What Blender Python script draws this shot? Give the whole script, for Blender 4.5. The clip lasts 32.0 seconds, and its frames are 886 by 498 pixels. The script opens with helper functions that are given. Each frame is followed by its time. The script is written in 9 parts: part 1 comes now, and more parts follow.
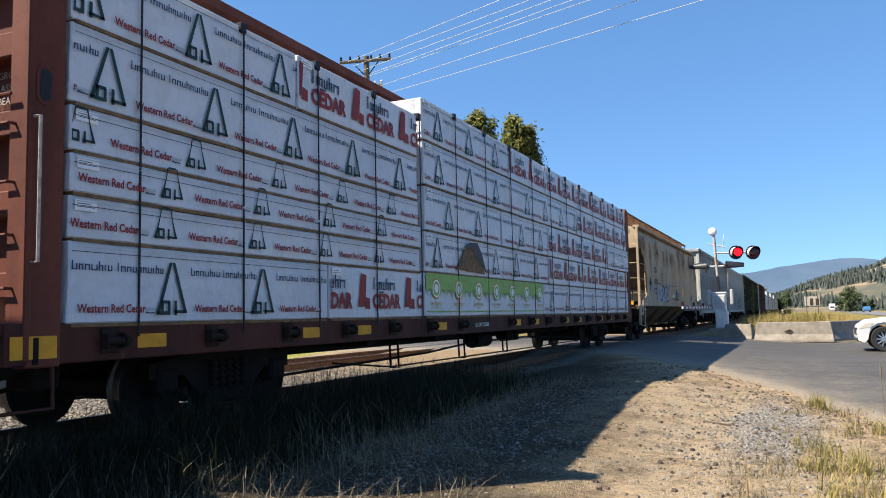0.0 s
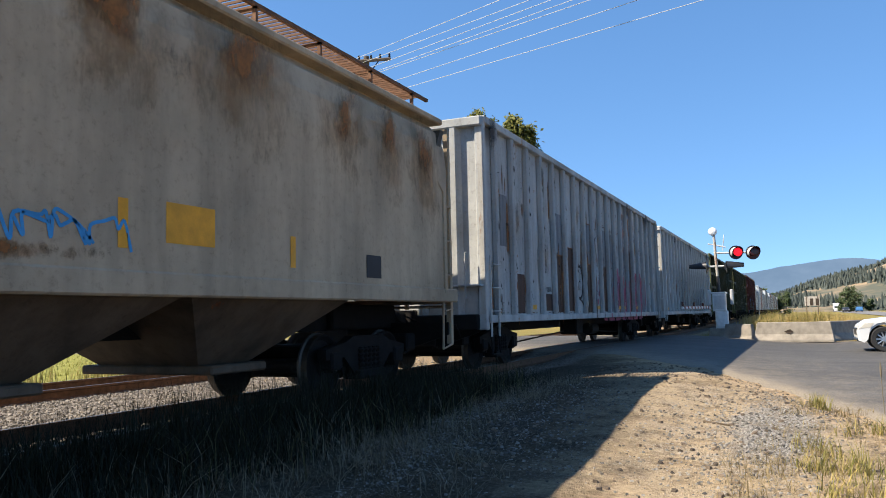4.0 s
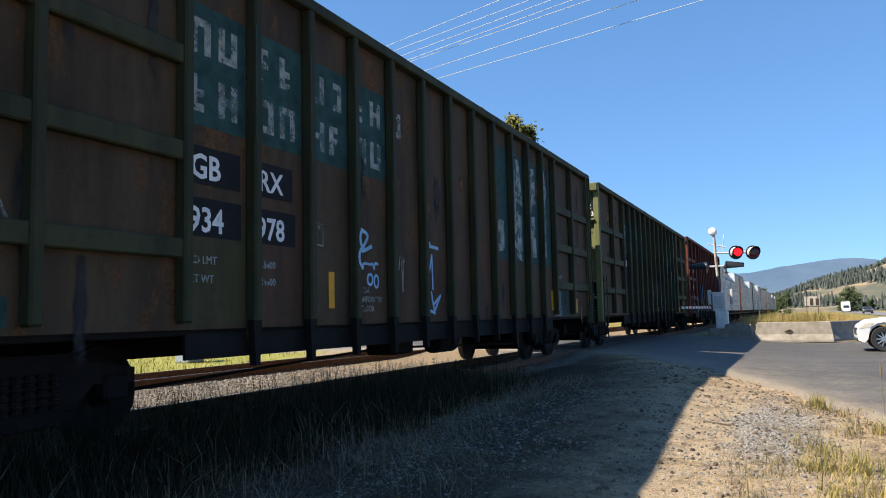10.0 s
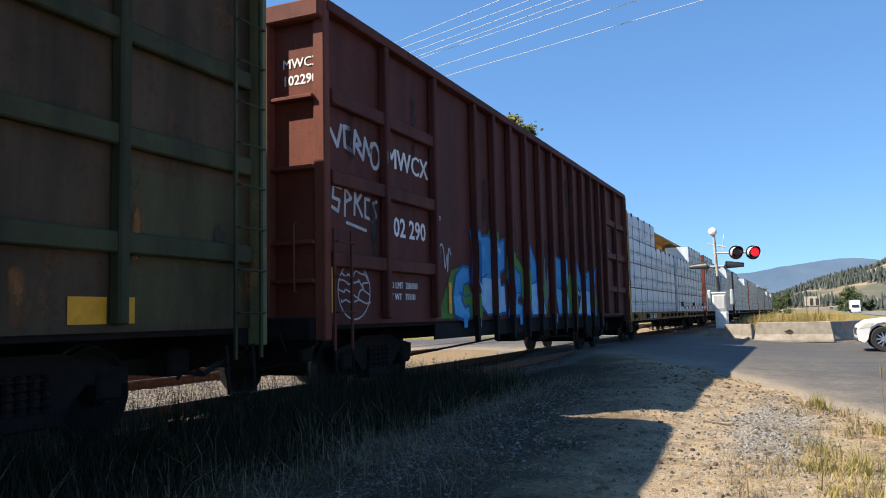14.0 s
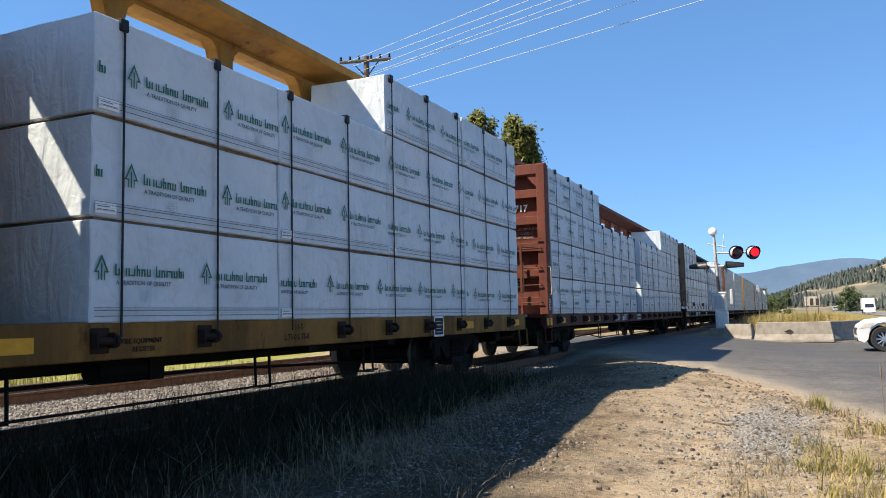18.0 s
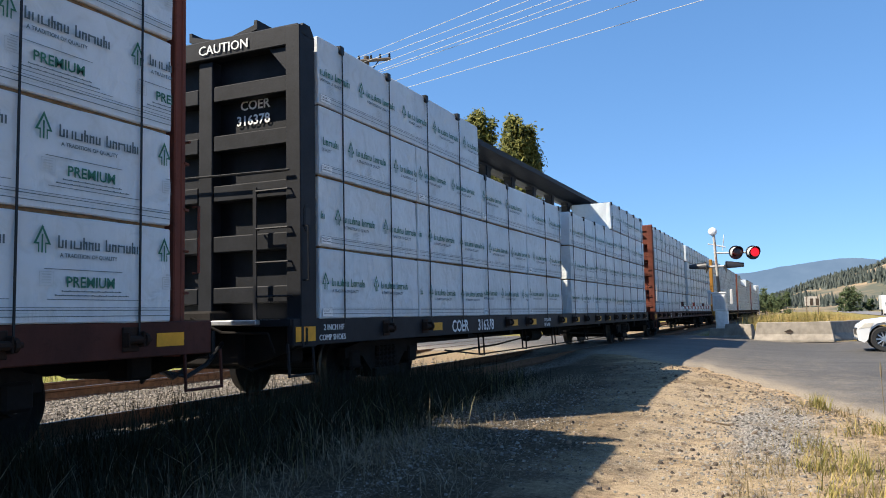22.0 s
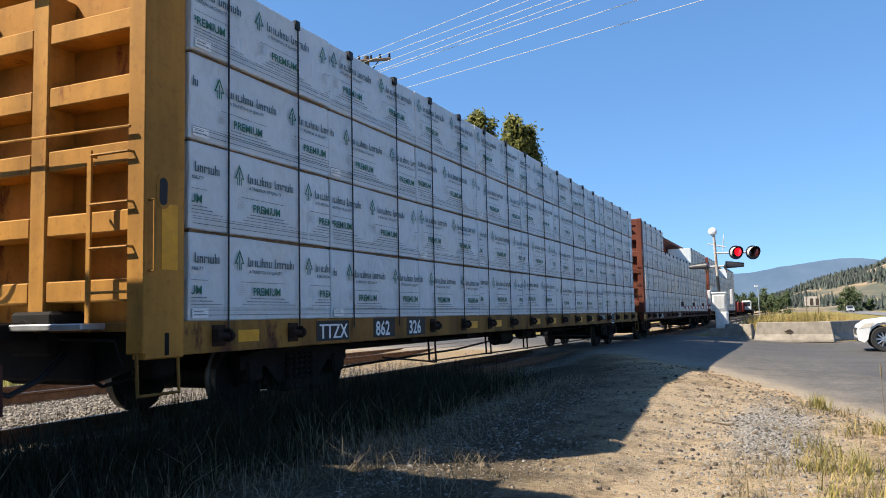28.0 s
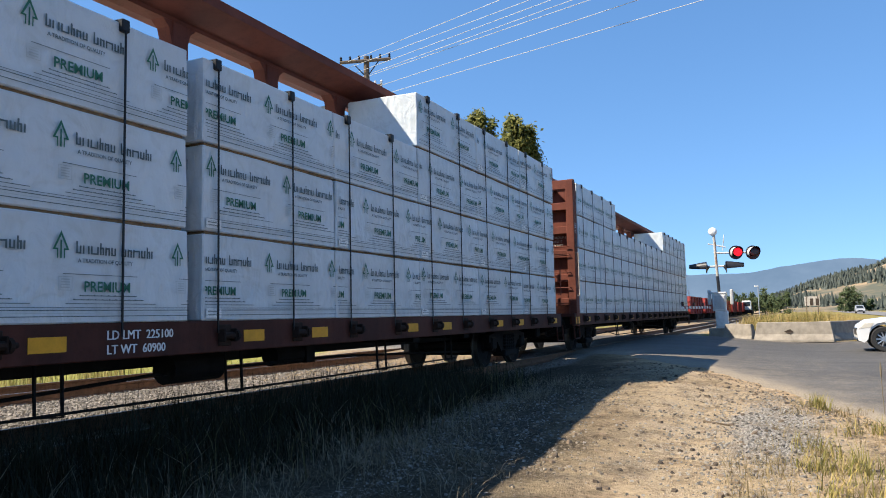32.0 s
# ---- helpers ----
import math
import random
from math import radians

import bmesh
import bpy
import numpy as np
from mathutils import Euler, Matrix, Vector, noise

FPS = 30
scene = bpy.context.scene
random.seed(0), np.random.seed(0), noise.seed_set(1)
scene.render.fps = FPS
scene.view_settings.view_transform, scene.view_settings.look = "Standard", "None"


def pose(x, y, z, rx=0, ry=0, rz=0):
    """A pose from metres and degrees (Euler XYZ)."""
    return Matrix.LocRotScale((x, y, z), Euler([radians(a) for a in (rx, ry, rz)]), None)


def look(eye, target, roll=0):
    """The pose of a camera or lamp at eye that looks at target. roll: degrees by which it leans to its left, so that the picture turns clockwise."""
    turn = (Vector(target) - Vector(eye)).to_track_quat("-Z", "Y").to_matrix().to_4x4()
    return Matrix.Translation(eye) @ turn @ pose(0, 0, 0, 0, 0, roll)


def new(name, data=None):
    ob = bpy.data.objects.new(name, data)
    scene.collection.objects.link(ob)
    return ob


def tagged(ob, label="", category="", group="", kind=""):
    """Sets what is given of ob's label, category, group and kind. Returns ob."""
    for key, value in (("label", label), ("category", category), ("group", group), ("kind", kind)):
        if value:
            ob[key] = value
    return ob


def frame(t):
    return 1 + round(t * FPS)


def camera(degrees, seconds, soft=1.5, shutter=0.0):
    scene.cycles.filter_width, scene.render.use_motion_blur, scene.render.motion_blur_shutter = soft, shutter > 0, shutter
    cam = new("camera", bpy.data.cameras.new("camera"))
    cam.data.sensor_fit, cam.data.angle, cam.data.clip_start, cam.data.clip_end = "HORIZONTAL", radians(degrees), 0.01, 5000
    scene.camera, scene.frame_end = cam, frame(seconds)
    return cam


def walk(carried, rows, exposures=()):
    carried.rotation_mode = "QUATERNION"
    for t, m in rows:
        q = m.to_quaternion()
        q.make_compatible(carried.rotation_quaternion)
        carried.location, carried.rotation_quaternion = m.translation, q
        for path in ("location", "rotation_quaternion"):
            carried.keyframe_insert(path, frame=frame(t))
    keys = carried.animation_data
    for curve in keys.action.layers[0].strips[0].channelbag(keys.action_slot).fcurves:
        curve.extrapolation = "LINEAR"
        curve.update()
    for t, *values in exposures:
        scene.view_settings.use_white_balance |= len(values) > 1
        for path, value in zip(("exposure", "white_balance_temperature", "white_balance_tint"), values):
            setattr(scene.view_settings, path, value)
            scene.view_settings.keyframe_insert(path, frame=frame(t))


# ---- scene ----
# the camera stands still beside the level crossing
SPEED = 8.65          # metres per second, towards -x
TRACK_Y = 6.65        # centre line of the near track
SECOND_Y = 11.8       # centre line of the track beyond
RAIL = -0.17          # height of the rails' tops
EYE = (0.0, 0.0, 0.87)
cam = camera(58.5, 32.0, soft=1.0, shutter=0.0)
view = look(EYE, (EYE[0] + 9.1048, EYE[1] + 4.0467, EYE[2] + 0.8524), -1.26)
walk(cam, [(0.0, view), (32.0, view)])

# ---- world and sun ----
SUN_DIR = Vector((0.55, -0.72, -1.0)).normalized()   # the way the light travels
world = bpy.data.worlds.new("world")
scene.world = world
world.use_nodes = True
wn = world.node_tree.nodes
sky = wn.new("ShaderNodeTexSky")
sky.sky_type = "NISHITA"
sky.sun_disc = False
sky.sun_elevation = math.asin(-SUN_DIR.z)
sky.sun_rotation = math.atan2(-SUN_DIR.x, -SUN_DIR.y)
sky.altitude = 1500
sky.air_density = 1.0
sky.dust_density = 0.15
sky.ozone_density = 6.0
wn["Background"].inputs["Strength"].default_value = 0.15
hue = wn.new("ShaderNodeHueSaturation")
hue.inputs["Saturation"].default_value = 1.22
hue.inputs["Hue"].default_value = 0.501
soft_sky = wn.new("ShaderNodeGamma")
soft_sky.inputs["Gamma"].default_value = 0.75
# the clear air shows little of the bright band along the horizon
direction = wn.new("ShaderNodeTexCoord")
lifted = wn.new("ShaderNodeVectorMath")
lifted.inputs[1].default_value = (0, 0, 0.09)
unit = wn.new("ShaderNodeVectorMath")
unit.operation = "NORMALIZE"
world.node_tree.links.new(direction.outputs["Generated"], lifted.inputs[0])
world.node_tree.links.new(lifted.outputs[0], unit.inputs[0])
world.node_tree.links.new(unit.outputs[0], sky.inputs["Vector"])
world.node_tree.links.new(sky.outputs["Color"], soft_sky.inputs["Color"])
world.node_tree.links.new(soft_sky.outputs["Color"], hue.inputs["Color"])
world.node_tree.links.new(hue.outputs["Color"], wn["Background"].inputs["Color"])
sun = bpy.data.lights.new("sun", "SUN")
sun.energy = 5.0
sun.angle = radians(0.53)
sun.color = (1.0, 0.90, 0.75)
sun_ob = new("sun", sun)
sun_ob.matrix_world = look((-40, 30, 45), Vector((-40, 30, 45)) + SUN_DIR)
scene.view_settings.exposure = 1.12


# ---- materials ----
def nodes_of(name):
    m = bpy.data.materials.new(name)
    m.use_nodes = True
    t = m.node_tree
    return m, t, t.nodes["Principled BSDF"], t.nodes.new("ShaderNodeTexCoord")


def noise_node(t, coord, scale, detail=4, rough=0.6, stretch=None, out="Object"):
    n = t.nodes.new("ShaderNodeTexNoise")
    n.inputs["Scale"].default_value = scale
    n.inputs["Detail"].default_value = detail
    n.inputs["Roughness"].default_value = rough
    src = coord.outputs[out]
    if stretch:
        mp = t.nodes.new("ShaderNodeMapping")
        mp.inputs["Scale"].default_value = stretch
        t.links.new(src, mp.inputs["Vector"])
        src = mp.outputs["Vector"]
    t.links.new(src, n.inputs["Vector"])
    return n


def ramp(t, fac, stops):
    r = t.nodes.new("ShaderNodeValToRGB")
    el = r.color_ramp.elements
    while len(el) < len(stops):
        el.new(0.5)
    for e, (p, c) in zip(el, stops):
        e.position, e.color = p, (*c, 1) if len(c) == 3 else c
    t.links.new(fac, r.inputs["Fac"])
    return r


def mix(t, fac, a, b, kind="MIX"):
    m = t.nodes.new("ShaderNodeMix")
    m.data_type, m.blend_type = "RGBA", kind
    for sock, v in ((m.inputs[0], fac), (m.inputs[6], a), (m.inputs[7], b)):
        if isinstance(v, (int, float)):
            sock.default_value = v
        elif isinstance(v, (tuple, list)):
            sock.default_value = (*v, 1)
        else:
            t.links.new(v, sock)
    return m.outputs[2]


def bump(t, b, height, strength, dist=0.01):
    n = t.nodes.new("ShaderNodeBump")
    n.inputs["Strength"].default_value = strength
    n.inputs["Distance"].default_value = dist
    t.links.new(height, n.inputs["Height"])
    t.links.new(n.outputs["Normal"], b.inputs["Normal"])


def shade(c, k):
    return tuple(min(1, v * k) for v in c)


def plain(name, col, rough=0.6, metal=0.0, var=0.25, scale=6.0, grain=0.15):
    """A surface with fine and coarse variation of its colour."""
    m, t, b, co = nodes_of(name)
    n1 = noise_node(t, co, scale)
    n2 = noise_node(t, co, scale * 9, 3)
    r1 = ramp(t, n1.outputs["Fac"], [(0.3, shade(col, 1 - var)), (0.7, shade(col, 1 + var))])
    r2 = ramp(t, n2.outputs["Fac"], [(0.3, (1 - var * .5,) * 3), (0.7, (1, 1, 1))])
    t.links.new(mix(t, 1.0, r1.outputs["Color"], r2.outputs["Color"], "MULTIPLY"), b.inputs["Base Color"])
    b.inputs["Roughness"].default_value = rough
    b.inputs["Metallic"].default_value = metal
    b.inputs["Specular IOR Level"].default_value = 0.5 if rough < 0.45 else 0.2
    if grain:
        bump(t, b, n2.outputs["Fac"], grain)
    return m


def painted(name, col, rust=0.3, grime=0.35, rough=0.7, rustcol=(0.13, 0.045, 0.018), streak=True, fade=None):
    """Old car paint: vertical grime streaks, rust blooms and runs, faded patches."""
    m, t, b, co = nodes_of(name)
    big = noise_node(t, co, 0.55, 5, 0.65)
    run = noise_node(t, co, 2.4, 4, 0.6, (1.0, 1.0, 0.13) if streak else None)
    fine = noise_node(t, co, 26, 4, 0.7)
    c0 = ramp(t, big.outputs["Fac"], [(0.3, shade(col, 0.72)), (0.5, col), (0.72, fade or shade(col, 1.18))])
    g = ramp(t, run.outputs["Fac"], [(0.36, (1 - grime,) * 3), (0.6, (1, 1, 1))])
    c1 = mix(t, 1.0, c0.outputs["Color"], g.outputs["Color"], "MULTIPLY")
    speck = noise_node(t, co, 11, 6, 0.8)
    sk = ramp(t, speck.outputs["Fac"], [(0.34, (0.72, 0.70, 0.68)), (0.46, (1, 1, 1)), (0.7, (1.06, 1.06, 1.06))])
    c1 = mix(t, 0.8, c1, sk.outputs["Color"], "MULTIPLY")
    # rust where coarse and fine noise meet, drawn downwards
    rn = noise_node(t, co, 1.7, 6, 0.72, (1.0, 1.0, 0.35))
    lo = 0.72 - 0.26 * rust
    rr = ramp(t, rn.outputs["Fac"], [(lo, (0, 0, 0)), (lo + 0.07, (1, 1, 1))])
    rc = ramp(t, fine.outputs["Fac"], [(0.3, shade(rustcol, 0.6)), (0.7, shade(rustcol, 1.9))])
    c2 = mix(t, rr.outputs["Color"], c1, rc.outputs["Color"])
    t.links.new(c2, b.inputs["Base Color"])
    ro = ramp(t, rr.outputs["Color"], [(0, (rough,) * 3), (1, (0.9,) * 3)])
    t.links.new(ro.outputs["Color"], b.inputs["Roughness"])
    b.inputs["Specular IOR Level"].default_value = 0.2
    dent = noise_node(t, co, 2.2, 2, 0.5)
    h = t.nodes.new("ShaderNodeMath")
    h.operation = "MULTIPLY_ADD"
    h.inputs[1].default_value = 4.0
    t.links.new(dent.outputs["Fac"], h.inputs[0])
    t.links.new(fine.outputs["Fac"], h.inputs[2])
    bump(t, b, h.outputs[0], 0.2, 0.012)
    return m


def wrap_material(name, col):
    """White woven lumber wrap: soft creases, faint dirt."""
    m, t, b, co = nodes_of(name)
    info = t.nodes.new("ShaderNodeObjectInfo")
    off = t.nodes.new("ShaderNodeVectorMath")
    off.operation = "MULTIPLY_ADD"
    t.links.new(co.outputs["Object"], off.inputs[0])
    off.inputs[1].default_value = (1, 1, 1)
    t.links.new(info.outputs["Random"], off.inputs[2])
    n1 = t.nodes.new("ShaderNodeTexNoise")
    n1.inputs["Scale"].default_value, n1.inputs["Detail"].default_value = 1.1, 5
    n2 = t.nodes.new("ShaderNodeTexNoise")
    n2.inputs["Scale"].default_value, n2.inputs["Detail"].default_value = 5.0, 6
    n2.inputs["Distortion"].default_value = 1.17
    for n in (n1, n2):
        t.links.new(off.outputs[0], n.inputs["Vector"])
    r = ramp(t, n1.outputs["Fac"], [(0.3, shade(col, 0.86)), (0.65, col)])
    hue = ramp(t, info.outputs["Random"], [(0, (0.93, 0.95, 0.97)), (1, (1.0, 1.0, 1.0))])
    dirt = ramp(t, n2.outputs["Fac"], [(0.28, (0.86, 0.85, 0.82)), (0.5, (1, 1, 1))])
    c = mix(t, 1.0, r.outputs["Color"], hue.outputs["Color"], "MULTIPLY")
    t.links.new(mix(t, 0.7, c, dirt.outputs["Color"], "MULTIPLY"), b.inputs["Base Color"])
    b.inputs["Roughness"].default_value = 0.42
    # long slack folds over the fine crumple
    n3 = t.nodes.new("ShaderNodeTexNoise")
    n3.inputs["Scale"].default_value, n3.inputs["Detail"].default_value, n3.inputs["Distortion"].default_value = 2.6, 3, 2.5
    mp = t.nodes.new("ShaderNodeMapping")
    mp.inputs["Scale"].default_value = (0.9, 0.9, 0.35)
    mp.inputs["Rotation"].default_value = (0, 0.5, 0)
    t.links.new(off.outputs[0], mp.inputs["Vector"])
    t.links.new(mp.outputs["Vector"], n3.inputs["Vector"])
    h = t.nodes.new("ShaderNodeMath")
    h.operation = "MULTIPLY_ADD"
    h.inputs[1].default_value = 2.0
    t.links.new(n3.outputs["Fac"], h.inputs[0])
    t.links.new(n2.outputs["Fac"], h.inputs[2])
    bump(t, b, h.outputs[0], 0.45, 0.035)
    return m


M = {}
M["wrap"] = wrap_material("lumber_wrap", (0.59, 0.625, 0.635))
M["wrap2"] = wrap_material("cedar_wrap", (0.64, 0.645, 0.655))
M["ink_green"] = plain("ink_green", (0.03, 0.14, 0.09), 0.5, var=0.2, grain=0)
M["ink_grey"] = plain("ink_grey", (0.09, 0.12, 0.125), 0.5, var=0.2, grain=0)
M["ink_pale"] = plain("ink_pale", (0.48, 0.52, 0.52), 0.5, var=0.2, grain=0)
M["ink_navy"] = plain("ink_navy", (0.035, 0.05, 0.085), 0.5, var=0.2, grain=0)
M["ink_spruce"] = plain("ink_spruce", (0.02, 0.045, 0.042), 0.5, var=0.2, grain=0)
M["ink_red"] = plain("ink_red", (0.27, 0.03, 0.025), 0.5, var=0.2, grain=0)
M["ochre_ink"] = plain("ochre_ink", (0.55, 0.30, 0.04), 0.5, var=0.2, grain=0)
M["leaf_green"] = plain("wrap_leaf_green", (0.25, 0.42, 0.10), 0.5, var=0.2, grain=0)
M["label"] = plain("label_paper", (0.8, 0.8, 0.78), 0.6, var=0.1, grain=0)
M["strap"] = plain("strap_black", (0.015, 0.016, 0.018), 0.45)
M["lumber"] = plain("raw_lumber", (0.20, 0.12, 0.06), 0.75, var=0.4, scale=12)
M["yellow_mark"] = plain("yellow_reflector", (0.68, 0.31, 0.02), 0.45, var=0.15)
M["white_mark"] = plain("white_lettering", (0.72, 0.72, 0.70), 0.55, var=0.15, grain=0)
M["black_mark"] = plain("black_lettering", (0.02, 0.02, 0.022), 0.55, var=0.15, grain=0)
M["brown_red"] = painted("oxide_red_paint", (0.15, 0.044, 0.027), 0.25, 0.3)
M["brown_dark"] = painted("dark_oxide_paint", (0.075, 0.024, 0.016), 0.25, 0.35)
M["red_side"] = painted("boxcar_red_paint", (0.094, 0.026, 0.019), 0.1, 0.35)
M["car_yellow"] = painted("car_yellow_paint", (0.42, 0.20, 0.036), 0.42, 0.3)
M["yellow_dirty"] = painted("grimy_brown_yellow_paint", (0.24, 0.115, 0.024), 0.55, 0.5, rustcol=(0.05, 0.022, 0.012))
M["yellow_worn"] = painted("worn_yellow_paint", (0.27, 0.135, 0.028), 0.6, 0.5, rustcol=(0.07, 0.03, 0.015))
M["rust_edge"] = painted("rusted_edge_paint", (0.42, 0.40, 0.36), 0.8, 0.4, rustcol=(0.13, 0.06, 0.028))
M["car_black"] = plain("car_black_paint", (0.011, 0.012, 0.015), 0.6, 0.0, 0.4, 4)
M["winch"] = plain("rusty_winch_steel", (0.028, 0.016, 0.011), 0.85, 0.0, 0.5, 10)
M["blue_black"] = plain("blue_black_stencil_field", (0.012, 0.016, 0.022), 0.7, 0.0, 0.3, 10)
M["worn_white"] = plain("worn_white_paint", (0.42, 0.36, 0.31), 0.8, 0.0, 0.5, 14)
M["car_green"] = painted("car_brown_olive_paint", (0.072, 0.048, 0.026), 0.7, 0.45, rustcol=(0.075, 0.040, 0.018))
M["green_end"] = painted("pale_green_end_paint", (0.155, 0.162, 0.068), 0.6, 0.4, rustcol=(0.19, 0.12, 0.045))
M["green_rib"] = painted("rib_and_shade_green_paint", (0.046, 0.050, 0.022), 0.45, 0.45, rustcol=(0.05, 0.032, 0.016))
M["car_white"] = painted("car_white_paint", (0.42, 0.42, 0.40), 0.22, 0.3, rustcol=(0.26, 0.115, 0.04))
M["pale_white"] = painted("pale_car_paint", (0.485, 0.485, 0.46), 0.08, 0.22, rustcol=(0.24, 0.11, 0.04))
M["car_tan"] = painted("hopper_tan_paint", (0.42, 0.325, 0.215), 0.12, 0.25, rustcol=(0.26, 0.11, 0.035))
# darker tan for the chutes, slopes and platforms
M["tan_low"] = painted("dark_hopper_tan", (0.13, 0.095, 0.065), 0.3, 0.4)
M["rust_patch"] = plain("rust_streak", (0.25, 0.10, 0.03), 0.9, var=0.45, scale=9)
M["patch_brown"] = painted("brown_patch", (0.085, 0.045, 0.03), 0.5, 0.5)
M["patch_grey"] = painted("grey_patch", (0.23, 0.24, 0.25), 0.35, 0.5)
# grimy black, taken lower still to hold the shade under the cars
M["steel"] = plain("shaded_truck_steel", (0.011, 0.009, 0.008), 0.85, 0.0, 0.35, 8)
M["under"] = plain("shaded_underframe_black", (0.009, 0.008, 0.0075), 0.8, 0.0, 0.4, 5)
M["wheel"] = plain("shaded_wheel_steel", (0.011, 0.009, 0.008), 0.8, 0.0, 0.35, 10)
M["rim"] = plain("polished_tread", (0.10, 0.09, 0.08), 0.5, 0.8, 0.15, 12)
M["rail"] = plain("rusty_rail", (0.16, 0.085, 0.05), 0.75, 0.3, 0.35, 8)
M["railtop"] = plain("bright_railhead", (0.12, 0.11, 0.10), 0.5, 0.6, 0.2, 8)
M["tie"] = plain("creosoted_tie", (0.06, 0.045, 0.035), 0.9, 0.0, 0.4, 7)
M["galv"] = plain("galvanised_steel", (0.45, 0.46, 0.47), 0.45, 0.7, 0.2, 6)


# ---- mesh helpers ----
class Geo:
    """Collects boxes, tubes, prisms and plates into one mesh."""

    def __init__(self):
        self.v, self.f, self.k = [], [], []

    def add(self, vs, fs, k=0):
        n = len(self.v)
        self.v += [tuple(p) for p in vs]
        self.f += [tuple(i + n for i in f) for f in fs]
        self.k += [k] * len(fs)
        return self

    def box(self, x0, x1, y0, y1, z0, z1, k=0, bev=0.0):
        b = min(bev, (x1 - x0) * .4, (y1 - y0) * .4, (z1 - z0) * .4)
        if b <= 0:
            vs = [(x, y, z) for x in (x0, x1) for y in (y0, y1) for z in (z0, z1)]
            fs = [(0, 1, 3, 2), (4, 6, 7, 5), (0, 4, 5, 1), (2, 3, 7, 6), (0, 2, 6, 4), (1, 5, 7, 3)]
            return self.add(vs, fs, k)
        bm = bmesh.new()
        bmesh.ops.create_cube(bm, size=1)
        bmesh.ops.scale(bm, vec=(x1 - x0, y1 - y0, z1 - z0), verts=bm.verts)
        bmesh.ops.translate(bm, vec=((x0 + x1) / 2, (y0 + y1) / 2, (z0 + z1) / 2), verts=bm.verts)
        bmesh.ops.bevel(bm, geom=bm.edges[:], offset=b, segments=1, affect="EDGES", profile=0.5)
        bm.verts.index_update()
        self.add([v.co for v in bm.verts], [[v.index for v in f.verts] for f in bm.faces], k)
        bm.free()
        return self

    def tube(self, a, b, r, n=8, r2=None, k=0, caps=True):
        a, b = Vector(a), Vector(b)
        d = (b - a).normalized()
        u = d.orthogonal().normalized()
        w = d.cross(u)
        r2 = r if r2 is None else r2
        vs, fs = [], []
        for i in range(n):
            c, s = math.cos(2 * math.pi * i / n), math.sin(2 * math.pi * i / n)
            vs += [a + (u * c + w * s) * r, b + (u * c + w * s) * r2]
        for i in range(n):
            j = (i + 1) % n
            fs.append((2 * i, 2 * j, 2 * j + 1, 2 * i + 1))
        if caps:
            fs.append(tuple(2 * i for i in range(n))[::-1])
            fs.append(tuple(2 * i + 1 for i in range(n)))
        return self.add(vs, fs, k)

    def path(self, pts, r, n=6, k=0):
        pts = [Vector(p) for p in pts]
        vs, fs = [], []
        u = None
        for i, p in enumerate(pts):
            d = (pts[min(i + 1, len(pts) - 1)] - pts[max(i - 1, 0)]).normalized()
            u = d.orthogonal().normalized() if u is None else (u - d * u.dot(d)).normalized()
            w = d.cross(u)
            vs += [p + (u * math.cos(2 * math.pi * j / n) + w * math.sin(2 * math.pi * j / n)) * r for j in range(n)]
            if i:
                o = (i - 1) * n
                fs += [(o + j, o + (j + 1) % n, o + n + (j + 1) % n, o + n + j) for j in range(n)]
        fs += [tuple(range(n))[::-1], tuple(range(len(vs) - n, len(vs)))]
        return self.add(vs, fs, k)

    def prism(self, poly, axis, a, b, k=0):
        """A polygon of (u, v) drawn out along an axis: 'y' takes (x, z), 'x' takes (y, z), 'z' takes (x, y)."""
        def at(u, v, w):
            return {"y": (u, w, v), "x": (w, u, v), "z": (u, v, w)}[axis]
        n = len(poly)
        vs = [at(u, v, a) for u, v in poly] + [at(u, v, b) for u, v in poly]
        fs = [tuple(range(n)), tuple(range(2 * n - 1, n - 1, -1))]
        fs += [(i, i + n, (i + 1) % n + n, (i + 1) % n) for i in range(n)]
        return self.add(vs, fs, k)

    def revolve(self, prof, centre, axis="y", n=20, k=0):
        """prof: (radius, along) turned round the axis through centre."""
        vs, fs = [], []
        cx, cy, cz = centre
        for i in range(n):
            c, s = math.cos(2 * math.pi * i / n), math.sin(2 * math.pi * i / n)
            for r, h in prof:
                vs.append({"y": (cx + r * c, cy + h, cz + r * s), "z": (cx + r * c, cy + r * s, cz + h),
                           "x": (cx + h, cy + r * c, cz + r * s)}[axis])
        m = len(prof)
        for i in range(n):
            j = (i + 1) % n
            for q in range(m - 1):
                fs.append((i * m + q, i * m + q + 1, j * m + q + 1, j * m + q))
        return self.add(vs, fs, k)

    def mesh(self, name, mats, smooth=False):
        me = bpy.data.meshes.new(name)
        me.from_pydata(self.v, [], self.f)
        for m in mats if isinstance(mats, (list, tuple)) else [mats]:
            me.materials.append(m)
        me.polygons.foreach_set("material_index", self.k)
        bm = bmesh.new()
        bm.from_mesh(me)
        bmesh.ops.recalc_face_normals(bm, faces=bm.faces)
        bm.to_mesh(me)
        bm.free()
        if smooth:
            me.polygons.foreach_set("use_smooth", [True] * len(me.polygons))
        return me


def part(name, geo, material, parent=None, label="", at=None, smooth=False):
    me = geo.mesh(name, material, smooth) if isinstance(geo, Geo) else geo
    ob = new(name, me)
    if at is not None:
        ob.matrix_basis = at
    if parent:
        ob.parent = parent
    return tagged(ob, label, kind="stuff" if name == "lettering" else "")


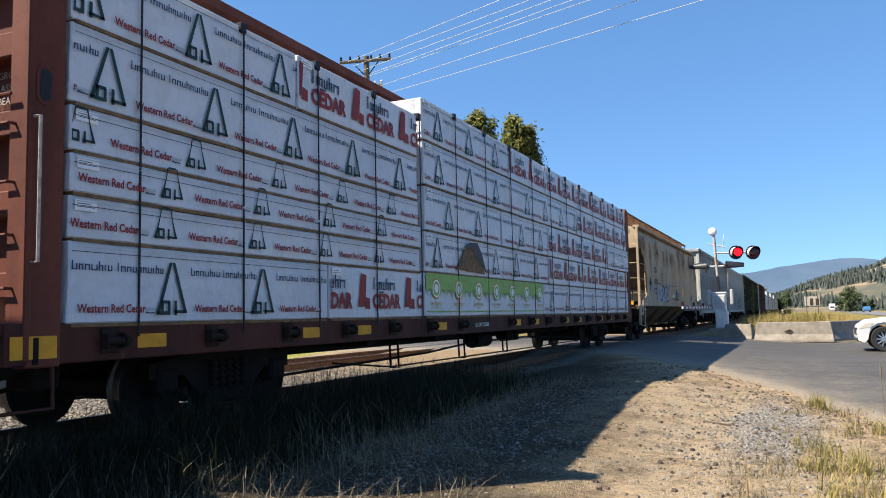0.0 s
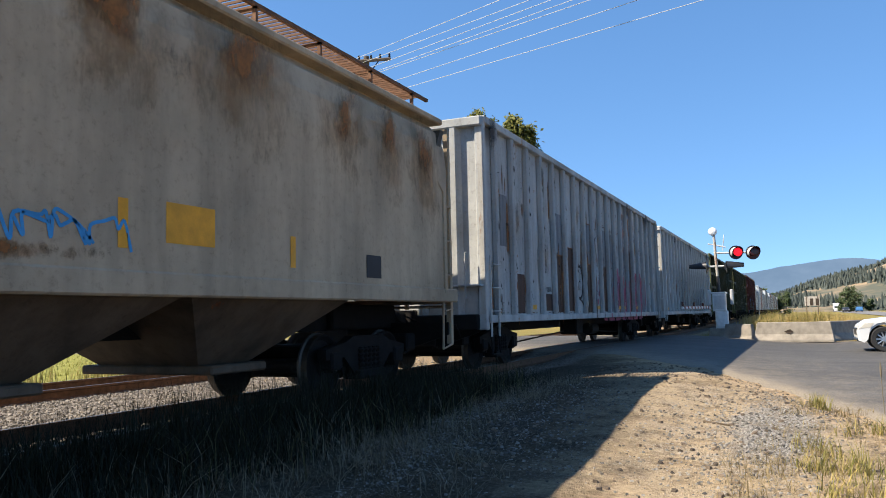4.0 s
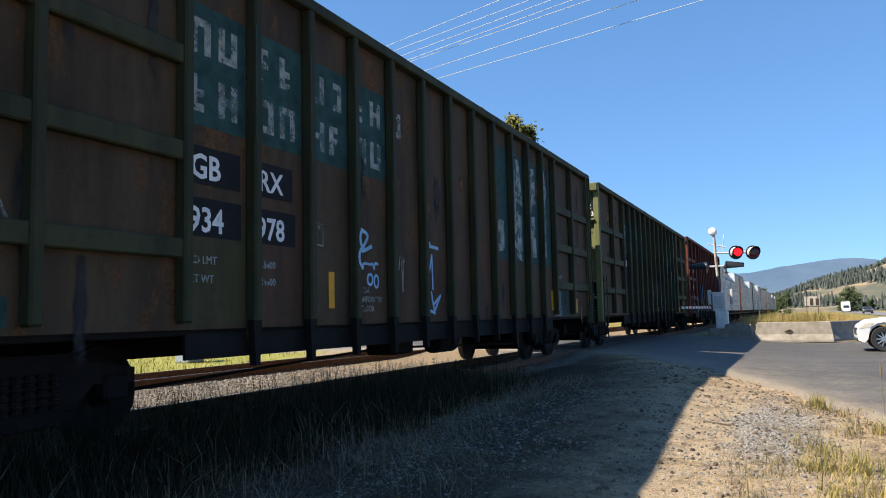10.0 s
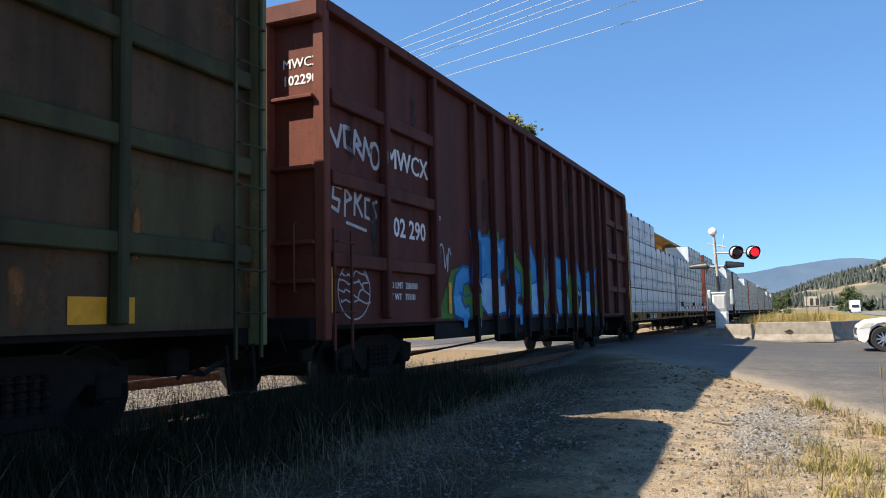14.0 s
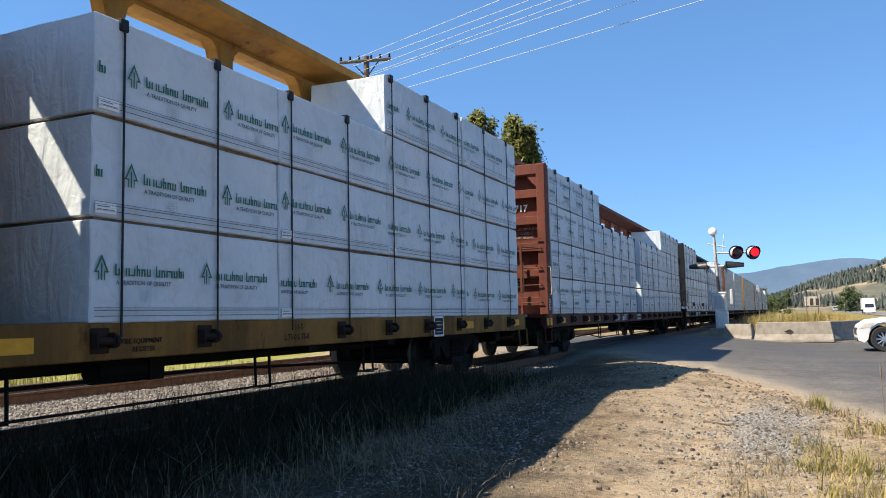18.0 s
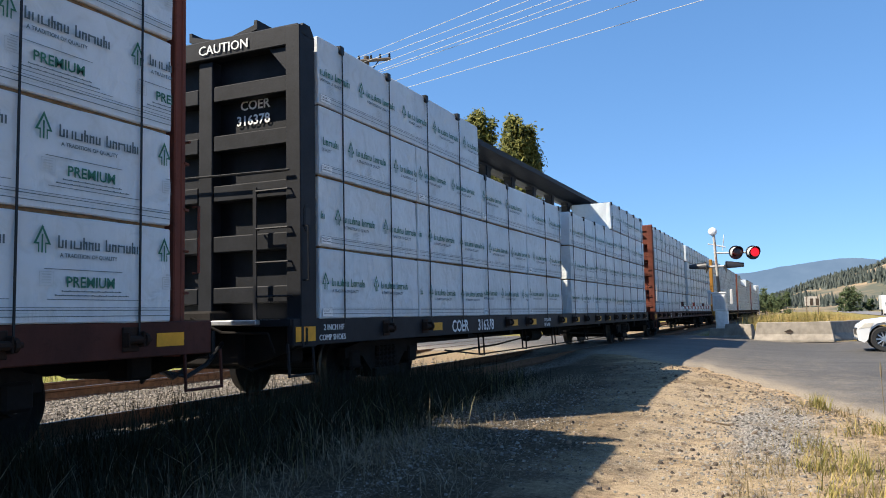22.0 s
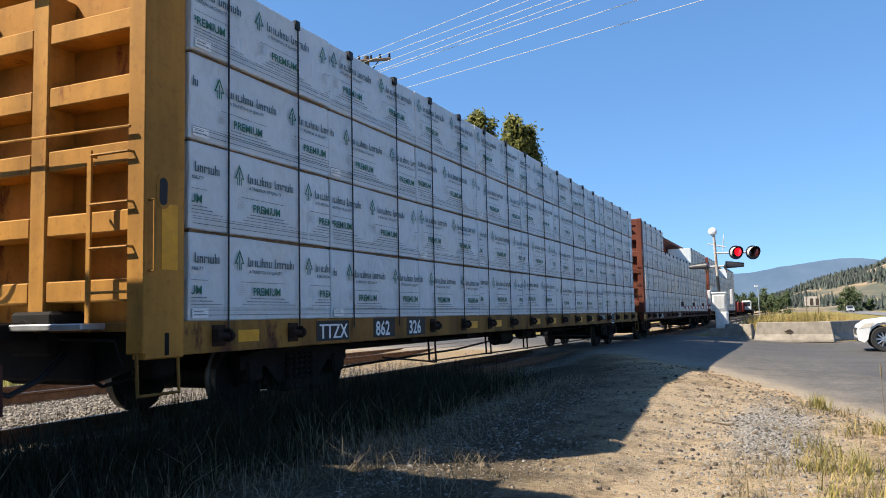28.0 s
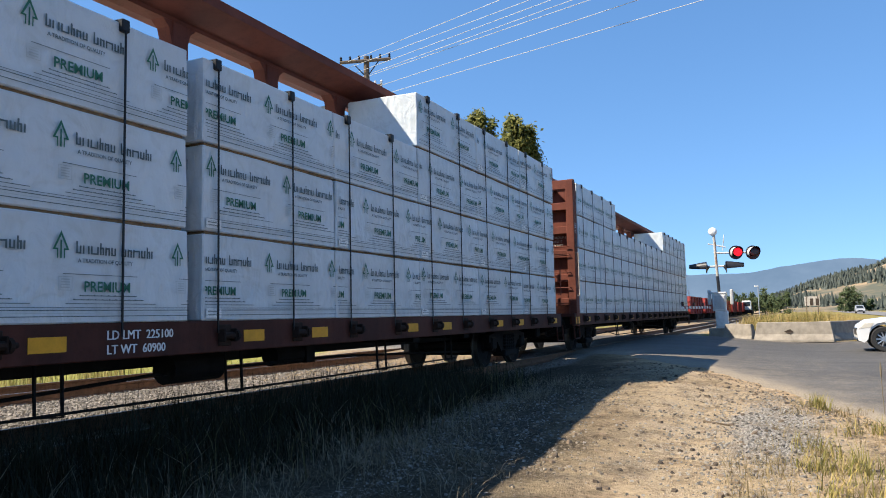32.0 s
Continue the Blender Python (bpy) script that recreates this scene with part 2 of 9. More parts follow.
def thing(name, label, category, at=(0, 0, 0), group="", kind="", turn=0):
    ob = new(name)
    ob.empty_display_size = 0.2
    ob.matrix_basis = pose(*at, 0, 0, turn)
    return tagged(ob, label, category, group, kind)


TEXTS = {}


def text_mesh(words, size, material, align="LEFT", heavy=.022):
    """Lettering as a flat mesh in the xz plane, its face towards -y."""
    key = (words, size, material.name, align, heavy)
    if key not in TEXTS:
        cu = bpy.data.curves.new("lettering", "FONT")
        cu.body, cu.size, cu.align_x, cu.resolution_u, cu.offset = words, size, align, 2, 0.0 if heavy == .022 and any(c in words for c in "MWNX") else size * heavy
        ob = bpy.data.objects.new("lettering", cu)
        scene.collection.objects.link(ob)
        dg = bpy.context.evaluated_depsgraph_get()
        me = bpy.data.meshes.new_from_object(ob.evaluated_get(dg))
        bpy.data.objects.remove(ob)
        me.transform(Matrix.Rotation(radians(90), 4, "X"))
        if heavy == .022 and cu.offset == 0:
            # three passes side by side, each a hair in front of the last
            vs, fs = [], []
            for k in (-1, 0, 1):
                n = len(vs)
                vs += [(v.co.x + k * size * .022, v.co.y - .0012 * (k + 1), v.co.z) for v in me.vertices]
                fs += [tuple(i + n for i in q.vertices) for q in me.polygons]
            me = bpy.data.meshes.new("lettering")
            me.from_pydata(vs, [], fs)
        me.materials.clear()
        me.materials.append(material)
        TEXTS[key] = me
    return TEXTS[key]


def lettering(words, size, material, parent, x, y, z, align="LEFT", label="", turn=0):
    return part("lettering", text_mesh(words, size, material, align), None, parent, label, pose(x, y, z, 0, 0, turn))


# ---- ground ----
def smooth(a, b, t):
    t = max(0.0, min(1.0, (t - a) / (b - a)))
    return t * t * (3 - 2 * t)


def lerp(a, b, t):
    return a + (b - a) * t


ROAD_EDGE = ((-30, -14.0), (-3, 6.0), (-0.9, 10.8), (0.2, 14.1), (0.8, 15.7), (2.04, 18.39), (4.45, 21.36), (9.56, 23.91), (80, 28.0))


def road_near(y):      # near edge of the asphalt
    for (y0, x0), (y1, x1) in zip(ROAD_EDGE, ROAD_EDGE[1:]):
        if y <= y1:
            return lerp(x0, x1, (y - y0) / (y1 - y0))
    return 24.0


def road_far(y):
    return 36.0 + 0.35 * (y - 1) * 0.5


BED = ((-4, -.66), (6, -.64), (7.7, -.59), (9, -.51), (10.7, -.42), (12.5, -.36), (17, -.32), (40, -.32))


def bed_height(x):
    """Height of the trodden ground along the edge of the verge; it climbs towards the crossing."""
    for (x0, z0), (x1, z1) in zip(BED, BED[1:]):
        if x <= x1:
            return lerp(z0, z1, max(0.0, (x - x0) / (x1 - x0)))
    return BED[-1][1]


def base_height(x, y):
    """Height of the soil without its small relief."""
    z = lerp(-0.52, bed_height(x), smooth(-6, -2, y) * (1 - smooth(24, 34, x)))
    if x < 34:
        z += 0.10 * smooth(1.0, 2.0, y)
    z = lerp(z, RAIL - 0.18, smooth(2.8, 5.2, y))
    z = lerp(z, -0.5, smooth(14.0, 16.5, y))
    return z


def road_height(x, y):
    z = -0.47
    z = lerp(z, RAIL - .01, smooth(-0.9, 5.2, y))
    return lerp(z, -0.35, smooth(13.5, 20.0, y))


def ground_height(x, y):
    z = base_height(x, y)
    r = road_height(x, y) - 0.03
    f = min(smooth(road_near(y) - 2.8, road_near(y) - 0.15, x), 1 - smooth(road_far(y) + 0.5, road_far(y) + 5, x))
    z = lerp(z, r - 0.02, f)
    if f < 1 and 5.2 > y > -8 and x < 18:
        z += (0.035 * noise.noise((x * 0.7, y * 0.7, 0)) + 0.014 * noise.noise((x * 3, y * 3, 1)) + 0.012 * noise.noise((x * 9, y * 9, 2))) * (1 - f)
    return z


def axis(segments):
    out = []
    for a, b, step in segments:
        n = max(1, int(round((b - a) / step)))
        out += [a + (b - a) * i / n for i in range(n)]
    return out + [segments[-1][1]]


def grid(name, xs, ys, height, material, kind="structure", label="", category="ground"):
    vs = [(x, y, height(x, y)) for x in xs for y in ys]
    ny = len(ys)
    fs = [(i * ny + j, (i + 1) * ny + j, (i + 1) * ny + j + 1, i * ny + j + 1) for i in range(len(xs) - 1) for j in range(ny - 1)]
    me = bpy.data.meshes.new(name)
    me.from_pydata(vs, [], fs)
    me.polygons.foreach_set("use_smooth", [True] * len(fs))
    me.materials.append(material)
    return tagged(new(name, me), label, category, "", kind)


def ground_material():
    """Pale dirt with gravel patches by the road, dark soil with the train's shade painted in and ballast along the
    tracks, lawn and dry grass beyond.
    """
    m, t, b, co = nodes_of("dirt_gravel_grass")
    sep = t.nodes.new("ShaderNodeSeparateXYZ")
    t.links.new(co.outputs["Object"], sep.inputs[0])
    n1 = noise_node(t, co, 0.55, 6, 0.65)
    n2 = noise_node(t, co, 19, 7, 0.72)
    n3 = noise_node(t, co, 1.6, 5, 0.7)
    cells = []
    for scale in (26, 70):
        v = t.nodes.new("ShaderNodeTexVoronoi")
        v.inputs["Scale"].default_value = scale
        t.links.new(co.outputs["Object"], v.inputs["Vector"])
        cells.append(v)
    big, small = cells
    dirt = ramp(t, n1.outputs["Fac"], [(0.32, (0.272, 0.197, 0.116)), (0.5, (0.37, 0.282, 0.174)), (0.68, (0.31, 0.25, 0.178))])
    sp = ramp(t, n2.outputs["Fac"], [(0.30, (0.36, 0.33, 0.30)), (0.43, (0.92, 0.91, 0.90)), (0.66, (1.3, 1.27, 1.22))])
    dirt2 = mix(t, 1.0, dirt.outputs["Color"], sp.outputs["Color"], "MULTIPLY")
    grit = ramp(t, small.outputs["Color"], [(0.15, (0.075, 0.057, 0.041)), (0.4, (0.27, 0.213, 0.15)), (0.85, (0.50, 0.425, 0.33))])
    gm = ramp(t, n3.outputs["Fac"], [(0.42, (0.1, 0.1, 0.1)), (0.64, (0.6, 0.6, 0.6))])
    dirt3 = mix(t, gm.outputs["Color"], dirt2, grit.outputs["Color"])
    stone = ramp(t, big.outputs["Color"], [(0.1, (0.104, 0.088, 0.072)), (0.6, (0.216, 0.192, 0.16)), (0.95, (0.336, 0.304, 0.264))])
    sand = ramp(t, n2.outputs["Fac"], [(0.3, (0.192, 0.136, 0.08)), (0.7, (0.32, 0.24, 0.152))])
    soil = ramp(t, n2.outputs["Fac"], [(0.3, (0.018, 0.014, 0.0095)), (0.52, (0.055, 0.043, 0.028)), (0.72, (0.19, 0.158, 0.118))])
    grass = ramp(t, n1.outputs["Fac"], [(0.3, (0.152, 0.144, 0.04)), (0.55, (0.248, 0.192, 0.064)), (0.7, (0.288, 0.224, 0.096))])
    lawn = ramp(t, n3.outputs["Fac"], [(0.3, (0.192, 0.192, 0.04)), (0.6, (0.288, 0.272, 0.072)), (0.75, (0.336, 0.296, 0.112))])

    def band(sock, a, b2):
        r = t.nodes.new("ShaderNodeMapRange")
        r.inputs["From Min"].default_value, r.inputs["From Max"].default_value = a, b2
        t.links.new(sock, r.inputs["Value"])
        return r.outputs["Result"]

    def calc(op, a, b2):
        q = t.nodes.new("ShaderNodeMath")
        q.operation = op
        for sock, v in zip(q.inputs, (a, b2)):
            if isinstance(v, (int, float)):
                sock.default_value = v
            else:
                t.links.new(v, sock)
        return q.outputs[0]

    def times(a, b2):
        return calc("MULTIPLY", a, b2)
    def patch(name, lo, hi):
        at = t.nodes.new("ShaderNodeAttribute")
        at.attribute_name = name
        return ramp(t, calc("ADD", at.outputs["Fac"], calc("MULTIPLY", calc("SUBTRACT", n3.outputs["Fac"], 0.5), 1.2)), [(lo, (0, 0, 0)), (hi, (1, 1, 1))]).outputs["Color"]
    fine_loam = mix(t, 1.0, ramp(t, n1.outputs["Fac"], [(0.35, (0.325, 0.23, 0.137)), (0.65, (0.41, 0.31, 0.198))]).outputs["Color"], sp.outputs["Color"], "MULTIPLY")
    pale_stone = ramp(t, small.outputs["Color"], [(0.15, (0.06, 0.053, 0.046)), (0.45, (0.235, 0.214, 0.188)), (0.85, (0.44, 0.415, 0.375))])
    dirt3 = mix(t, patch("washed", .35, .7), dirt3, pale_stone.outputs["Color"])
    dirt3 = mix(t, patch("loam", .3, .75), dirt3, fine_loam)
    # dark plant litter trodden into the dirt
    n4 = noise_node(t, co, 2.3, 7, 0.72)
    litter = ramp(t, n2.outputs["Fac"], [(0.35, (0.056, 0.0384, 0.024)), (0.52, (0.152, 0.108, 0.068)), (0.68, (0.288, 0.224, 0.152))])
    lm = ramp(t, n4.outputs["Fac"], [(0.5, (0, 0, 0)), (0.6, (0.6, 0.6, 0.6))])
    dirt3 = mix(t, lm.outputs["Color"], dirt3, litter.outputs["Color"])
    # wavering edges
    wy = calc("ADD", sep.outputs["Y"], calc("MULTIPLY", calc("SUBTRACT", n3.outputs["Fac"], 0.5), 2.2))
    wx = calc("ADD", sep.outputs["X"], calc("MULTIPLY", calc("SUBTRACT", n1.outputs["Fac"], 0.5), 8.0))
    # soil colour reaches past the real soil, painting the train's shade darker
    shade_bank = calc("SUBTRACT", wy, calc("MULTIPLY", wx, 0.12))
    c = mix(t, times(times(band(shade_bank, 0.3, 1.7), band(wx, 19.5, 16.5)), 0.92), dirt3, soil.outputs["Color"])
    # shade beside the crossing, painted with the same dark soil colour
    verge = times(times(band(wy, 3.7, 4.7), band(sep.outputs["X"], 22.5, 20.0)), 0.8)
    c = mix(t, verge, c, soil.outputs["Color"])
    bal = times(band(sep.outputs["Y"], 5.0, 5.3), band(wy, 14.6, 13.8))
    bank = mix(t, times(band(wx, 10.0, 13.5), band(wy, 8.0, 8.8)), stone.outputs["Color"], sand.outputs["Color"])
    c = mix(t, bal, c, bank)
    c = mix(t, band(wy, 14.6, 15.6), c, lawn.outputs["Color"])
    c = mix(t, times(band(sep.outputs["X"], 36, 37.5), band(wy, 15.0, 16.5)), c, grass.outputs["Color"])
    c = mix(t, times(band(sep.outputs["X"], 37, 38.5), band(sep.outputs["Y"], 4.9, 4.4)), c, grass.outputs["Color"])
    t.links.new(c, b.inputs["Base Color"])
    b.inputs["Roughness"].default_value = 0.95
    b.inputs["Specular IOR Level"].default_value = 0.1
    h = calc("ADD", calc("ADD", calc("MULTIPLY", n2.outputs["Fac"], 1.4), small.outputs["Distance"]), times(big.outputs["Distance"], gm.outputs["Color"]))
    bump(t, b, h, 0.7, 0.03)
    return m


def asphalt_material():
    m, t, b, co = nodes_of("worn_asphalt")
    n1 = noise_node(t, co, 0.5, 5, 0.6, (0.15, 1.0, 1.0))
    n2 = noise_node(t, co, 40, 3, 0.7)
    tr = noise_node(t, co, 0.7, 3, 0.5, (1.0, 0.06, 1.0))
    c = ramp(t, tr.outputs["Fac"], [(0.35, (0.049, 0.0452, 0.0415)), (0.65, (0.088, 0.082, 0.0755))])
    g = ramp(t, n2.outputs["Fac"], [(0.35, (0.55, 0.55, 0.55)), (0.65, (1.3, 1.3, 1.3))])
    d = ramp(t, n1.outputs["Fac"], [(0.35, (0.8, 0.8, 0.8)), (0.65, (1.1, 1.08, 1.04))])
    col = mix(t, 1.0, mix(t, 1.0, c.outputs["Color"], g.outputs["Color"], "MULTIPLY"), d.outputs["Color"], "MULTIPLY")
    # dust blown over the ragged edges
    at = t.nodes.new("ShaderNodeAttribute")
    at.attribute_name = "dust"
    e = noise_node(t, co, 3.0, 9, 0.8)
    q = t.nodes.new("ShaderNodeMath")
    q.operation = "ADD"
    t.links.new(at.outputs["Fac"], q.inputs[0])
    t.links.new(e.outputs["Fac"], q.inputs[1])
    r = ramp(t, q.outputs[0], [(0.55, (0, 0, 0)), (1.2, (1, 1, 1))])
    dust = ramp(t, n2.outputs["Fac"], [(0.3, (0.105, 0.086, 0.063)), (0.5, (0.20, 0.165, 0.12)), (0.75, (0.31, 0.26, 0.19))])
    t.links.new(mix(t, r.outputs["Color"], col, dust.outputs["Color"]), b.inputs["Base Color"])
    b.inputs["Roughness"].default_value = 0.8
    bump(t, b, n2.outputs["Fac"], 0.25)
    return m


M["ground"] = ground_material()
M["asphalt"] = asphalt_material()
XS = axis([(-400, -60, 40), (-60, -4, 6), (-4, 5, 0.25), (5, 12.5, 0.07), (12.5, 19, 0.16), (19, 44, 1.0), (44, 120, 8), (120, 900, 60), (900, 4200, 500)])
YS = axis([(-2500, -200, 200), (-200, -20, 15), (-20, -6, 2), (-6, -1.8, 0.25), (-1.8, 4.6, 0.07), (4.6, 14, 0.25), (14, 20, 1), (20, 60, 5), (60, 300, 30), (300, 2500, 250)])
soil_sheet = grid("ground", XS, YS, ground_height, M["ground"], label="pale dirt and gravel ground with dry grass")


def spread(x, y, cx, cy, rx, ry):
    return math.exp(-((x - cx) / rx) ** 2 - ((y - cy) / ry) ** 2)


# loose loam along the road and in a bare patch, coarse grey gravel washed together elsewhere
loam, washed = [], []
for v in soil_sheet.data.vertices:
    x, y = v.co.x, v.co.y
    loam.append(max(smooth(road_near(y) - 4.2, road_near(y) - .6, x) * smooth(5.2, 4.0, y), .9 * spread(x, y, 6.0, 1.5, 1.1, .5), .6 * spread(x, y, 9.5, 2.2, 1.6, .5)))
    washed.append(max(spread(x, y, 9.8, .3, 2.2, .6), .8 * spread(x, y, 8.6, 3.1, 1.6, .45)))
soil_sheet.data.attributes.new("loam", "FLOAT", "POINT").data.foreach_set("value", loam)
soil_sheet.data.attributes.new("washed", "FLOAT", "POINT").data.foreach_set("value", washed)


def road():
    ys = axis([(-60, -12, 4), (-12, -3, 0.5), (-3, 6, 0.12), (6, 22, 0.5), (22, 70, 4)])
    vs, fs, dust = [], [], []
    for y in ys:
        a = road_near(y) + 0.5 * noise.noise((y * 0.5, 3, 0)) + 0.5 * noise.noise((y * 2.3, 5, 0)) + 0.3 * noise.noise((y * 6.1, 8, 0))
        z = road_height(0, y)
        far = road_far(y) + 1.2
        for k, x in enumerate([a, a + .4, a + 1.1, a + 2.6] + [lerp(a + 2.6, far - 1, q / 4) for q in range(1, 5)] + [far]):
            vs.append((x, y, z - (0.05 if k in (0, 8) else 0.0)))
            dust.append((.74, .50, .32, .17, .06, 0, 0, .2, .7)[k])
    for i in range(len(ys) - 1):
        for k in range(8):
            fs.append((i * 9 + k, (i + 1) * 9 + k, (i + 1) * 9 + k + 1, i * 9 + k + 1))
    me = bpy.data.meshes.new("road")
    me.from_pydata(vs, [], fs)
    me.materials.append(M["asphalt"])
    me.attributes.new("dust", "FLOAT", "POINT").data.foreach_set("value", dust)
    me.polygons.foreach_set("use_smooth", [True] * len(fs))
    tagged(new("road", me), "worn grey asphalt road over the level crossing", "road", kind="structure")


road()


# ---- tracks ----
def rail_geo(y, x0, x1, top):
    prof = [(-.07, 0), (.07, 0), (.07, .012), (.012, .035), (.012, .125), (.036, .14), (.036, .172), (-.036, .172), (-.036, .14), (-.012, .125), (-.012, .035), (-.07, .012)]
    g = Geo().prism([(y + a, top - .172 + b) for a, b in prof], "x", x0, x1)
    g.box(x0, x1, y - .03, y + .03, top, top + .003, 1)
    return g


def track(yc, top, name_label):
    root = thing("railway_track", name_label, "railway track", (0, yc, 0), kind="structure")
    for s in (-1, 1):
        part("rail", rail_geo(s * .7175, -120, 420, top), [M["rail"], M["railtop"]], root)
    tie = Geo().box(-.11, .11, -1.28, 1.28, top - .36, top - .184, bev=.012).mesh("tie", M["tie"])
    x = -20.0
    while x < 60:
        if not road_near(yc) - .5 < x < road_far(yc):
            part("tie", tie, None, root, at=pose(x + random.uniform(-.03, .03), random.uniform(-.03, .03), 0, 0, 0, random.uniform(-1, 1)))
        x += 0.54
    return root


track(TRACK_Y, RAIL, "worn steel rails on dark wooden ties in ballast")
track(SECOND_Y, RAIL, "second rusty railway track on wooden ties in ballast")


# ---- rolling stock ----
def wheelset_mesh():
    g = Geo()
    for s in (-1, 1):
        prof = [(.06, -.02), (.10, -.09), (.14, -.04), (.34, -.02), (.40, -.07), (.42, -.07)]
        g.revolve([(r, s * (.745 - h)) for r, h in prof], (0, 0, 0), n=28, k=0)
        g.revolve([(.42, s * .815), (.42, s * .73), (.447, s * .715), (.445, s * .685), (.40, s * .685), (.34, s * .71), (.14, s * .69), (.08, s * .65)], (0, 0, 0), n=28, k=1)
        g.revolve([(.0, s * .99), (.095, s * .985), (.10, s * .9), (.10, s * .8)], (0, 0, 0), n=12, k=0)
        for a in range(3):
            c, d = .055 * math.cos(a * 2.094), .055 * math.sin(a * 2.094)
            g.tube((c, s * .985, d), (c, s * 1.005, d), .016, 6, k=1)
    g.tube((0, -.7, 0), (0, .7, 0), .08, 12)
    return g.mesh("wheelset", [M["wheel"], M["rim"]])


def sideframe_mesh():
    g = Geo()
    poly = [(-1.12, .50), (-1.12, .64), (-.62, .72), (-.42, .80), (.42, .80), (.62, .72), (1.12, .64), (1.12, .50), (.66, .52), (.36, .26), (-.36, .26), (-.66, .52)]
    g.prism(poly, "y", -.07, .07)
    return g.mesh("sideframe", M["steel"])


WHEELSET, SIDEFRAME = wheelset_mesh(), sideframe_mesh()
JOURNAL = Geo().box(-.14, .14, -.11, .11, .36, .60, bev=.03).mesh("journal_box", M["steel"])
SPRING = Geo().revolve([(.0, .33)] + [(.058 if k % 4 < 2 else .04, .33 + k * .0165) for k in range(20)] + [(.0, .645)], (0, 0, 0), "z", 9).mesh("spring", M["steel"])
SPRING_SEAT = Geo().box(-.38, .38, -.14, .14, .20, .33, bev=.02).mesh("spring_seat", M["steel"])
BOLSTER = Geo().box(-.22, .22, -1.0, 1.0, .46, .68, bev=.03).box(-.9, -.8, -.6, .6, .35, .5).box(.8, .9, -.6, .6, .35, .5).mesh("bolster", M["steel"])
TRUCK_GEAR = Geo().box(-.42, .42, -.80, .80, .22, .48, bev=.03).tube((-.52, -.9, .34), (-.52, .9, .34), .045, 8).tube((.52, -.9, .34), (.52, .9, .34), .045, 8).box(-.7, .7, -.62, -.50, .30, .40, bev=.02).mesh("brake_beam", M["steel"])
WHEELS = []           # (wheelset, where it stands in its car)
CARS = []             # (root, s): where the car's own origin stands at 0 s


def add_truck(root, x, s):
    tr = part("truck", BOLSTER, None, root, at=pose(x, 0, RAIL))
    for y in (-.93, .93):
        part("sideframe", SIDEFRAME, None, tr, at=pose(0, y, 0))
        part("spring_seat", SPRING_SEAT, None, tr, at=pose(0, y, 0))
        for dx in (-.89, .89):
            part("journal_box", JOURNAL, None, tr, at=pose(dx, y, 0))
        for dx in (-.24, -.12, 0, .12, .24):
            part("spring", SPRING, None, tr, at=pose(dx, y * 1.09, 0))
    part("brake_beam", TRUCK_GEAR, None, tr)
    for dx in (-.89, .89):
        w = part("wheelset", WHEELSET, None, tr, at=pose(dx, 0, .42))
        WHEELS.append((w, dx, x + dx + s))


def coupler(root, x, way):
    g = Geo().box(min(x, x + way * .75), max(x, x + way * .75), -.09, .09, .72, .9, bev=.02)
    g.box(min(x + way * .6, x + way * .9), max(x + way * .6, x + way * .9), -.17, .17, .66, .98, bev=.05)
    g.box(*sorted((x - way * .5, x + way * .12)), -.28, .28, .58, 1.0, bev=.03)
    part("coupler", g, M["steel"], root)
    h = Geo().path([(x, -.35, .62), (x + way * .3, -.36, .38), (x + way * .55, -.3, .26), (x + way * .85, -.2, .33)], .028, 8)
    part("air_hose", h, M["strap"], root)
    part("carrier", Geo().box(*sorted((x - way * .1, x + way * .02)), -.62, .62, .34, .74, bev=.03), M["steel"], root)
    lever = Geo().path([(x + way * .12, -1.18, .50), (x + way * .16, -1.12, .72), (x + way * .2, -.5, .74), (x + way * .3, -.12, .92)], .016, 6)
    part("uncoupling_lever", lever, M["steel"], root)
    part("end_apron", Geo().prism([(-1.45, .78), (-1.45, .58), (-.95, .42), (-.5, .30), (.5, .30), (.95, .42), (1.45, .58), (1.45, .78)], "x", *sorted((x - way * .16, x - way * .11))), M["under"], root)
    part("brake_rigging", Geo().path([(x - way * .4, -.8, .36), (x - way * .2, -.6, .28), (x, -.55, .40)], .02, 6).box(*sorted((x - way * .75, x - way * .45)), -1.0, -.7, .34, .62, bev=.03), M["steel"], root)


def car_root(name, label, s):
    root = thing(name, label, "freight car", (s, TRACK_Y, 0), "freight train")
    CARS.append((root, s))
    return root


# ---- lumber cars ----
TIER = 0.875
DECK = 0.88
LOAD = 22.6


def bundle_mesh(length, height, name, mat):
    """One wrapped bundle, its wrap slightly slack at the ends and lower edge."""
    nx, nz = 10, 4
    bm = bmesh.new()
    bmesh.ops.create_cube(bm, size=1)
    bmesh.ops.scale(bm, vec=(length, 1.24, height), verts=bm.verts)
    bmesh.ops.translate(bm, vec=(length / 2, 0, height / 2), verts=bm.verts)
    bmesh.ops.bevel(bm, geom=bm.edges[:], offset=.012, segments=1, affect="EDGES")
    bmesh.ops.subdivide_edges(bm, edges=[e for e in bm.edges if e.calc_length() > .5], cuts=9, use_grid_fill=True)
    for v in bm.verts:
        n = noise.noise_vector(v.co * 2.1 + Vector((length * 3, height * 7, 0)))
        v.co += Vector((n.x * .012, n.y * .013, n.z * .008))
    me = bpy.data.meshes.new(name)
    bm.to_mesh(me)
    bm.free()
    me.materials.append(mat)
    return me


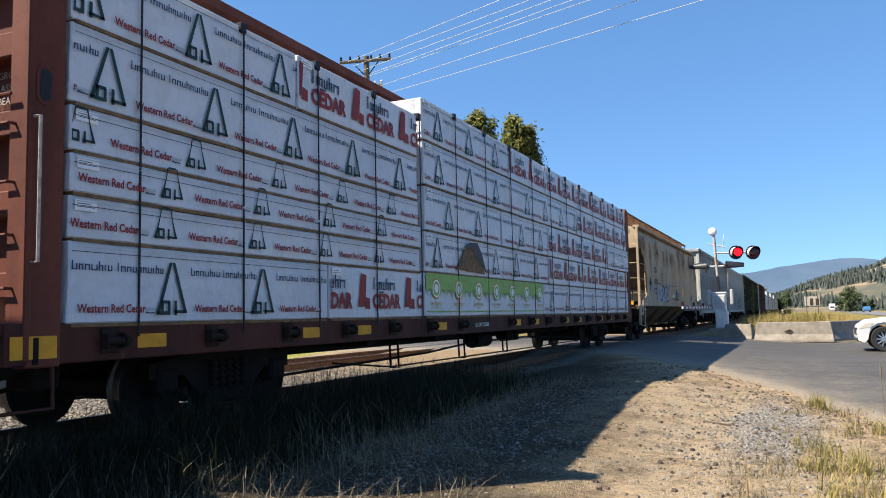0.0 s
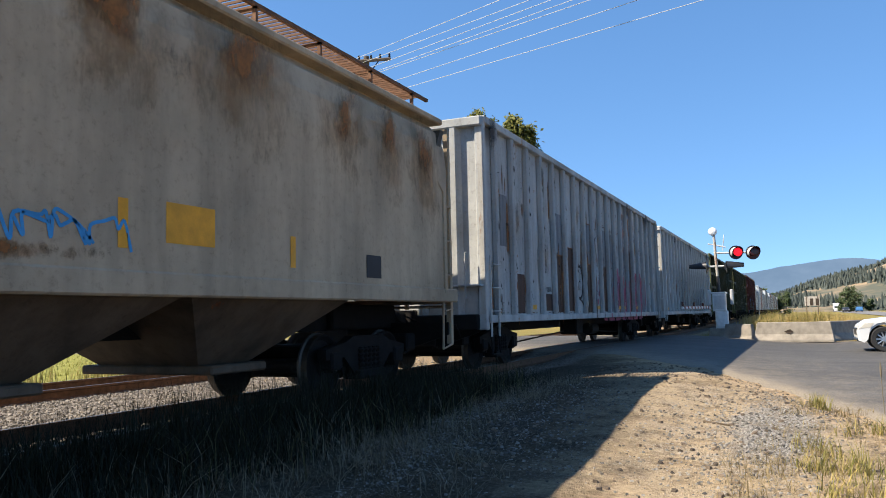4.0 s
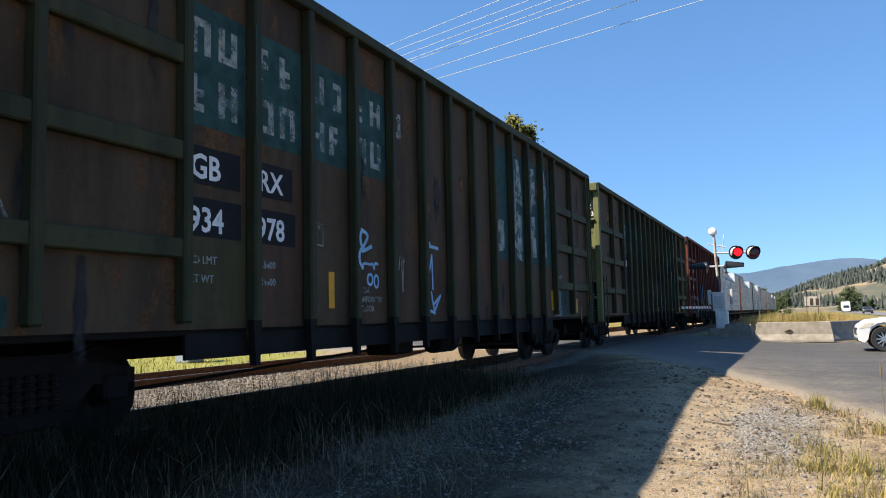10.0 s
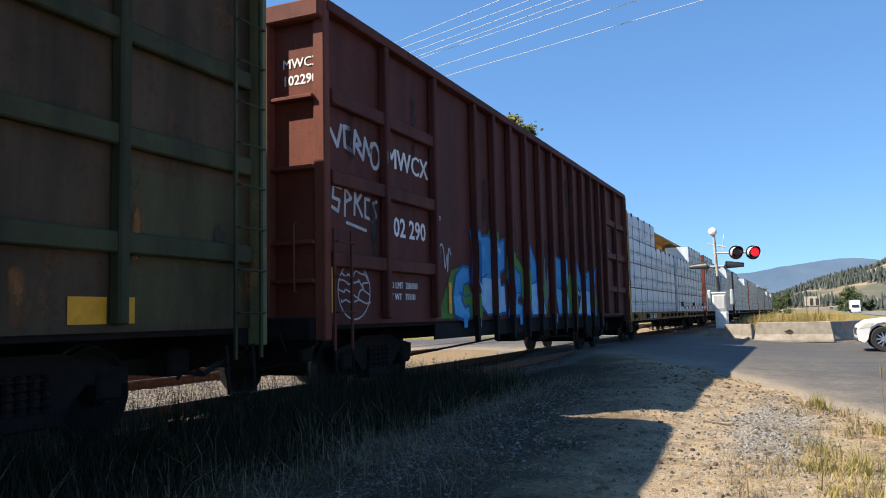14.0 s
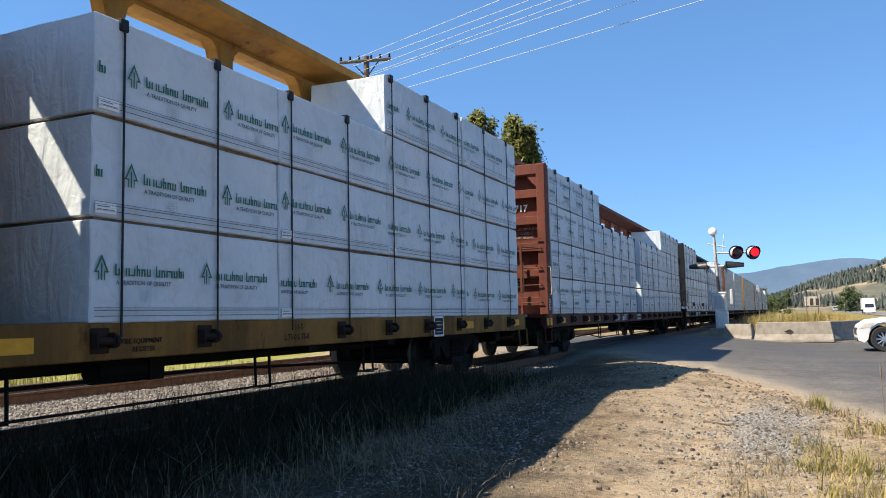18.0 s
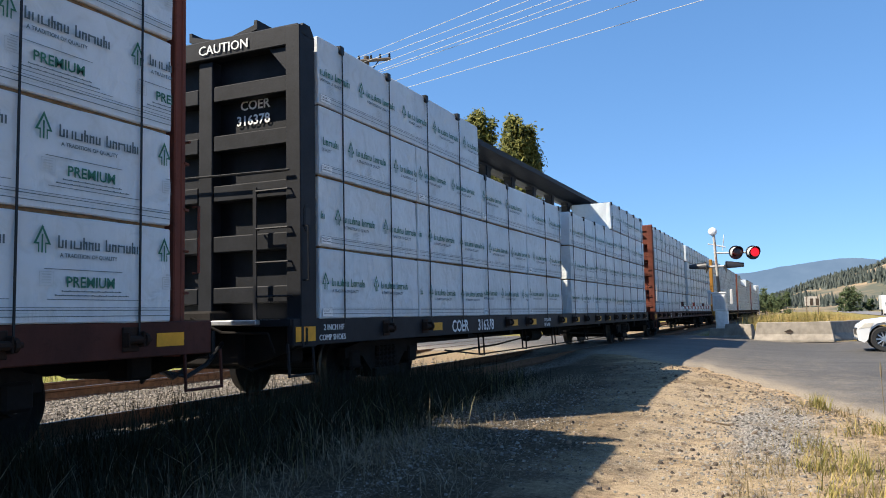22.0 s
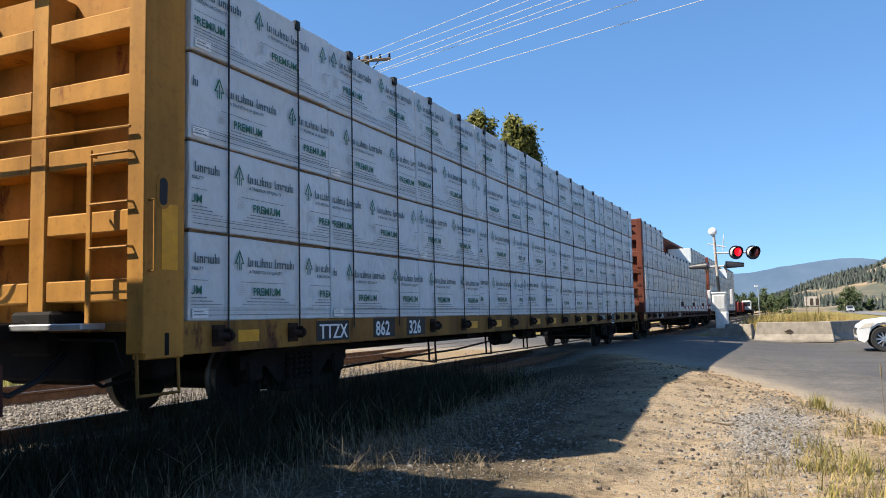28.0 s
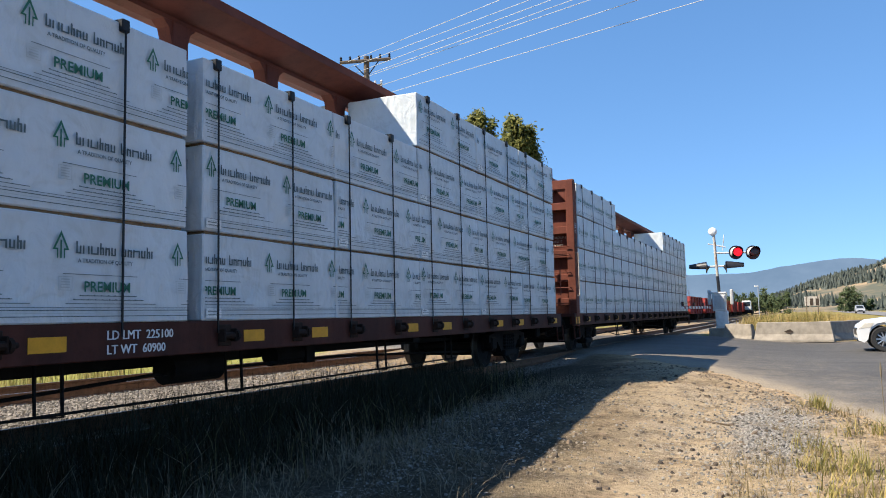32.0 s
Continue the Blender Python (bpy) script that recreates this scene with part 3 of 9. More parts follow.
def emblem(g, x, z, s, k=0):
    """A plain open arrow-tree shape."""
    for w in (-1, 1):
        g.add([(x, 0, z + s), (x + w * .36 * s, 0, z + .30 * s), (x + w * .27 * s, 0, z + .30 * s), (x, 0, z + .82 * s)], [(0, 1, 2, 3)], k)
        g.add([(x + w * .30 * s, 0, z + .30 * s), (x + w * .14 * s, 0, z + .30 * s), (x + w * .14 * s, 0, z + .36 * s), (x + w * .27 * s, 0, z + .36 * s)], [(0, 1, 2, 3)], k)
        g.add([(x + w * .12 * s, 0, z), (x + w * .17 * s, 0, z), (x + w * .17 * s, 0, z + .36 * s), (x + w * .12 * s, 0, z + .36 * s)], [(0, 1, 2, 3)], k)
    g.add([(x - .035 * s, 0, z), (x + .035 * s, 0, z), (x + .035 * s, 0, z + .66 * s), (x - .035 * s, 0, z + .66 * s)], [(0, 1, 2, 3)], k)


def bar(g, x0, x1, z0, z1, k=0):
    g.add([(x0, 0, z0), (x1, 0, z0), (x1, 0, z1), (x0, 0, z1)], [(0, 1, 2, 3)], k)


def word_bars(g, x, z, h, widths, k=0, gap=.3):
    """A word that is not lettered: plain stems and caps of its size."""
    for i, w in enumerate(widths):
        tall = h * (1.0 if i % 4 == 0 else .68)
        if h < .03:
            bar(g, x, x + w * h, z, z + tall * .8, k)
        else:
            bar(g, x, x + .17 * h, z, z + tall, k)
            if w > .4:
                bar(g, x + w * h - .17 * h, x + w * h, z, z + h * .66, k)
                bar(g, x + .17 * h, x + w * h - .17 * h, z + h * (.5 if i % 3 else .0), z + h * (.64 if i % 3 else .12), k)
        x += w * h + gap * h * .5


def add_text(g, words, size, x, z, k):
    me = text_mesh(words, size, M["ink_green"], heavy=.02)
    g.add([(v.co.x + x, 0, v.co.z + z) for v in me.vertices], [tuple(p.vertices) for p in me.polygons], k)


def clip_x(poly, lo, hi):
    for edge, sign in ((lo, 1), (hi, -1)):
        out = []
        for i in range(len(poly)):
            (x0, z0), (x1, z1) = poly[i], poly[(i + 1) % len(poly)]
            a, b = (x0 - edge) * sign, (x1 - edge) * sign
            if a >= 0:
                out.append((x0, z0))
            if (a > 0 > b) or (a < 0 < b):
                k = a / (a - b)
                out.append((x0 + (x1 - x0) * k, z0 + (z1 - z0) * k))
        poly = out
        if len(poly) < 3:
            return []
    return poly


def print_mesh(style, phase, L):
    """The printing on one side of a bundle, repeated along it as on the wrap's roll."""
    g = Geo()
    ink = 1 if style else 0
    base = (.50 if style else .31) + .05 * math.sin(phase * 9)
    for x in [phase + i * 1.265 for i in range(-2, 4)]:
        if x > L - .1 or x + 1.2 < 0:
            continue
        emblem(g, x, base, .215, 0)
        word_bars(g, x + .14, base + .045, .098, [.52, .38, .18, .80, .42, .50, .52], ink, .26)
        word_bars(g, x + .60, base + .045, .098, [.55, .50, .80, .52, .42, .36], ink, .26)
        if style:
            add_text(g, "A TRADITION OF QUALITY", .046, x + .16, base - .025, 2)
            bar(g, x + .02, x + .78, base - .122, base - .117, 2)
            add_text(g, "PREMIUM", .118, x + .22, base - .255, 0)
            word_bars(g, x + .18, base - .292, .013, [1.2] * 34, 2)
            word_bars(g, x + .12, base - .325, .013, [1.2] * 42, 2)
            bar(g, x + .05, x + 1.0, base - .355, base - .350, 2)
        else:
            add_text(g, "A TRADITION OF QUALITY", .052, x + .15, base - .03, 2)
        b = base - (.25 if style else .17)
        bx = x + (-.02 if style else .42)
        for a, c, d, e in ((0, .13, 0, .005), (0, .13, .105, .11), (0, .005, 0, .11), (.125, .13, 0, .11)):
            bar(g, bx + a, bx + c, b + d, b + e, 3)
        for q in range(4):
            bar(g, bx + .025, bx + .105, b + .02 + q * .021, b + .029 + q * .021, 3)
    for z0, z1, k in ((.122, .126, 2), (.100, .106, 2), (.078, .081, 3), (.052, .058, 2)):
        bar(g, .03, L - .03, z0, z1, k)
    # the roll's print is cut where the wrap folds over at the ends
    cut = Geo()
    for f, k in zip(g.f, g.k):
        q = clip_x([(g.v[i][0], g.v[i][2]) for i in f], .012, L - .03)
        if len(q) > 2:
            cut.add([(x, 0, z) for x, z in q], [tuple(range(len(q)))], k)
    return cut.mesh("print", [M["ink_green"], M["ink_grey"], M["ink_grey"], M["ink_pale"]])


PACKS = {}
TAG = Geo().box(0, .22, -.004, 0, 0, .09).box(.02, .2, -.005, -.004, .03, .036, 1).box(.02, .15, -.005, -.004, .055, .062, 1).mesh("tag", [M["label"], M["ink_grey"]])


def pack_parts(length, style, p):
    """Wrap, print and dunnage for a pack of that length, made once."""
    key = round(length, 2)
    if key not in PACKS:
        PACKS[key] = (bundle_mesh(length - .018, TIER - .032, "lumber_pack", M["wrap"]), Geo().box(.04, length - .06, -.60, .60, 0, .032).mesh("dunnage", M["lumber"]), {})
    wrap, dun, prints = PACKS[key]
    if (style, p) not in prints:
        prints[(style, p)] = print_mesh(style, .10 + p * .31, length)
    return wrap, dun, prints[(style, p)]


def load_stack(root, x, length, tiers, style, rng):
    for k in range(tiers):
        dx, dy = rng.uniform(-.012, .012), rng.uniform(-.014, .014)
        z = DECK + k * TIER
        wrap, dun, prt = pack_parts(length, style, rng.randrange(4))
        b = part("lumber_pack", wrap, None, root, at=pose(x + dx, -.83 + dy, z))
        tagged(part("print", prt, None, b, at=pose(0, -.636, 0)), kind="stuff")
        if rng.random() < .6:
            part("tag", TAG, None, b, "white paper label", pose(.03, -.632, .03))
        if k:
            part("dunnage", dun, None, root, at=pose(x + dx, -.815, z - .034))
        part("lumber_pack", wrap, None, root, at=pose(x + dx, .83 + dy, z))


def strap_mesh(top):
    g = Geo().box(-.009, .009, -1.480, -1.470, DECK - .12, top)
    g.box(-.009, .009, -1.480, -.25, top, top + .008)
    g.box(-.045, .045, -1.483, -1.36, top - .10, top + .012, bev=.01)
    return g.mesh("strap", M["strap"])


STRAPS = {}


def add_strap(root, x, tiers, top=None):
    top = top or DECK + tiers * TIER - .02
    key = round(top, 3)
    if key not in STRAPS:
        STRAPS[key] = strap_mesh(top)
    part("strap", STRAPS[key], None, root, at=pose(x, 0, 0))


def bulkhead(root, x, way, paint, ribs, depth, words=True, high=False, plated=False):
    """End wall of a lumber car: posts, plate, ribs, ladder; way is -1 for the leading end."""
    top = 4.41
    def sp(a, b):
        return (x + way * min(a, b), x + way * max(a, b)) if way > 0 else (x - max(a, b), x - min(a, b))
    a, b = sp(0, depth)
    wall = part("bulkhead", Geo().box(*sp(.02, .10), -1.3, 1.3, DECK - .05, top - .1), paint, root)
    for s in (-1, 1):
        y = s * (1.37 if words or depth > .3 else 1.24)
        g = Geo().box(*sp(.0, depth - .03), y - .075, y + .075, .55, top - .14, bev=.012)
        g.prism([(a, top - .141), (b, top - .141), (b - .1, top), (a + .1, top)], "y", y - .073, y + .073)
        g.box(*sp(depth - .06, depth), y - .12 if s > 0 else y - .085, y + .085 if s > 0 else y + .12, .6, top - .04, bev=.01)
        post = part("corner_post", g, paint, wall)
        if s < 0 and depth > .3:
            xm = x + way * depth * .55
            zs = 2.72 if high else 2.06
            part("slot_rim", Geo().prism([(xm + .085 * math.cos(q * math.pi / 8), zs + (.085 if q % 16 < 8 else -.085) * .9 + .085 * math.sin(q * math.pi / 8)) for q in range(16)], "y", y - .081, y - .074), paint, post)
            # no opening is cut: a black plate paints the slot's dark inside
            part("slot", Geo().prism([(xm + .05 * math.cos(q * math.pi / 8), zs + (.085 if q % 16 < 8 else -.085) * .9 + .05 * math.sin(q * math.pi / 8)) for q in range(16)], "y", y - .0835, y - .0812), M["black_mark"], post, "black plate standing for a lifting slot")
    part("centre_post", Geo().box(*sp(.1, depth * .82), -.11, .11, DECK, top - .28, bev=.012), paint, wall)
    g = Geo().box(*sp(depth - .18, depth - .01), -1.42, 1.42, top - .27, top - .02, bev=.015)
    part("top_beam", g, paint, wall)
    for s in (-1, 1):
        g = Geo().prism([(s * 1.28, top - .27), (s * .98, top - .27), (s * 1.28, top - .62)], "x", *sp(depth - .1, depth - .05))
        part("gusset", g, paint, wall)
    for k in range(ribs):
        z = 1.08 + k * .63
        for s in (-1, 1):
            y0, y1 = (-1.29, -.12) if s < 0 else (.12, 1.29)
            g = Geo().box(*sp(.1, depth * .80), y0, y1, z, z + .20, bev=.012)
            part("rib", g, paint, wall)
    # ladder and hand rails of the leading face
    xl = x + way * (depth + .05)
    for z in (1.15, 1.55, 1.95, 2.4):
        g = Geo().path([(xl - way * .08, -1.33, z), (xl, -1.31, z), (xl, -.86, z), (xl - way * .08, -.84, z)], .014, 6)
        part("rung", g, paint, wall)
    part("ladder_rail", Geo().box(min(xl - way * .02, xl), max(xl - way * .02, xl), -.86, -.81, .8, 2.45), paint, wall)
    part("hand_rail", Geo().path([(xl, -1.33, 2.62), (xl, .9, 2.66)], .014, 6), paint, wall)
    z0, z1 = (1.34, 2.45) if high else (1.33, 1.96)
    part("grab_iron", Geo().path([(xl - way * .1, -1.46, z0), (xl - way * .1, -1.53, z0), (xl - way * .1, -1.53, z1), (xl - way * .1, -1.46, z1)], .014, 6), M["worn_white"] if words and paint is M["brown_red"] else paint, wall)
    part("end_ledge", Geo().box(*sp(.1, depth + .25), -1.0, 1.2, DECK - .06, DECK, bev=.01), M["galv"], wall)
    if words:
        xb = x + way * (depth + .12)
        bw = part("brake_wheel", Geo().path([(xb, .85 + .26 * math.cos(a * math.pi / 8), 1.75 + .26 * math.sin(a * math.pi / 8)) for a in range(17)], .014, 6), M["steel"], wall)
        part("spoke", Geo().tube((xb, .6, 1.75), (xb, 1.1, 1.75), .012, 5).tube((xb, .85, 1.5), (xb, .85, 2.0), .012, 5), M["steel"], bw)
        part("brake_housing", Geo().box(*sp(depth - .05, depth + .1), .72, .98, 1.5, 2.0, bev=.03), M["steel"], wall)
        part("brake_chain", Geo().path([(xb, .7, 1.5), (xb, .66, 1.1), (xb - .05, .6, .8)], .02, 6), M["steel"], wall)
        low = paint is not M["car_yellow"]
        part("reflector", Geo().box(*(sp(.04, .44) if low else sp(.10, .30)), -1.4495, -1.4455, *((.62, .79) if low else (1.35, 1.95))), M["yellow_mark"], wall, "yellow reflective plate")
        if plated:
            za = 3.0 if high else .98
            mark = part("plate_mark", Geo().box(*sp(.09, .33), -1.4475, -1.4455, za, za + .24), M["white_mark"], wall)
            part("plate_field", Geo().box(*sp(.10, .32), -1.4495, -1.448, za + .01, za + .23), paint, mark)
            lettering("PLATE", .062, M["white_mark"], mark, x + way * .21, -1.451, za + .155, "CENTER")
            lettering("C", .15, M["white_mark"], mark, x + way * .21, -1.451, za + .03, "CENTER")
        if paint is M["brown_red"]:
            for k, line in enumerate(("ROLLER BRGS GROUP B", "36 IN WHLS CLASS C", "NO 18 BRAKE BEAMS")):
                part("lettering", text_mesh(line, .085, M["worn_white"], "LEFT", 0), None, wall, at=Matrix.Translation((x - .125, -.28, 2.86 - k * .105)) @ Matrix.Rotation(radians(-90), 4, "Z"))
            for k, w in enumerate((.5, .42, .55)):
                part("stencil_line", Geo().box(x - .128, x - .125, -.28 - w, -.28, 1.66 - k * .07, 1.69 - k * .07), M["worn_white"], wall)
        # seen on the leading face only
        yx = x + way * (depth + .003)
        for word, size, yy, z in (("CAUTION", .17, -.14, top - .21),):
            me = text_mesh(word, size, M["white_mark"], "LEFT")
            part("lettering", me, None, wall, at=Matrix.Translation((yx, yy + .2, z)) @ Matrix.Rotation(radians(-90), 4, "Z") )
    return wall


def centerbeam(s, paint, dark, label, tiers, style, words, seed, ribs=5, loader=None, numbers=(), chord=None, rdepth=.14, marks=(), high=False):
    """A centre-beam flat car with its lumber; its origin is where the load begins."""
    rng = random.Random(seed)
    root = car_root("lumber_car", label, s)
    add_truck(root, 2.45, s)
    add_truck(root, LOAD - 2.45, s)
    bulkhead(root, -.04, -1, paint, ribs, .52 if paint is M["car_yellow"] else .34, True, high, loader is None and paint is M["brown_red"])
    bulkhead(root, LOAD + .04 if loader else LOAD - .18, 1, paint, ribs, rdepth, False)
    # deck, sills and underframe
    part("deck", Geo().box(-.55, LOAD + .22, -1.42, 1.42, .80, DECK - .002), dark, root)
    for y in (-1.44, 1.44):
        y0, y1 = (y, y + .09) if y < 0 else (y - .09, y)
        sill = part("side_sill", Geo().box(-.52, LOAD + .20, y0, y1, .57, .885, bev=.01), dark, root)
        if paint is M["car_yellow"]:
            for a, b in ((-.525, 1.85), (LOAD - 3.6, LOAD + .205)):
                part("end_plate", Geo().box(a, b, *((y - .004, y) if y < 0 else (y, y + .004)), .575, .88), M["yellow_worn"], sill)
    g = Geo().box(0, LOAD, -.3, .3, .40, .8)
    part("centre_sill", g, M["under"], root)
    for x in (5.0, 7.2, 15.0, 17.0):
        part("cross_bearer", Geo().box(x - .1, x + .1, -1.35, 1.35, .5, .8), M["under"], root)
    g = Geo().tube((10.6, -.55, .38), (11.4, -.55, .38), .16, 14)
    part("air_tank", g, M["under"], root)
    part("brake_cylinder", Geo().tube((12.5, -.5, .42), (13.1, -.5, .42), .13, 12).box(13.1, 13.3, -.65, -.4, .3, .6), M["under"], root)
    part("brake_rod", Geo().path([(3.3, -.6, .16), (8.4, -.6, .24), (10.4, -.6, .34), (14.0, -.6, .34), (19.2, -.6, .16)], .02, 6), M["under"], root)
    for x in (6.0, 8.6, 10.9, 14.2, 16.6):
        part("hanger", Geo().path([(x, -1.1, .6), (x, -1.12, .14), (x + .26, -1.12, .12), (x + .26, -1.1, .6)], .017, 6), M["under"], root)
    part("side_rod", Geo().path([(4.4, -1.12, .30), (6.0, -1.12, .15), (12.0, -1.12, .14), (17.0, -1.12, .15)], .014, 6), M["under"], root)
    for x in (-.35, LOAD + .1):
        part("step", Geo().path([(x - .25, -1.42, .6), (x - .25, -1.44, .24), (x + .25, -1.44, .24), (x + .25, -1.42, .6)], .018, 6), dark, root)
    # centre beam
    cm = chord or paint
    # shallow gull-winged top chord on a narrow web
    wing = [(.10, 4.42), (.10, 4.47), (.55, 4.58), (.55, 4.70), (.51, 4.70), (.50, 4.64), (.10, 4.54)]
    chord_section = [(-y, z) for y, z in wing] + wing[::-1]
    part("top_chord", Geo().prism(chord_section, "x", 0, LOAD), cm, root)
    for i in range(13):
        x = .4 + i * (LOAD - .8) / 12
        part("beam_post", Geo().box(x - .13, x + .13, -.11, .11, DECK, 4.43, bev=.01).prism([(x - .28, 4.425), (x + .28, 4.425), (x + .18, 4.34), (x + .13, 4.16), (x - .13, 4.16), (x - .18, 4.34)], "y", -.09, .09), cm, root)
    part("beam_web", Geo().box(.1, LOAD - .1, -.03, .03, DECK, 3.4), cm, root)
    # winches along the sill
    win = Geo().tube((-.11, -1.49, .73), (.10, -1.49, .73), .036, 10).tube((.07, -1.49, .73), (.105, -1.49, .73), .058, 12).tube((.10, -1.49, .73), (.16, -1.49, .73), .022, 8)
    win.box(-.12, -.10, -1.53, -1.44, .67, .80, bev=.008).box(.05, .07, -1.53, -1.44, .67, .80, bev=.008).box(-.12, .07, -1.458, -1.44, .63, .84, bev=.008)
    win = win.mesh("winch", M["winch"])
    # load
    if loader:
        loader(root, rng)
    else:
        x, spans = .02, []
        for count, length, n in tiers:
            if count == 0:
                x += length
                continue
            for _ in range(count):
                load_stack(root, x, length, n, style, rng)
                spans.append((x, x + length, n))
                x += length
        q = .55
        while q < LOAD - .3:
            for a, b, n in spans:
                if a + .06 < q < b - .06:
                    add_strap(root, q, n)
            q += 1.25 + rng.uniform(-.05, .05)
    for i in range(18):
        x = .46 + i * 1.255
        if not any(wx - .15 < x < wx + size * .6 * len(w) + .15 for w, size, wx, _, _ in words):
            part("winch", win, None, root, at=pose(x, 0, 0))
        if i % 3 != 1 and not any(wx - .9 < x < wx + 1.2 for _, _, wx, _, _ in words):
            part("reflector", Geo().box(x + .28, x + .62, -1.446, -1.441, .66, .78).mesh("reflector", M["yellow_mark"]), None, root, "yellow reflective strip")
    for w, size, x, z, mm in words:
        if w in ("TTZX", "865287", "862", "326"):
            part("panel", Geo().box(x - .06, x + size * .62 * len(w) + .06, -1.4445, -1.4415, z - .03, z + size * .85), M["black_mark"], root)
        lettering(w, size, mm, root, x, -1.447, z)
    for a, b in marks:
        # the owner's mark: four worn block letters as plain bars
        q = (b - a) / 4
        for i in range(4):
            part("mark_bar", Geo().box(a + q * i, a + q * (i + .78), -1.4475, -1.4445, .63, .82), M["worn_white"], root)
    for w, size, y, z, mm in numbers:
        me = text_mesh(w, size, mm, "LEFT")
        part("lettering", me, None, root, at=Matrix.Translation((-.04 - .125, y, z)) @ Matrix.Rotation(radians(-90), 4, "Z"))
    coupler(root, -.4, -1)
    coupler(root, LOAD + .35, 1)
    return root


WM = M["white_mark"]
RM = M["winch"]


# ---- gondola cars ----
def gondola(s, L, label, side, rib, end, dark, ribs, top, seed, endribs=(), rib_w=.14, rib_d=.11, panels=True, sill=.62, sill_mat=None):
    """A tall ribbed wood-chip gondola; its origin is its leading corner at the rail."""
    root = car_root("gondola_car", label, s)
    add_truck(root, 2.3, s)
    add_truck(root, L - 2.3, s)
    Y = 1.65
    y0 = Y - rib_d
    part("floor", Geo().box(.1, L - .1, -1.45, 1.45, .75, .9), M["under"], root)
    part("centre_sill", Geo().box(-.2, L + .2, -.3, .3, .5, .78), M["under"], root)
    for sg in (-1, 1):
        a, b = (-y0, -y0 + .04) if sg < 0 else (y0 - .04, y0)
        wall = part("side_wall", Geo().box(.05, L - .05, a, b, .8, top - .12), side, root)
        c, d = (-Y - .01, -Y + .16) if sg < 0 else (Y - .16, Y + .01)
        part("top_rail", Geo().box(0, L, c, d, top - .14, top, bev=.015), rib, wall)
        e0, e1 = (c + .02, d - .02) if panels else ((c + .2, d + .1) if sg < 0 else (c - .1, d - .2))
        part("side_sill", Geo().box(0, L, e0, e1, sill + .12, sill + .26, bev=.012), sill_mat or rib, wall)
        me = Geo().box(-rib_w / 2, rib_w / 2, -rib_d if sg < 0 else 0, 0 if sg < 0 else rib_d, sill + .24, top - .13, bev=.02).mesh("rib", rib)
        for x in ribs:
            part("rib", me, None, wall, at=pose(x, sg * y0, 0))
        for xa, xb, z in endribs:
            part("panel_bar", Geo().box(xa, xb, -Y + .03 if sg < 0 else y0, -y0 if sg < 0 else Y - .03, z, z + .18, bev=.015), rib, wall)
        if not panels:
            part("skirt", Geo().box(ribs[1] + .1, ribs[-2] - .1, *sorted((sg * (Y - .17), sg * (Y - .14))), sill - .10, sill + .14), dark, wall)
            for x in ribs[2:-2]:
                g = Geo().prism([(x - .07, sill + .26), (x + .07, sill + .26), (x + .035, sill - .2), (x - .035, sill - .2)], "y", *sorted((sg * (Y - .1), sg * (Y - .02))))
                part("bracket", g, dark, wall)
    # green ends: the deep posts' shade is painted with the dark rib green
    post = M["green_rib"] if end is M["green_end"] else end
    for xe, way in ((0, -1), (L, 1)):
        xa, xb = (xe, xe + .06) if way < 0 else (xe - .06, xe)
        ew = part("end_wall", Geo().box(xa + .1 * -way * 0, xb, -Y + .04, Y - .04, .85, top - .1), end, root)
        for y in (-Y + .09, Y - .09):
            part("corner_post", Geo().box(xe - .07, xe + .07, y - .08, y + .08, .62, top - .02, bev=.015), end, ew)
        if end in (M["green_end"], M["brown_red"]):
            # shelves between three upright posts
            for z in (1.30, 1.76, 2.66, 3.52):
                part("end_rib", Geo().box(min(xe, xe + way * .13), max(xe, xe + way * .13), -Y + .15, Y - .15, z, z + .05, bev=.01), end, ew)
            for y in (-.80, .0, .80):
                part("end_post", Geo().box(min(xe, xe + way * .16), max(xe, xe + way * .16), y - .10, y + .10, .88, top - .12, bev=.02), post, ew)
            part("end_rail", Geo().box(min(xe, xe + way * .18), max(xe, xe + way * .18), -Y + .02, Y - .02, top - .26, top - .03, bev=.02), end, ew)
            if post is not end:
                # soot-blackened lower plates
                for ya, yb in ((-Y + .18, -.91), (-.69, -.11), (.11, .69), (.91, Y - .18)):
                    part("sooty_plate", Geo().box(min(xe, xe + way * .012), max(xe, xe + way * .012), ya, yb, .9, 1.29), M["under"], ew)
                    part("sooty_plate", Geo().box(min(xe, xe + way * .012), max(xe, xe + way * .012), ya, yb, 1.36, 1.75), M["under"], ew)
        else:
            # deep upright folds with worn edges, a narrow ledge
            for y in (-1.07, -.36, .36, 1.07):
                g = Geo().prism([(y - .12, xe), (y - .05, xe + way * .14), (y + .05, xe + way * .14), (y + .12, xe)], "z", .88, top - .14)
                g.v = [(v, u, w) for u, v, w in g.v]
                part("end_post", g, end, ew)
            part("end_ledge", Geo().box(min(xe, xe + way * .2), max(xe, xe + way * .2), -Y + .06, -.86, 1.39, 1.43, bev=.008), M["galv"], ew)
            part("end_rail", Geo().box(min(xe, xe + way * .15), max(xe, xe + way * .15), -Y + .02, Y - .02, top - .2, top - .03, bev=.02), end, ew)
            part("corner_rust", Geo().box(min(xe + way * .07, xe + way * .074), max(xe + way * .07, xe + way * .074), -Y + .03, -Y + .12, .9, top - .1), M["rust_edge"], ew, "rusted corner edge")
        part("end_sill", Geo().box(min(xe - way * .2, xe + way * .18), max(xe - way * .2, xe + way * .18), -1.5, 1.5, .62, .9, bev=.02), dark, ew)
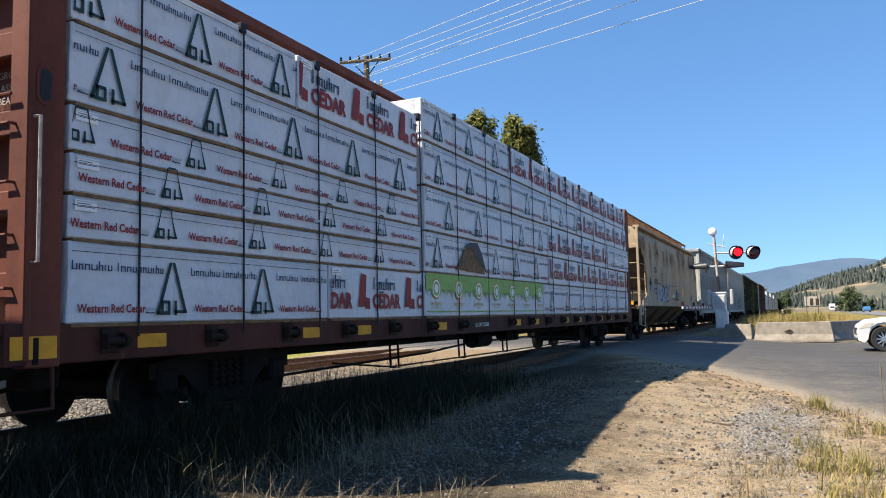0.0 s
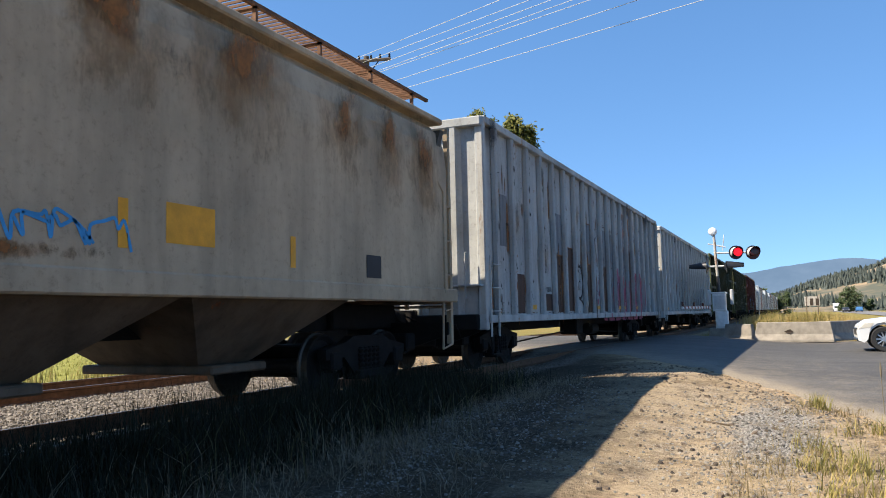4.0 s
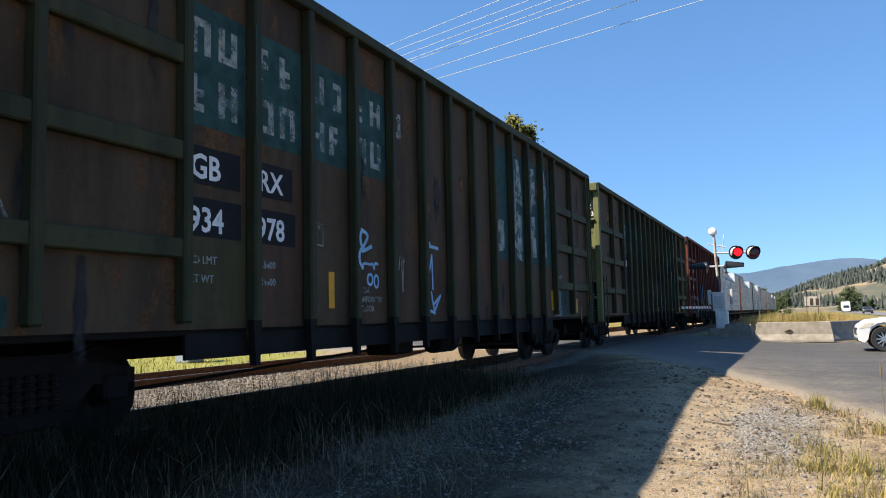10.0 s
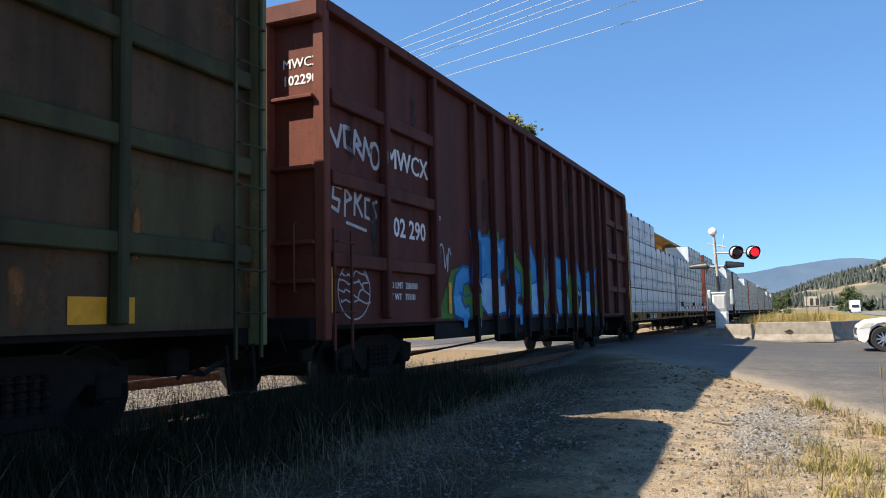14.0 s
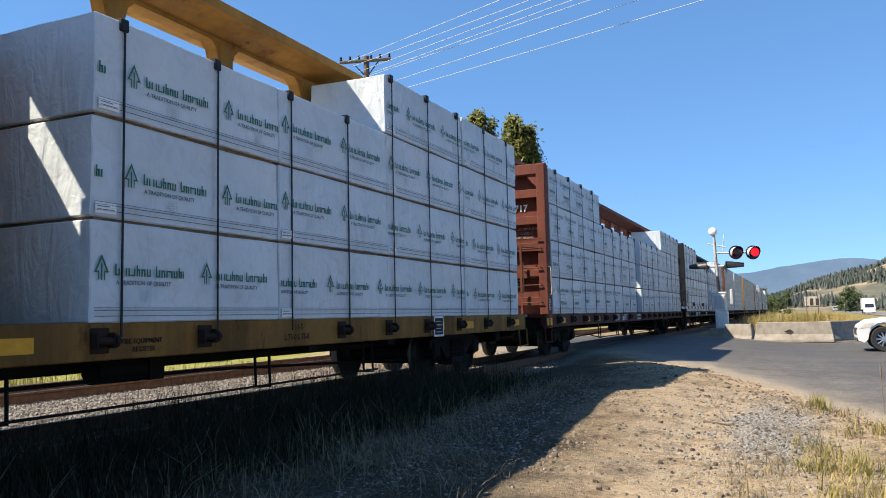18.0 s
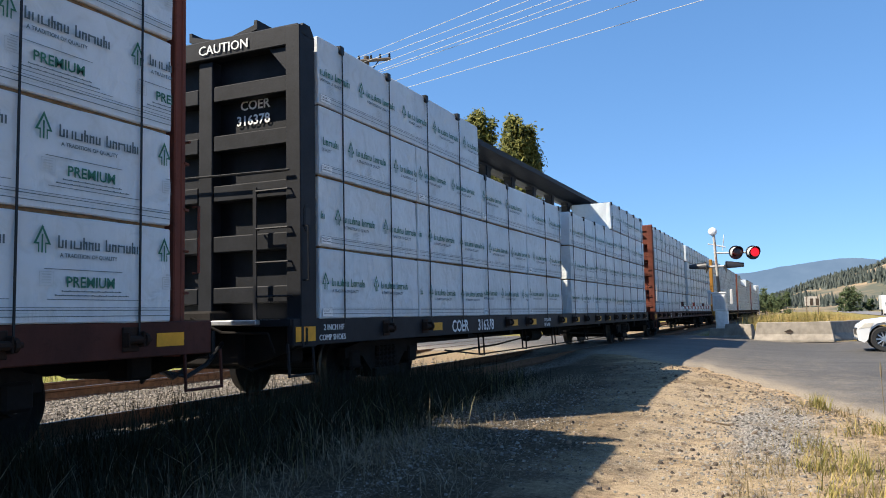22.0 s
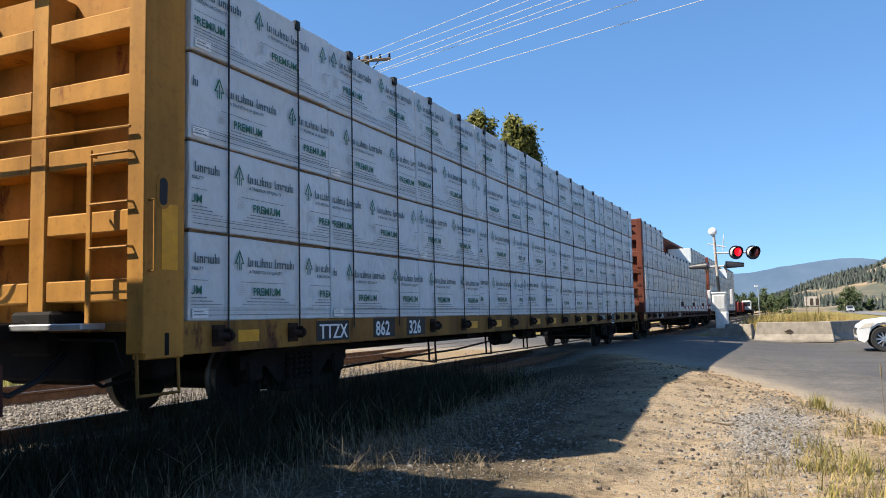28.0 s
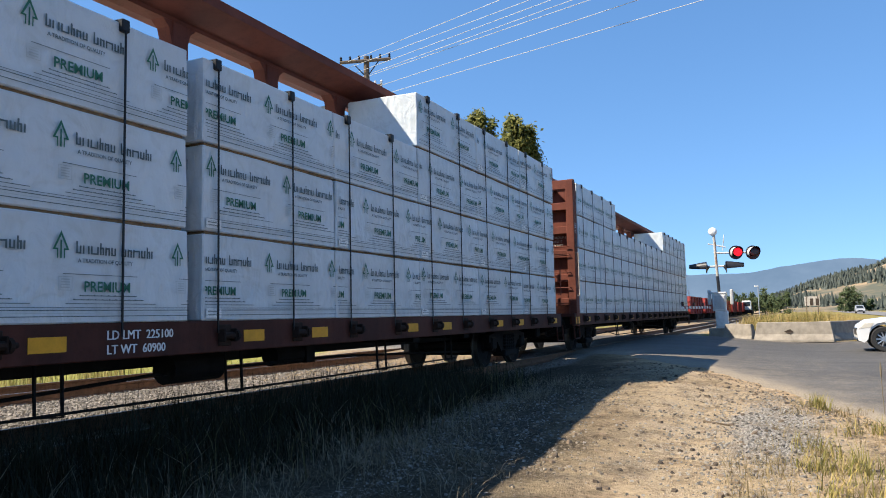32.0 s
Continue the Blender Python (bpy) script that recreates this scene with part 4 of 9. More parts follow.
        for xq in (-.2, .2):
            part("ladder_rail", Geo().box(xe - way * .28 + xq - .02, xe - way * .28 + xq + .02, -Y - .03, -Y - .005, .5, top - .1 if way > 0 else 1.95), rib, ew)
        for k in range(8 if way > 0 else 3):
            z = .95 + k * .42
            xr = xe - way * .28
            part("rung", Geo().path([(xr - .2, -Y, z), (xr - .2, -Y - .07, z), (xr + .2, -Y - .07, z), (xr + .2, -Y, z)], .011, 5), rib, ew)
        part("grab_iron", Geo().path([(xe + way * .16, -1.3, 1.2), (xe + way * .22, -1.3, 1.2), (xe + way * .22, -1.3, 2.0), (xe + way * .16, -1.3, 2.0)], .014, 6), end, ew)
        coupler(root, xe + way * .1, way)
        part("step", Geo().path([(xe - way * .35 - .2, -Y + .04, .64), (xe - way * .35 - .2, -Y, .18), (xe - way * .35 + .2, -Y, .18), (xe - way * .35 + .2, -Y + .04, .64)], .018, 6), dark, ew)
    part("brake_gear", Geo().box(8.6, 9.3, -1.0, -.5, .3, .75, bev=.04).tube((10.2, -.9, .42), (11.0, -.9, .42), .17, 12).path([(3.2, -.6, .2), (9, -.6, .4), (15.8, -.6, .2)], .02), M["under"], root)
    return root, -y0


def hopper(s):
    L, E = 19.2, 1.95          # the body runs from E to L
    root = car_root("hopper_car", "tan covered hopper car with rust streaks and graffiti", s)
    add_truck(root, E + 2.1, s)
    add_truck(root, L - 2.0, s)
    W = 1.55
    # curved body shell as a drawn-out section
    cap = [(-W, 3.25), (-W + .03, 3.55), (-W + .12, 3.84), (-W + .34, 4.05), (-.7, 4.2), (0, 4.25)]
    cap += [(-y, z) for y, z in cap[-2::-1]]
    body = part("body", Geo().prism(cap, "x", E + .06, L - .35), M["car_tan"], root, "tan curved hopper body with rust streaks")
    part("lower_body", Geo().box(3.6, L - .5, -W + .03, W - .03, 1.3, 3.26), M["car_tan"], body)
    # the side sheets run past the sloped end, with a rounded opening
    for sg in (-1, 1):
        poly = [(E + .06, 3.26), (E + .06, 3.05), (E + .25, 3.02), (2.5, 2.88), (2.72, 2.65), (2.9, 2.3), (2.96, 2.0), (2.9, 1.7), (2.78, 1.52), (2.6, 1.42), (E + .06, 1.42), (E + .06, 1.25), (L - .35, 1.25), (L - .35, 3.26)]
        part("side_sheet", Geo().prism(poly, "y", *sorted((sg * W, sg * (W - .03)))), M["car_tan"], body)
        part("eave_beam", Geo().box(E + .1, L - .3, *sorted((sg * (W - .30), sg * (W - .06))), 4.0, 4.1, bev=.02), M["car_tan"], body)
        part("side_sill", Geo().box(E, L, *sorted((sg * (W - .12), sg * (W + .02))), 1.10, 1.32, bev=.02), M["car_tan"], body)
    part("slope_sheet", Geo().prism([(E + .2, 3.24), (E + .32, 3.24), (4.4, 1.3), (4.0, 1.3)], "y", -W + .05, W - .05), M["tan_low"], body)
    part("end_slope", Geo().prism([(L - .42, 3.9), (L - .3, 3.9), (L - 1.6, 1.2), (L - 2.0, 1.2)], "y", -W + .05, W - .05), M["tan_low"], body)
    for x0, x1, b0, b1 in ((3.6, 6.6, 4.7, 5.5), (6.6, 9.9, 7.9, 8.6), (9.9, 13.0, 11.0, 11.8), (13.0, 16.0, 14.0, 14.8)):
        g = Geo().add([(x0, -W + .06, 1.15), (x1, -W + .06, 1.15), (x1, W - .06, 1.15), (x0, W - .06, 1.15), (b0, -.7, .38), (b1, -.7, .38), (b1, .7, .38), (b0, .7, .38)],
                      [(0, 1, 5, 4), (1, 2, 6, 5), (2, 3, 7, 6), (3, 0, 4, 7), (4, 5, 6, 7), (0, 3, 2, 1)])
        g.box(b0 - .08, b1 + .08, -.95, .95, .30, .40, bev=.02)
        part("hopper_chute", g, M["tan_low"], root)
    part("centre_sill", Geo().box(E - .2, L + .2, -.3, .3, .7, 1.0), M["under"], root)
    # roof walk
    rw = part("roof_walk", Geo().box(E - .1, L + .1, -1.05, -1.0, 4.55, 4.60).box(E - .1, L + .1, -.35, -.30, 4.55, 4.60), M["rail"], root, "rusty steel grating along the roof")
    g = Geo()
    for i in range(172):
        x = E - .05 + i * .1
        g.box(x, x + .02, -1.0, -.35, 4.56, 4.59)
    part("grating", g, M["rail"], rw)
    for i in range(13):
        x = E + .2 + i * 1.38
        part("bracket", Geo().box(x - .02, x + .02, -1.05, -1.0, 4.05, 4.56).box(x - .02, x + .02, -1.05, -.3, 4.52, 4.55), M["rail"], rw)
    for i in range(5):
        x = 3.6 + i * 3.4
        part("roof_hatch", Geo().box(x - .7, x + .7, -.3, .3, 4.24, 4.34, bev=.03), M["car_tan"], root)
    # ends: ladders, platform, posts
    for xe, way in ((E, 1), (L, -1)):
        part("end_post", Geo().box(xe - .045, xe + .045, -1.46, -1.37, .42, 4.0, bev=.01), M["car_tan"], root)
        part("end_post", Geo().box(xe - .03, xe + .03, -.66, -.59, 1.0, 3.36, bev=.01), M["car_tan"], root)
        xs = xe + way * .50
        ladder = part("ladder_rail", Geo().path([(xe + way * .68, -1.54, 3.02), (xs, -1.56, 2.86), (xs, -1.56, 1.25)], .022, 6).path([(xs - way * .02, -1.52, 1.3), (xs - way * .03, -1.5, .36), (xe - way * .02, -1.44, .42)], .02, 6), M["car_tan"], root)
        for z in (2.69, 2.13, 1.58, 1.02):
            part("rung", Geo().tube((xe, -1.40, z), (xe, -.62, z + .01), .014, 6), M["car_tan"], ladder)
            part("rung", Geo().tube((xe, -1.47, z - .02), (xs, -1.56, z - .06), .014, 6), M["car_tan"], ladder)
        part("hand_rail", Geo().tube((xe - way * .02, -.62, 2.70), (xe - way * .02, 1.4, 2.74), .016, 6), M["car_tan"], root)
        part("platform", Geo().box(*sorted((xe, xe + way * 1.4)), -1.4, 1.4, 1.08, 1.14), M["tan_low"], root)
        part("crossover_step", Geo().box(*sorted((xe - way * .38, xe - way * .02)), -1.3, 1.3, 1.02, 1.06, bev=.008), M["tan_low"], root)
        part("draft_sill", Geo().box(*sorted((xe, xe + way * 2)), -.4, .4, .7, 1.1, bev=.03), M["under"], root)
        part("reflector", Geo().box(xe - .048, xe - .046, -1.2, -.75, 1.16, 1.30), M["yellow_mark"], root, "yellow reflective strip")
        coupler(root, xe, -way)
    part("end_beam", Geo().box(E - .03, E + .06, -W + .1, W - .1, 3.24, 3.40, bev=.015), M["car_tan"], root)
    part("end_post", Geo().box(E - .03, E + .03, .58, .66, 1.1, 3.3), M["car_tan"], root)
    for w, z in (("TILX", 4.0), ("516923", 3.82)):
        part("lettering", text_mesh(w, .15, M["black_mark"]), None, root, at=Matrix.Translation((E + .056, -.70, z)) @ Matrix.Rotation(radians(-90), 4, "Z"))
    return root


# ---- the train, in its order ----
def cedar_mesh(length, height):
    return bundle_mesh(length - .03, height - .03, "lumber_pack", M["wrap2"])


def put_text(g, words, size, x, z, k, wide=1.0):
    me = text_mesh(words, size, M["ink_red"], heavy=.045 if size > .15 else .03)
    g.add([(v.co.x * wide + x, 0, v.co.z + z) for v in me.vertices], [tuple(p.vertices) for p in me.polygons], k)


def triangle_mark(g, x, z, s, open_top):
    """A tall open triangle on a short foot, its left corner filled with two small blocks."""
    top = .80 if open_top else 1.0
    for w in (-1, 1):
        a, b = .33 * (1 - top), .33
        g.add([(x + w * a, 0, z + top * s), (x + w * b * s, 0, z), (x + w * (b + .09) * s, 0, z), (x + w * (a + .075) * s, 0, z + top * s)], [(0, 1, 2, 3)], 0)
    if open_top:
        bar(g, x - .15 * s, x + .15 * s, z + .77 * s, z + .83 * s, 0)
    bar(g, x + .05 * s, x + .40 * s, z, z + .06 * s, 0)
    bar(g, x - .42 * s, x - .05 * s, z - .03 * s, z + .04 * s, 0)
    bar(g, x - .30 * s, x - .23 * s, z + .04 * s, z + .22 * s, 0)
    bar(g, x - .30 * s, x - .06 * s, z + .19 * s, z + .25 * s, 0)
    bar(g, x - .12 * s, x - .05 * s, z + .04 * s, z + .22 * s, 0)
    bar(g, x + .06 * s, x + .13 * s, z - .04 * s, z + .25 * s, 0)


def cedar_print(kind, length, h, phase):
    g = Geo()
    x = phase - 1.34
    while x < length and kind != "leaf":
        if kind in ("tall", "low"):
            triangle_mark(g, x, .075, .46 if kind == "tall" else .34, kind == "low")
            put_text(g, "Western Red Cedar", .098, x + .30, .085, 1, .88)
            bar(g, x + 1.02, x + 1.14, .10, .125, 2)
            word_bars(g, x + 1.02, .075, .02, [1.2] * 4, 3)
            if kind == "tall":
                word_bars(g, x + .24, h - .255, .075, [.72, .6, .68, .85, .6, .3, .62], 3, .34)
                word_bars(g, x + .70, h - .255, .075, [.3, .7, .68, .64, .56, .58, .64, .3, .56, .52], 3, .34)
        else:
            # a slanted block with a square beside it, and the words
            g.add([(x - .02, 0, .14), (x + .13, 0, .14), (x + .17, 0, .14 + .06), (x + .20, 0, .14 + .42), (x + .06, 0, .14 + .44)], [(0, 1, 2, 3, 4)], 1)
            g.add([(x + .17, 0, .12), (x + .29, 0, .11), (x + .29, 0, .25), (x + .18, 0, .27)], [(0, 1, 2, 3)], 1)
            put_text(g, "CEDAR", .265, x + .37, .13, 1, .92)
            word_bars(g, x + .39, .37, .17, [.36, .16, .52, .50, .50, .80], 3, .30)
            bar(g, x + .39 + .16, x + .39 + .30, .33, .352, 3)
        x += 1.34
    if kind == "leaf":
        # a green band with a ragged tree line, round emblems and their plain name bars
        bar(g, .02, length - .05, h * .62, h * .96, 4)
        q, n = .02, 0
        while q < length - .2:
            w = .07 + .03 * math.sin(n * 2.3)
            g.add([(q, 0, h * .62), (q + w / 2, 0, h * (.47 + .09 * math.sin(n * 1.7))), (q + w, 0, h * .62)], [(0, 1, 2)], 4)
            q, n = q + w, n + 1
        x = .30
        while x < length - .4:
            g.revolve([(.0, 0), (.165, 0)], (x + .1, -.001, h * .62), n=20, k=6)
            g.revolve([(.0, 0), (.14, 0)], (x + .1, -.002, h * .62), n=20, k=5)
            g.revolve([(.07, 0), (.115, 0)], (x + .1, -.003, h * .62), n=20, k=4)
            bar(g, x + .1, x + .22, h * .60, h * .64, 4)
            word_bars(g, x - .12, h * .24, .07, [.62] * 8, 6)
            word_bars(g, x - .03, h * .18, .03, [.62] * 10, 4)
            x += .915
        bar(g, .02, length - .05, h * .09, h * .12, 4)
    elif kind != "red":
        for z in (.045, .07, .105):
            bar(g, .02, length - .06, h - z - .006, h - z, 2 if z < .1 else 3)
    cut = Geo()
    for f, k in zip(g.f, g.k):
        ys = [g.v[i][1] for i in f]
        q = clip_x([(g.v[i][0], g.v[i][2]) for i in f], .012, length - .03)
        if len(q) > 2:
            cut.add([(px, ys[0], pz) for px, pz in q], [tuple(range(len(q)))], k)
    return cut.mesh("print", [M["ink_spruce"], M["ink_red"], M["ink_pale"], M["ink_navy"], M["leaf_green"], M["label"], M["ochre_ink"]])


CEDAR_ROWS = (
    # height, then (from, to, print) along the car; the fore part has six low tiers, the rest five tall ones
    ((.68, ((.0, 3.79, "tall"), (3.79, 6.43, "red"))), (.37, ((.0, 6.40, "low"),)), (.34, ((.0, 6.42, "low"),)), (.39, ((.0, 6.38, "low"),)), (.68, ((.0, 6.36, "tall"),)),
     (.67, ((.0, 3.17, "tall"), (3.17, 6.37, "red")))),
    ((.70, ((6.50, 12.72, "leaf"), (12.74, 18.98, "tall"), (19.0, 22.55, "tall"))),
     (.65, ((6.55, 10.14, "tall"), (10.16, 13.24, "tall"), (13.26, 16.40, "red"), (16.42, 19.55, "red"), (19.57, 22.55, "red"))),
     (.72, ((6.60, 10.10, "tall"), (10.12, 13.24, "tall"), (13.26, 16.42, "red"), (16.44, 19.48, "red"), (19.50, 22.60, "tall"))),
     (.71, ((6.58, 10.68, "tall"), (10.70, 15.96, "tall"), (15.98, 19.36, "red"), (19.38, 22.5, "red"))),
     (.68, ((6.55, 10.62, "tall"), (10.64, 13.10, "red"), (13.12, 16.18, "red"), (16.20, 19.30, "red"), (19.32, 22.48, "red")))),
)


def cedar_load(root, rng):
    """Mixed tiers of wrapped cedar, from the deck up."""
    for rows in CEDAR_ROWS:
        z = DECK
        for h, packs in rows:
            for a, b, kind in packs:
                me = cedar_mesh(b - a, h)
                dy = rng.uniform(-.014, .014) - (.03 if (a, kind) == (19.50, "tall") else 0)
                pack = part("lumber_pack", me, None, root, at=pose(a, -.83 + dy, z))
                tagged(part("print", cedar_print(kind, b - a, h, rng.uniform(.1, 1.3)), None, pack, at=pose(0, -.638, 0)), kind="stuff")
                if rng.random() < .5:
                    part("tag", TAG, None, pack, "white paper label", pose(.05, -.632, h - .15))
                part("lumber_pack", me, None, root, at=pose(a, .83, z))
                part("dunnage", Geo().box(a + .04, b - .05, -1.455, -.3, z - .03, z - .002), M["lumber"], root)
            z += h
    # a torn place in the wrap, boards showing
    g = Geo().add([(7.75, -1.484, 1.66), (9.05, -1.484, 1.62), (8.85, -1.484, 1.86), (8.62, -1.484, 2.08), (8.1, -1.484, 2.02)], [(0, 1, 2, 3, 4)])
    part("torn_wrap", g, M["lumber"], root, "torn wrap with brown boards showing")
    g = Geo().add([(8.55, -1.49, 1.93), (9.12, -1.49, 1.63), (8.90, -1.49, 1.98), (8.68, -1.49, 2.17), (8.3, -1.49, 2.14), (8.05, -1.49, 2.05), (8.45, -1.49, 2.04)], [(0, 1, 2, 3, 4, 5, 6)])
    part("wrap_flap", g, M["strap"], root)
    for i in range(16):
        x = .72 + i * 1.42
        add_strap(root, x, 4, 4.0 if x < 6.5 else 4.32)


centerbeam(4.45, M["brown_red"], M["brown_dark"], "brown-red lumber car loaded with printed white-wrapped cedar", (), 0,
           [("LD LMT 223300", .10, 8.6, .68, WM)], 1, loader=cedar_load, rdepth=.40, high=True)
# the car ahead of it, known by its shadow
centerbeam(4.45 - 24.83, M["brown_red"], M["brown_dark"], "brown-red lumber car loaded with white-wrapped lumber", ((8, 2.82, 4),), 0, [], 2)
hop = hopper(27.4)
FULL = ((9, 2.48, 4),)
DIP_A = ((2, 2.70, 4), (2, 2.68, 3), (0, .84, 0), (2, 2.56, 3), (2, 2.82, 4))
DIP_B = ((2, 2.63, 4), (2, 2.69, 3), (0, .95, 0), (2, 2.57, 3), (2, 2.75, 4))
DIP_C = ((2, 2.50, 4), (2, 2.47, 3), (0, .20, 0), (2, 2.41, 3), (3, 2.46, 4))
DIP_D = ((2, 2.50, 4), (2, 2.45, 3), (0, .20, 0), (2, 2.42, 3), (3, 2.46, 4))
SPLIT = ((4, 2.36, 4), (0, .95, 0), (5, 2.38, 4))

# white gondolas
W_RIBS = [.62 + i * .96 for i in range(19)]
g3, ys3 = gondola(47.8, 19.25, "white gondola car with brown and grey patched panels", M["car_white"], M["car_white"], M["car_white"], M["under"], W_RIBS, 4.50, 3)
g4, ys4 = gondola(68.3, 19.2, "white gondola car with black graffiti and rust", M["pale_white"], M["pale_white"], M["pale_white"], M["under"], [.78 + i * .965 for i in range(19)], 4.45, 4)
BARS = [(.15, 1.85, z) for z in (1.45, 2.35, 3.25)] + [(1.85, 3.4, z) for z in (1.45, 2.35, 3.25)]


def both_ends(L):
    return BARS + [(L - b, L - a, z) for a, b, z in BARS]


G_RIBS = [1.85, 3.42] + [3.42 + 1.02 * i for i in range(1, 12)] + [15.6, 17.1]
g5, ys5 = gondola(88.68, 18.95, "dark olive green gondola car with vertical ribs", M["car_green"], M["green_rib"], M["green_end"], M["under"], G_RIBS, 4.62, 5, both_ends(18.95), .12, .13, False, sill_mat=M["under"])
g6, ys6 = gondola(108.85, 18.95, "dark olive green gondola car with painted-over panels", M["car_green"], M["green_rib"], M["green_end"], M["under"], G_RIBS, 4.62, 6, both_ends(18.95), .12, .13, False, sill_mat=M["under"])
R_RIBS = [1.55, 3.15] + [3.9 + .95 * i for i in range(1, 12)] + [15.2, 16.6]
g7, ys7 = gondola(129.05, 18.2, "dark red gondola car with blue graffiti and white lettering", M["red_side"], M["red_side"], M["brown_red"], M["under"], R_RIBS, 4.75, 7,
                  [(.15, 1.55, z) for z in (1.5, 2.5, 3.5)] + [(1.55, 3.15, z) for z in (1.5, 2.5, 3.5)] + [(15.2, 18.0, z) for z in (1.5, 2.5, 3.5)], .12, .13, False, sill_mat=M["under"])

yellow_a = centerbeam(148.75, M["car_yellow"], M["yellow_dirty"], "yellow lumber car loaded with white-wrapped lumber bundles", DIP_A, 0,
           [("TTZX", .25, 3.52, .64, WM), ("865287", .25, 4.52, .64, WM), ("JACK", .10, 1.34, .73, M["black_mark"]), ("HERE", .10, 1.34, .64, M["black_mark"]), ("SEE EQUIPMENT", .062, 11.98, .70, RM), ("REGISTER", .062, 12.08, .63, RM), ("11-5", .09, 14.48, .76, RM), ("L 73-0 L 75-0", .09, 14.28, .65, RM)], 8)
centerbeam(173.64, M["brown_red"], M["brown_dark"], "brown-red lumber car loaded with white-wrapped lumber bundles", DIP_B, 1,
           [("563717", .27, 8.02, .63, WM), ("LD LMT 223400", .11, 10.5, .74, WM), ("LT WT 62600", .11, 10.62, .62, WM)], 9, marks=((6.97, 7.66),), numbers=[("563717", .22, -.30, 3.31, WM)])
centerbeam(198.33, M["car_black"], M["car_black"], "black lumber car loaded with white-wrapped lumber bundles", DIP_A, 0,
           [("COER", .27, 3.98, .62, WM), ("316378", .27, 5.14, .62, WM), ("LMT 224300", .10, 9.2, .72, WM), ("WT 61700", .10, 9.2, .61, WM), ("2 INCH HF", .10, .1, .74, WM), ("COMP SHOES", .10, .0, .62, WM)], 10, numbers=[("COER", .17, -.42, 3.49, WM), ("316378", .17, -.36, 3.30, WM)])
centerbeam(223.17, M["brown_red"], M["brown_dark"], "brown-red lumber car fully loaded with white-wrapped lumber", SPLIT, 0,
           [("563", .20, 6.3, .63, WM), ("529", .20, 7.2, .63, WM), ("JACK", .09, 3.9, .73, WM), ("HERE", .09, 3.9, .63, WM), ("JACK", .09, 19.8, .73, WM), ("HERE", .09, 19.8, .63, WM)], 11, numbers=[("563529", .22, -.30, 3.31, WM)])
yellow_b = centerbeam(248.0, M["car_yellow"], M["yellow_dirty"], "yellow lumber car fully loaded with white-wrapped premium lumber", FULL, 1,
           [("TTZX", .25, 2.24, .64, WM), ("862", .27, 3.62, .64, WM), ("326", .27, 4.62, .64, WM)], 12)
centerbeam(272.65, M["brown_red"], M["brown_dark"], "brown-red lumber car loaded with white-wrapped premium lumber", DIP_C, 1,
           [("561486", .25, 3.38, .63, WM), ("LD LMT  225100", .11, 9.0, .74, WM), ("LT WT  60900", .11, 9.0, .62, WM)], 13, marks=((2.48, 3.08),), high=True, numbers=[("561486", .22, -.30, 3.31, WM)])
centerbeam(297.3, M["brown_red"], M["brown_dark"], "last brown-red lumber car with white-wrapped lumber", DIP_D, 0, [], 14, high=True)


def sill_sign(root, x):
    """White-framed maintenance stencil on the side sill."""
    sign = part("sill_sign", Geo().box(x, x + .36, -1.4485, -1.4445, .56, .88), M["white_mark"], root, "white-framed stencil panel")
    part("field", Geo().box(x + .03, x + .33, -1.4515, -1.449, .59, .85), M["blue_black"], sign)
    for k in range(4):
        part("stencil_line", Geo().box(x + .06, x + .30 - .05 * (k % 2), -1.4535, -1.452, .625 + k * .055, .64 + k * .055), M["worn_white"], sign)


def owner_panel(root, x):
    """Black panel with the owner's slanted mark as plain shapes."""
    panel = part("mark_panel", Geo().box(x, x + .85, -1.4485, -1.4445, .66, .86), M["black_mark"], root, "black panel with white slanted shapes")
    for k in range(3):
        a = x + .08 + k * .24
        part("mark_shape", Geo().prism([(a + .05, .81), (a + .23, .81), (a + .18, .70), (a, .70)], "y", -1.4515, -1.449), M["worn_white"], panel)


sill_sign(yellow_a, 18.25)
sill_sign(yellow_b, 18.5)
owner_panel(yellow_b, 16.85)


# ---- paint, lettering and stains on the cars ----
def hue_mat(name, col, rough=.8, var=.18):
    if name not in M:
        M[name] = plain(name, col, rough, var=var, scale=4, grain=0)
    return M[name]


def spray(name, col, lo=.34, hi=.56, scale=3.0, most=.95):
    """Sprayed paint, thin and patchy so that the coat under it shows."""
    m, t, b, co = nodes_of(name)
    n = noise_node(t, co, scale, 7, .7)
    n2 = noise_node(t, co, 18, 4, .7)
    c = ramp(t, n2.outputs["Fac"], [(.3, shade(col, .75)), (.7, shade(col, 1.25))])
    t.links.new(c.outputs["Color"], b.inputs["Base Color"])
    b.inputs["Roughness"].default_value = .8
    r = ramp(t, n.outputs["Fac"], [(lo, (0, 0, 0)), (hi, (most,) * 3)])
    tr, mx = t.nodes.new("ShaderNodeBsdfTransparent"), t.nodes.new("ShaderNodeMixShader")
    for a, q in ((r.outputs["Color"], 0), (tr.outputs[0], 1), (b.outputs[0], 2)):
        t.links.new(a, mx.inputs[q])
    t.links.new(mx.outputs[0], t.nodes["Material Output"].inputs["Surface"])
    M[name] = m
    return m


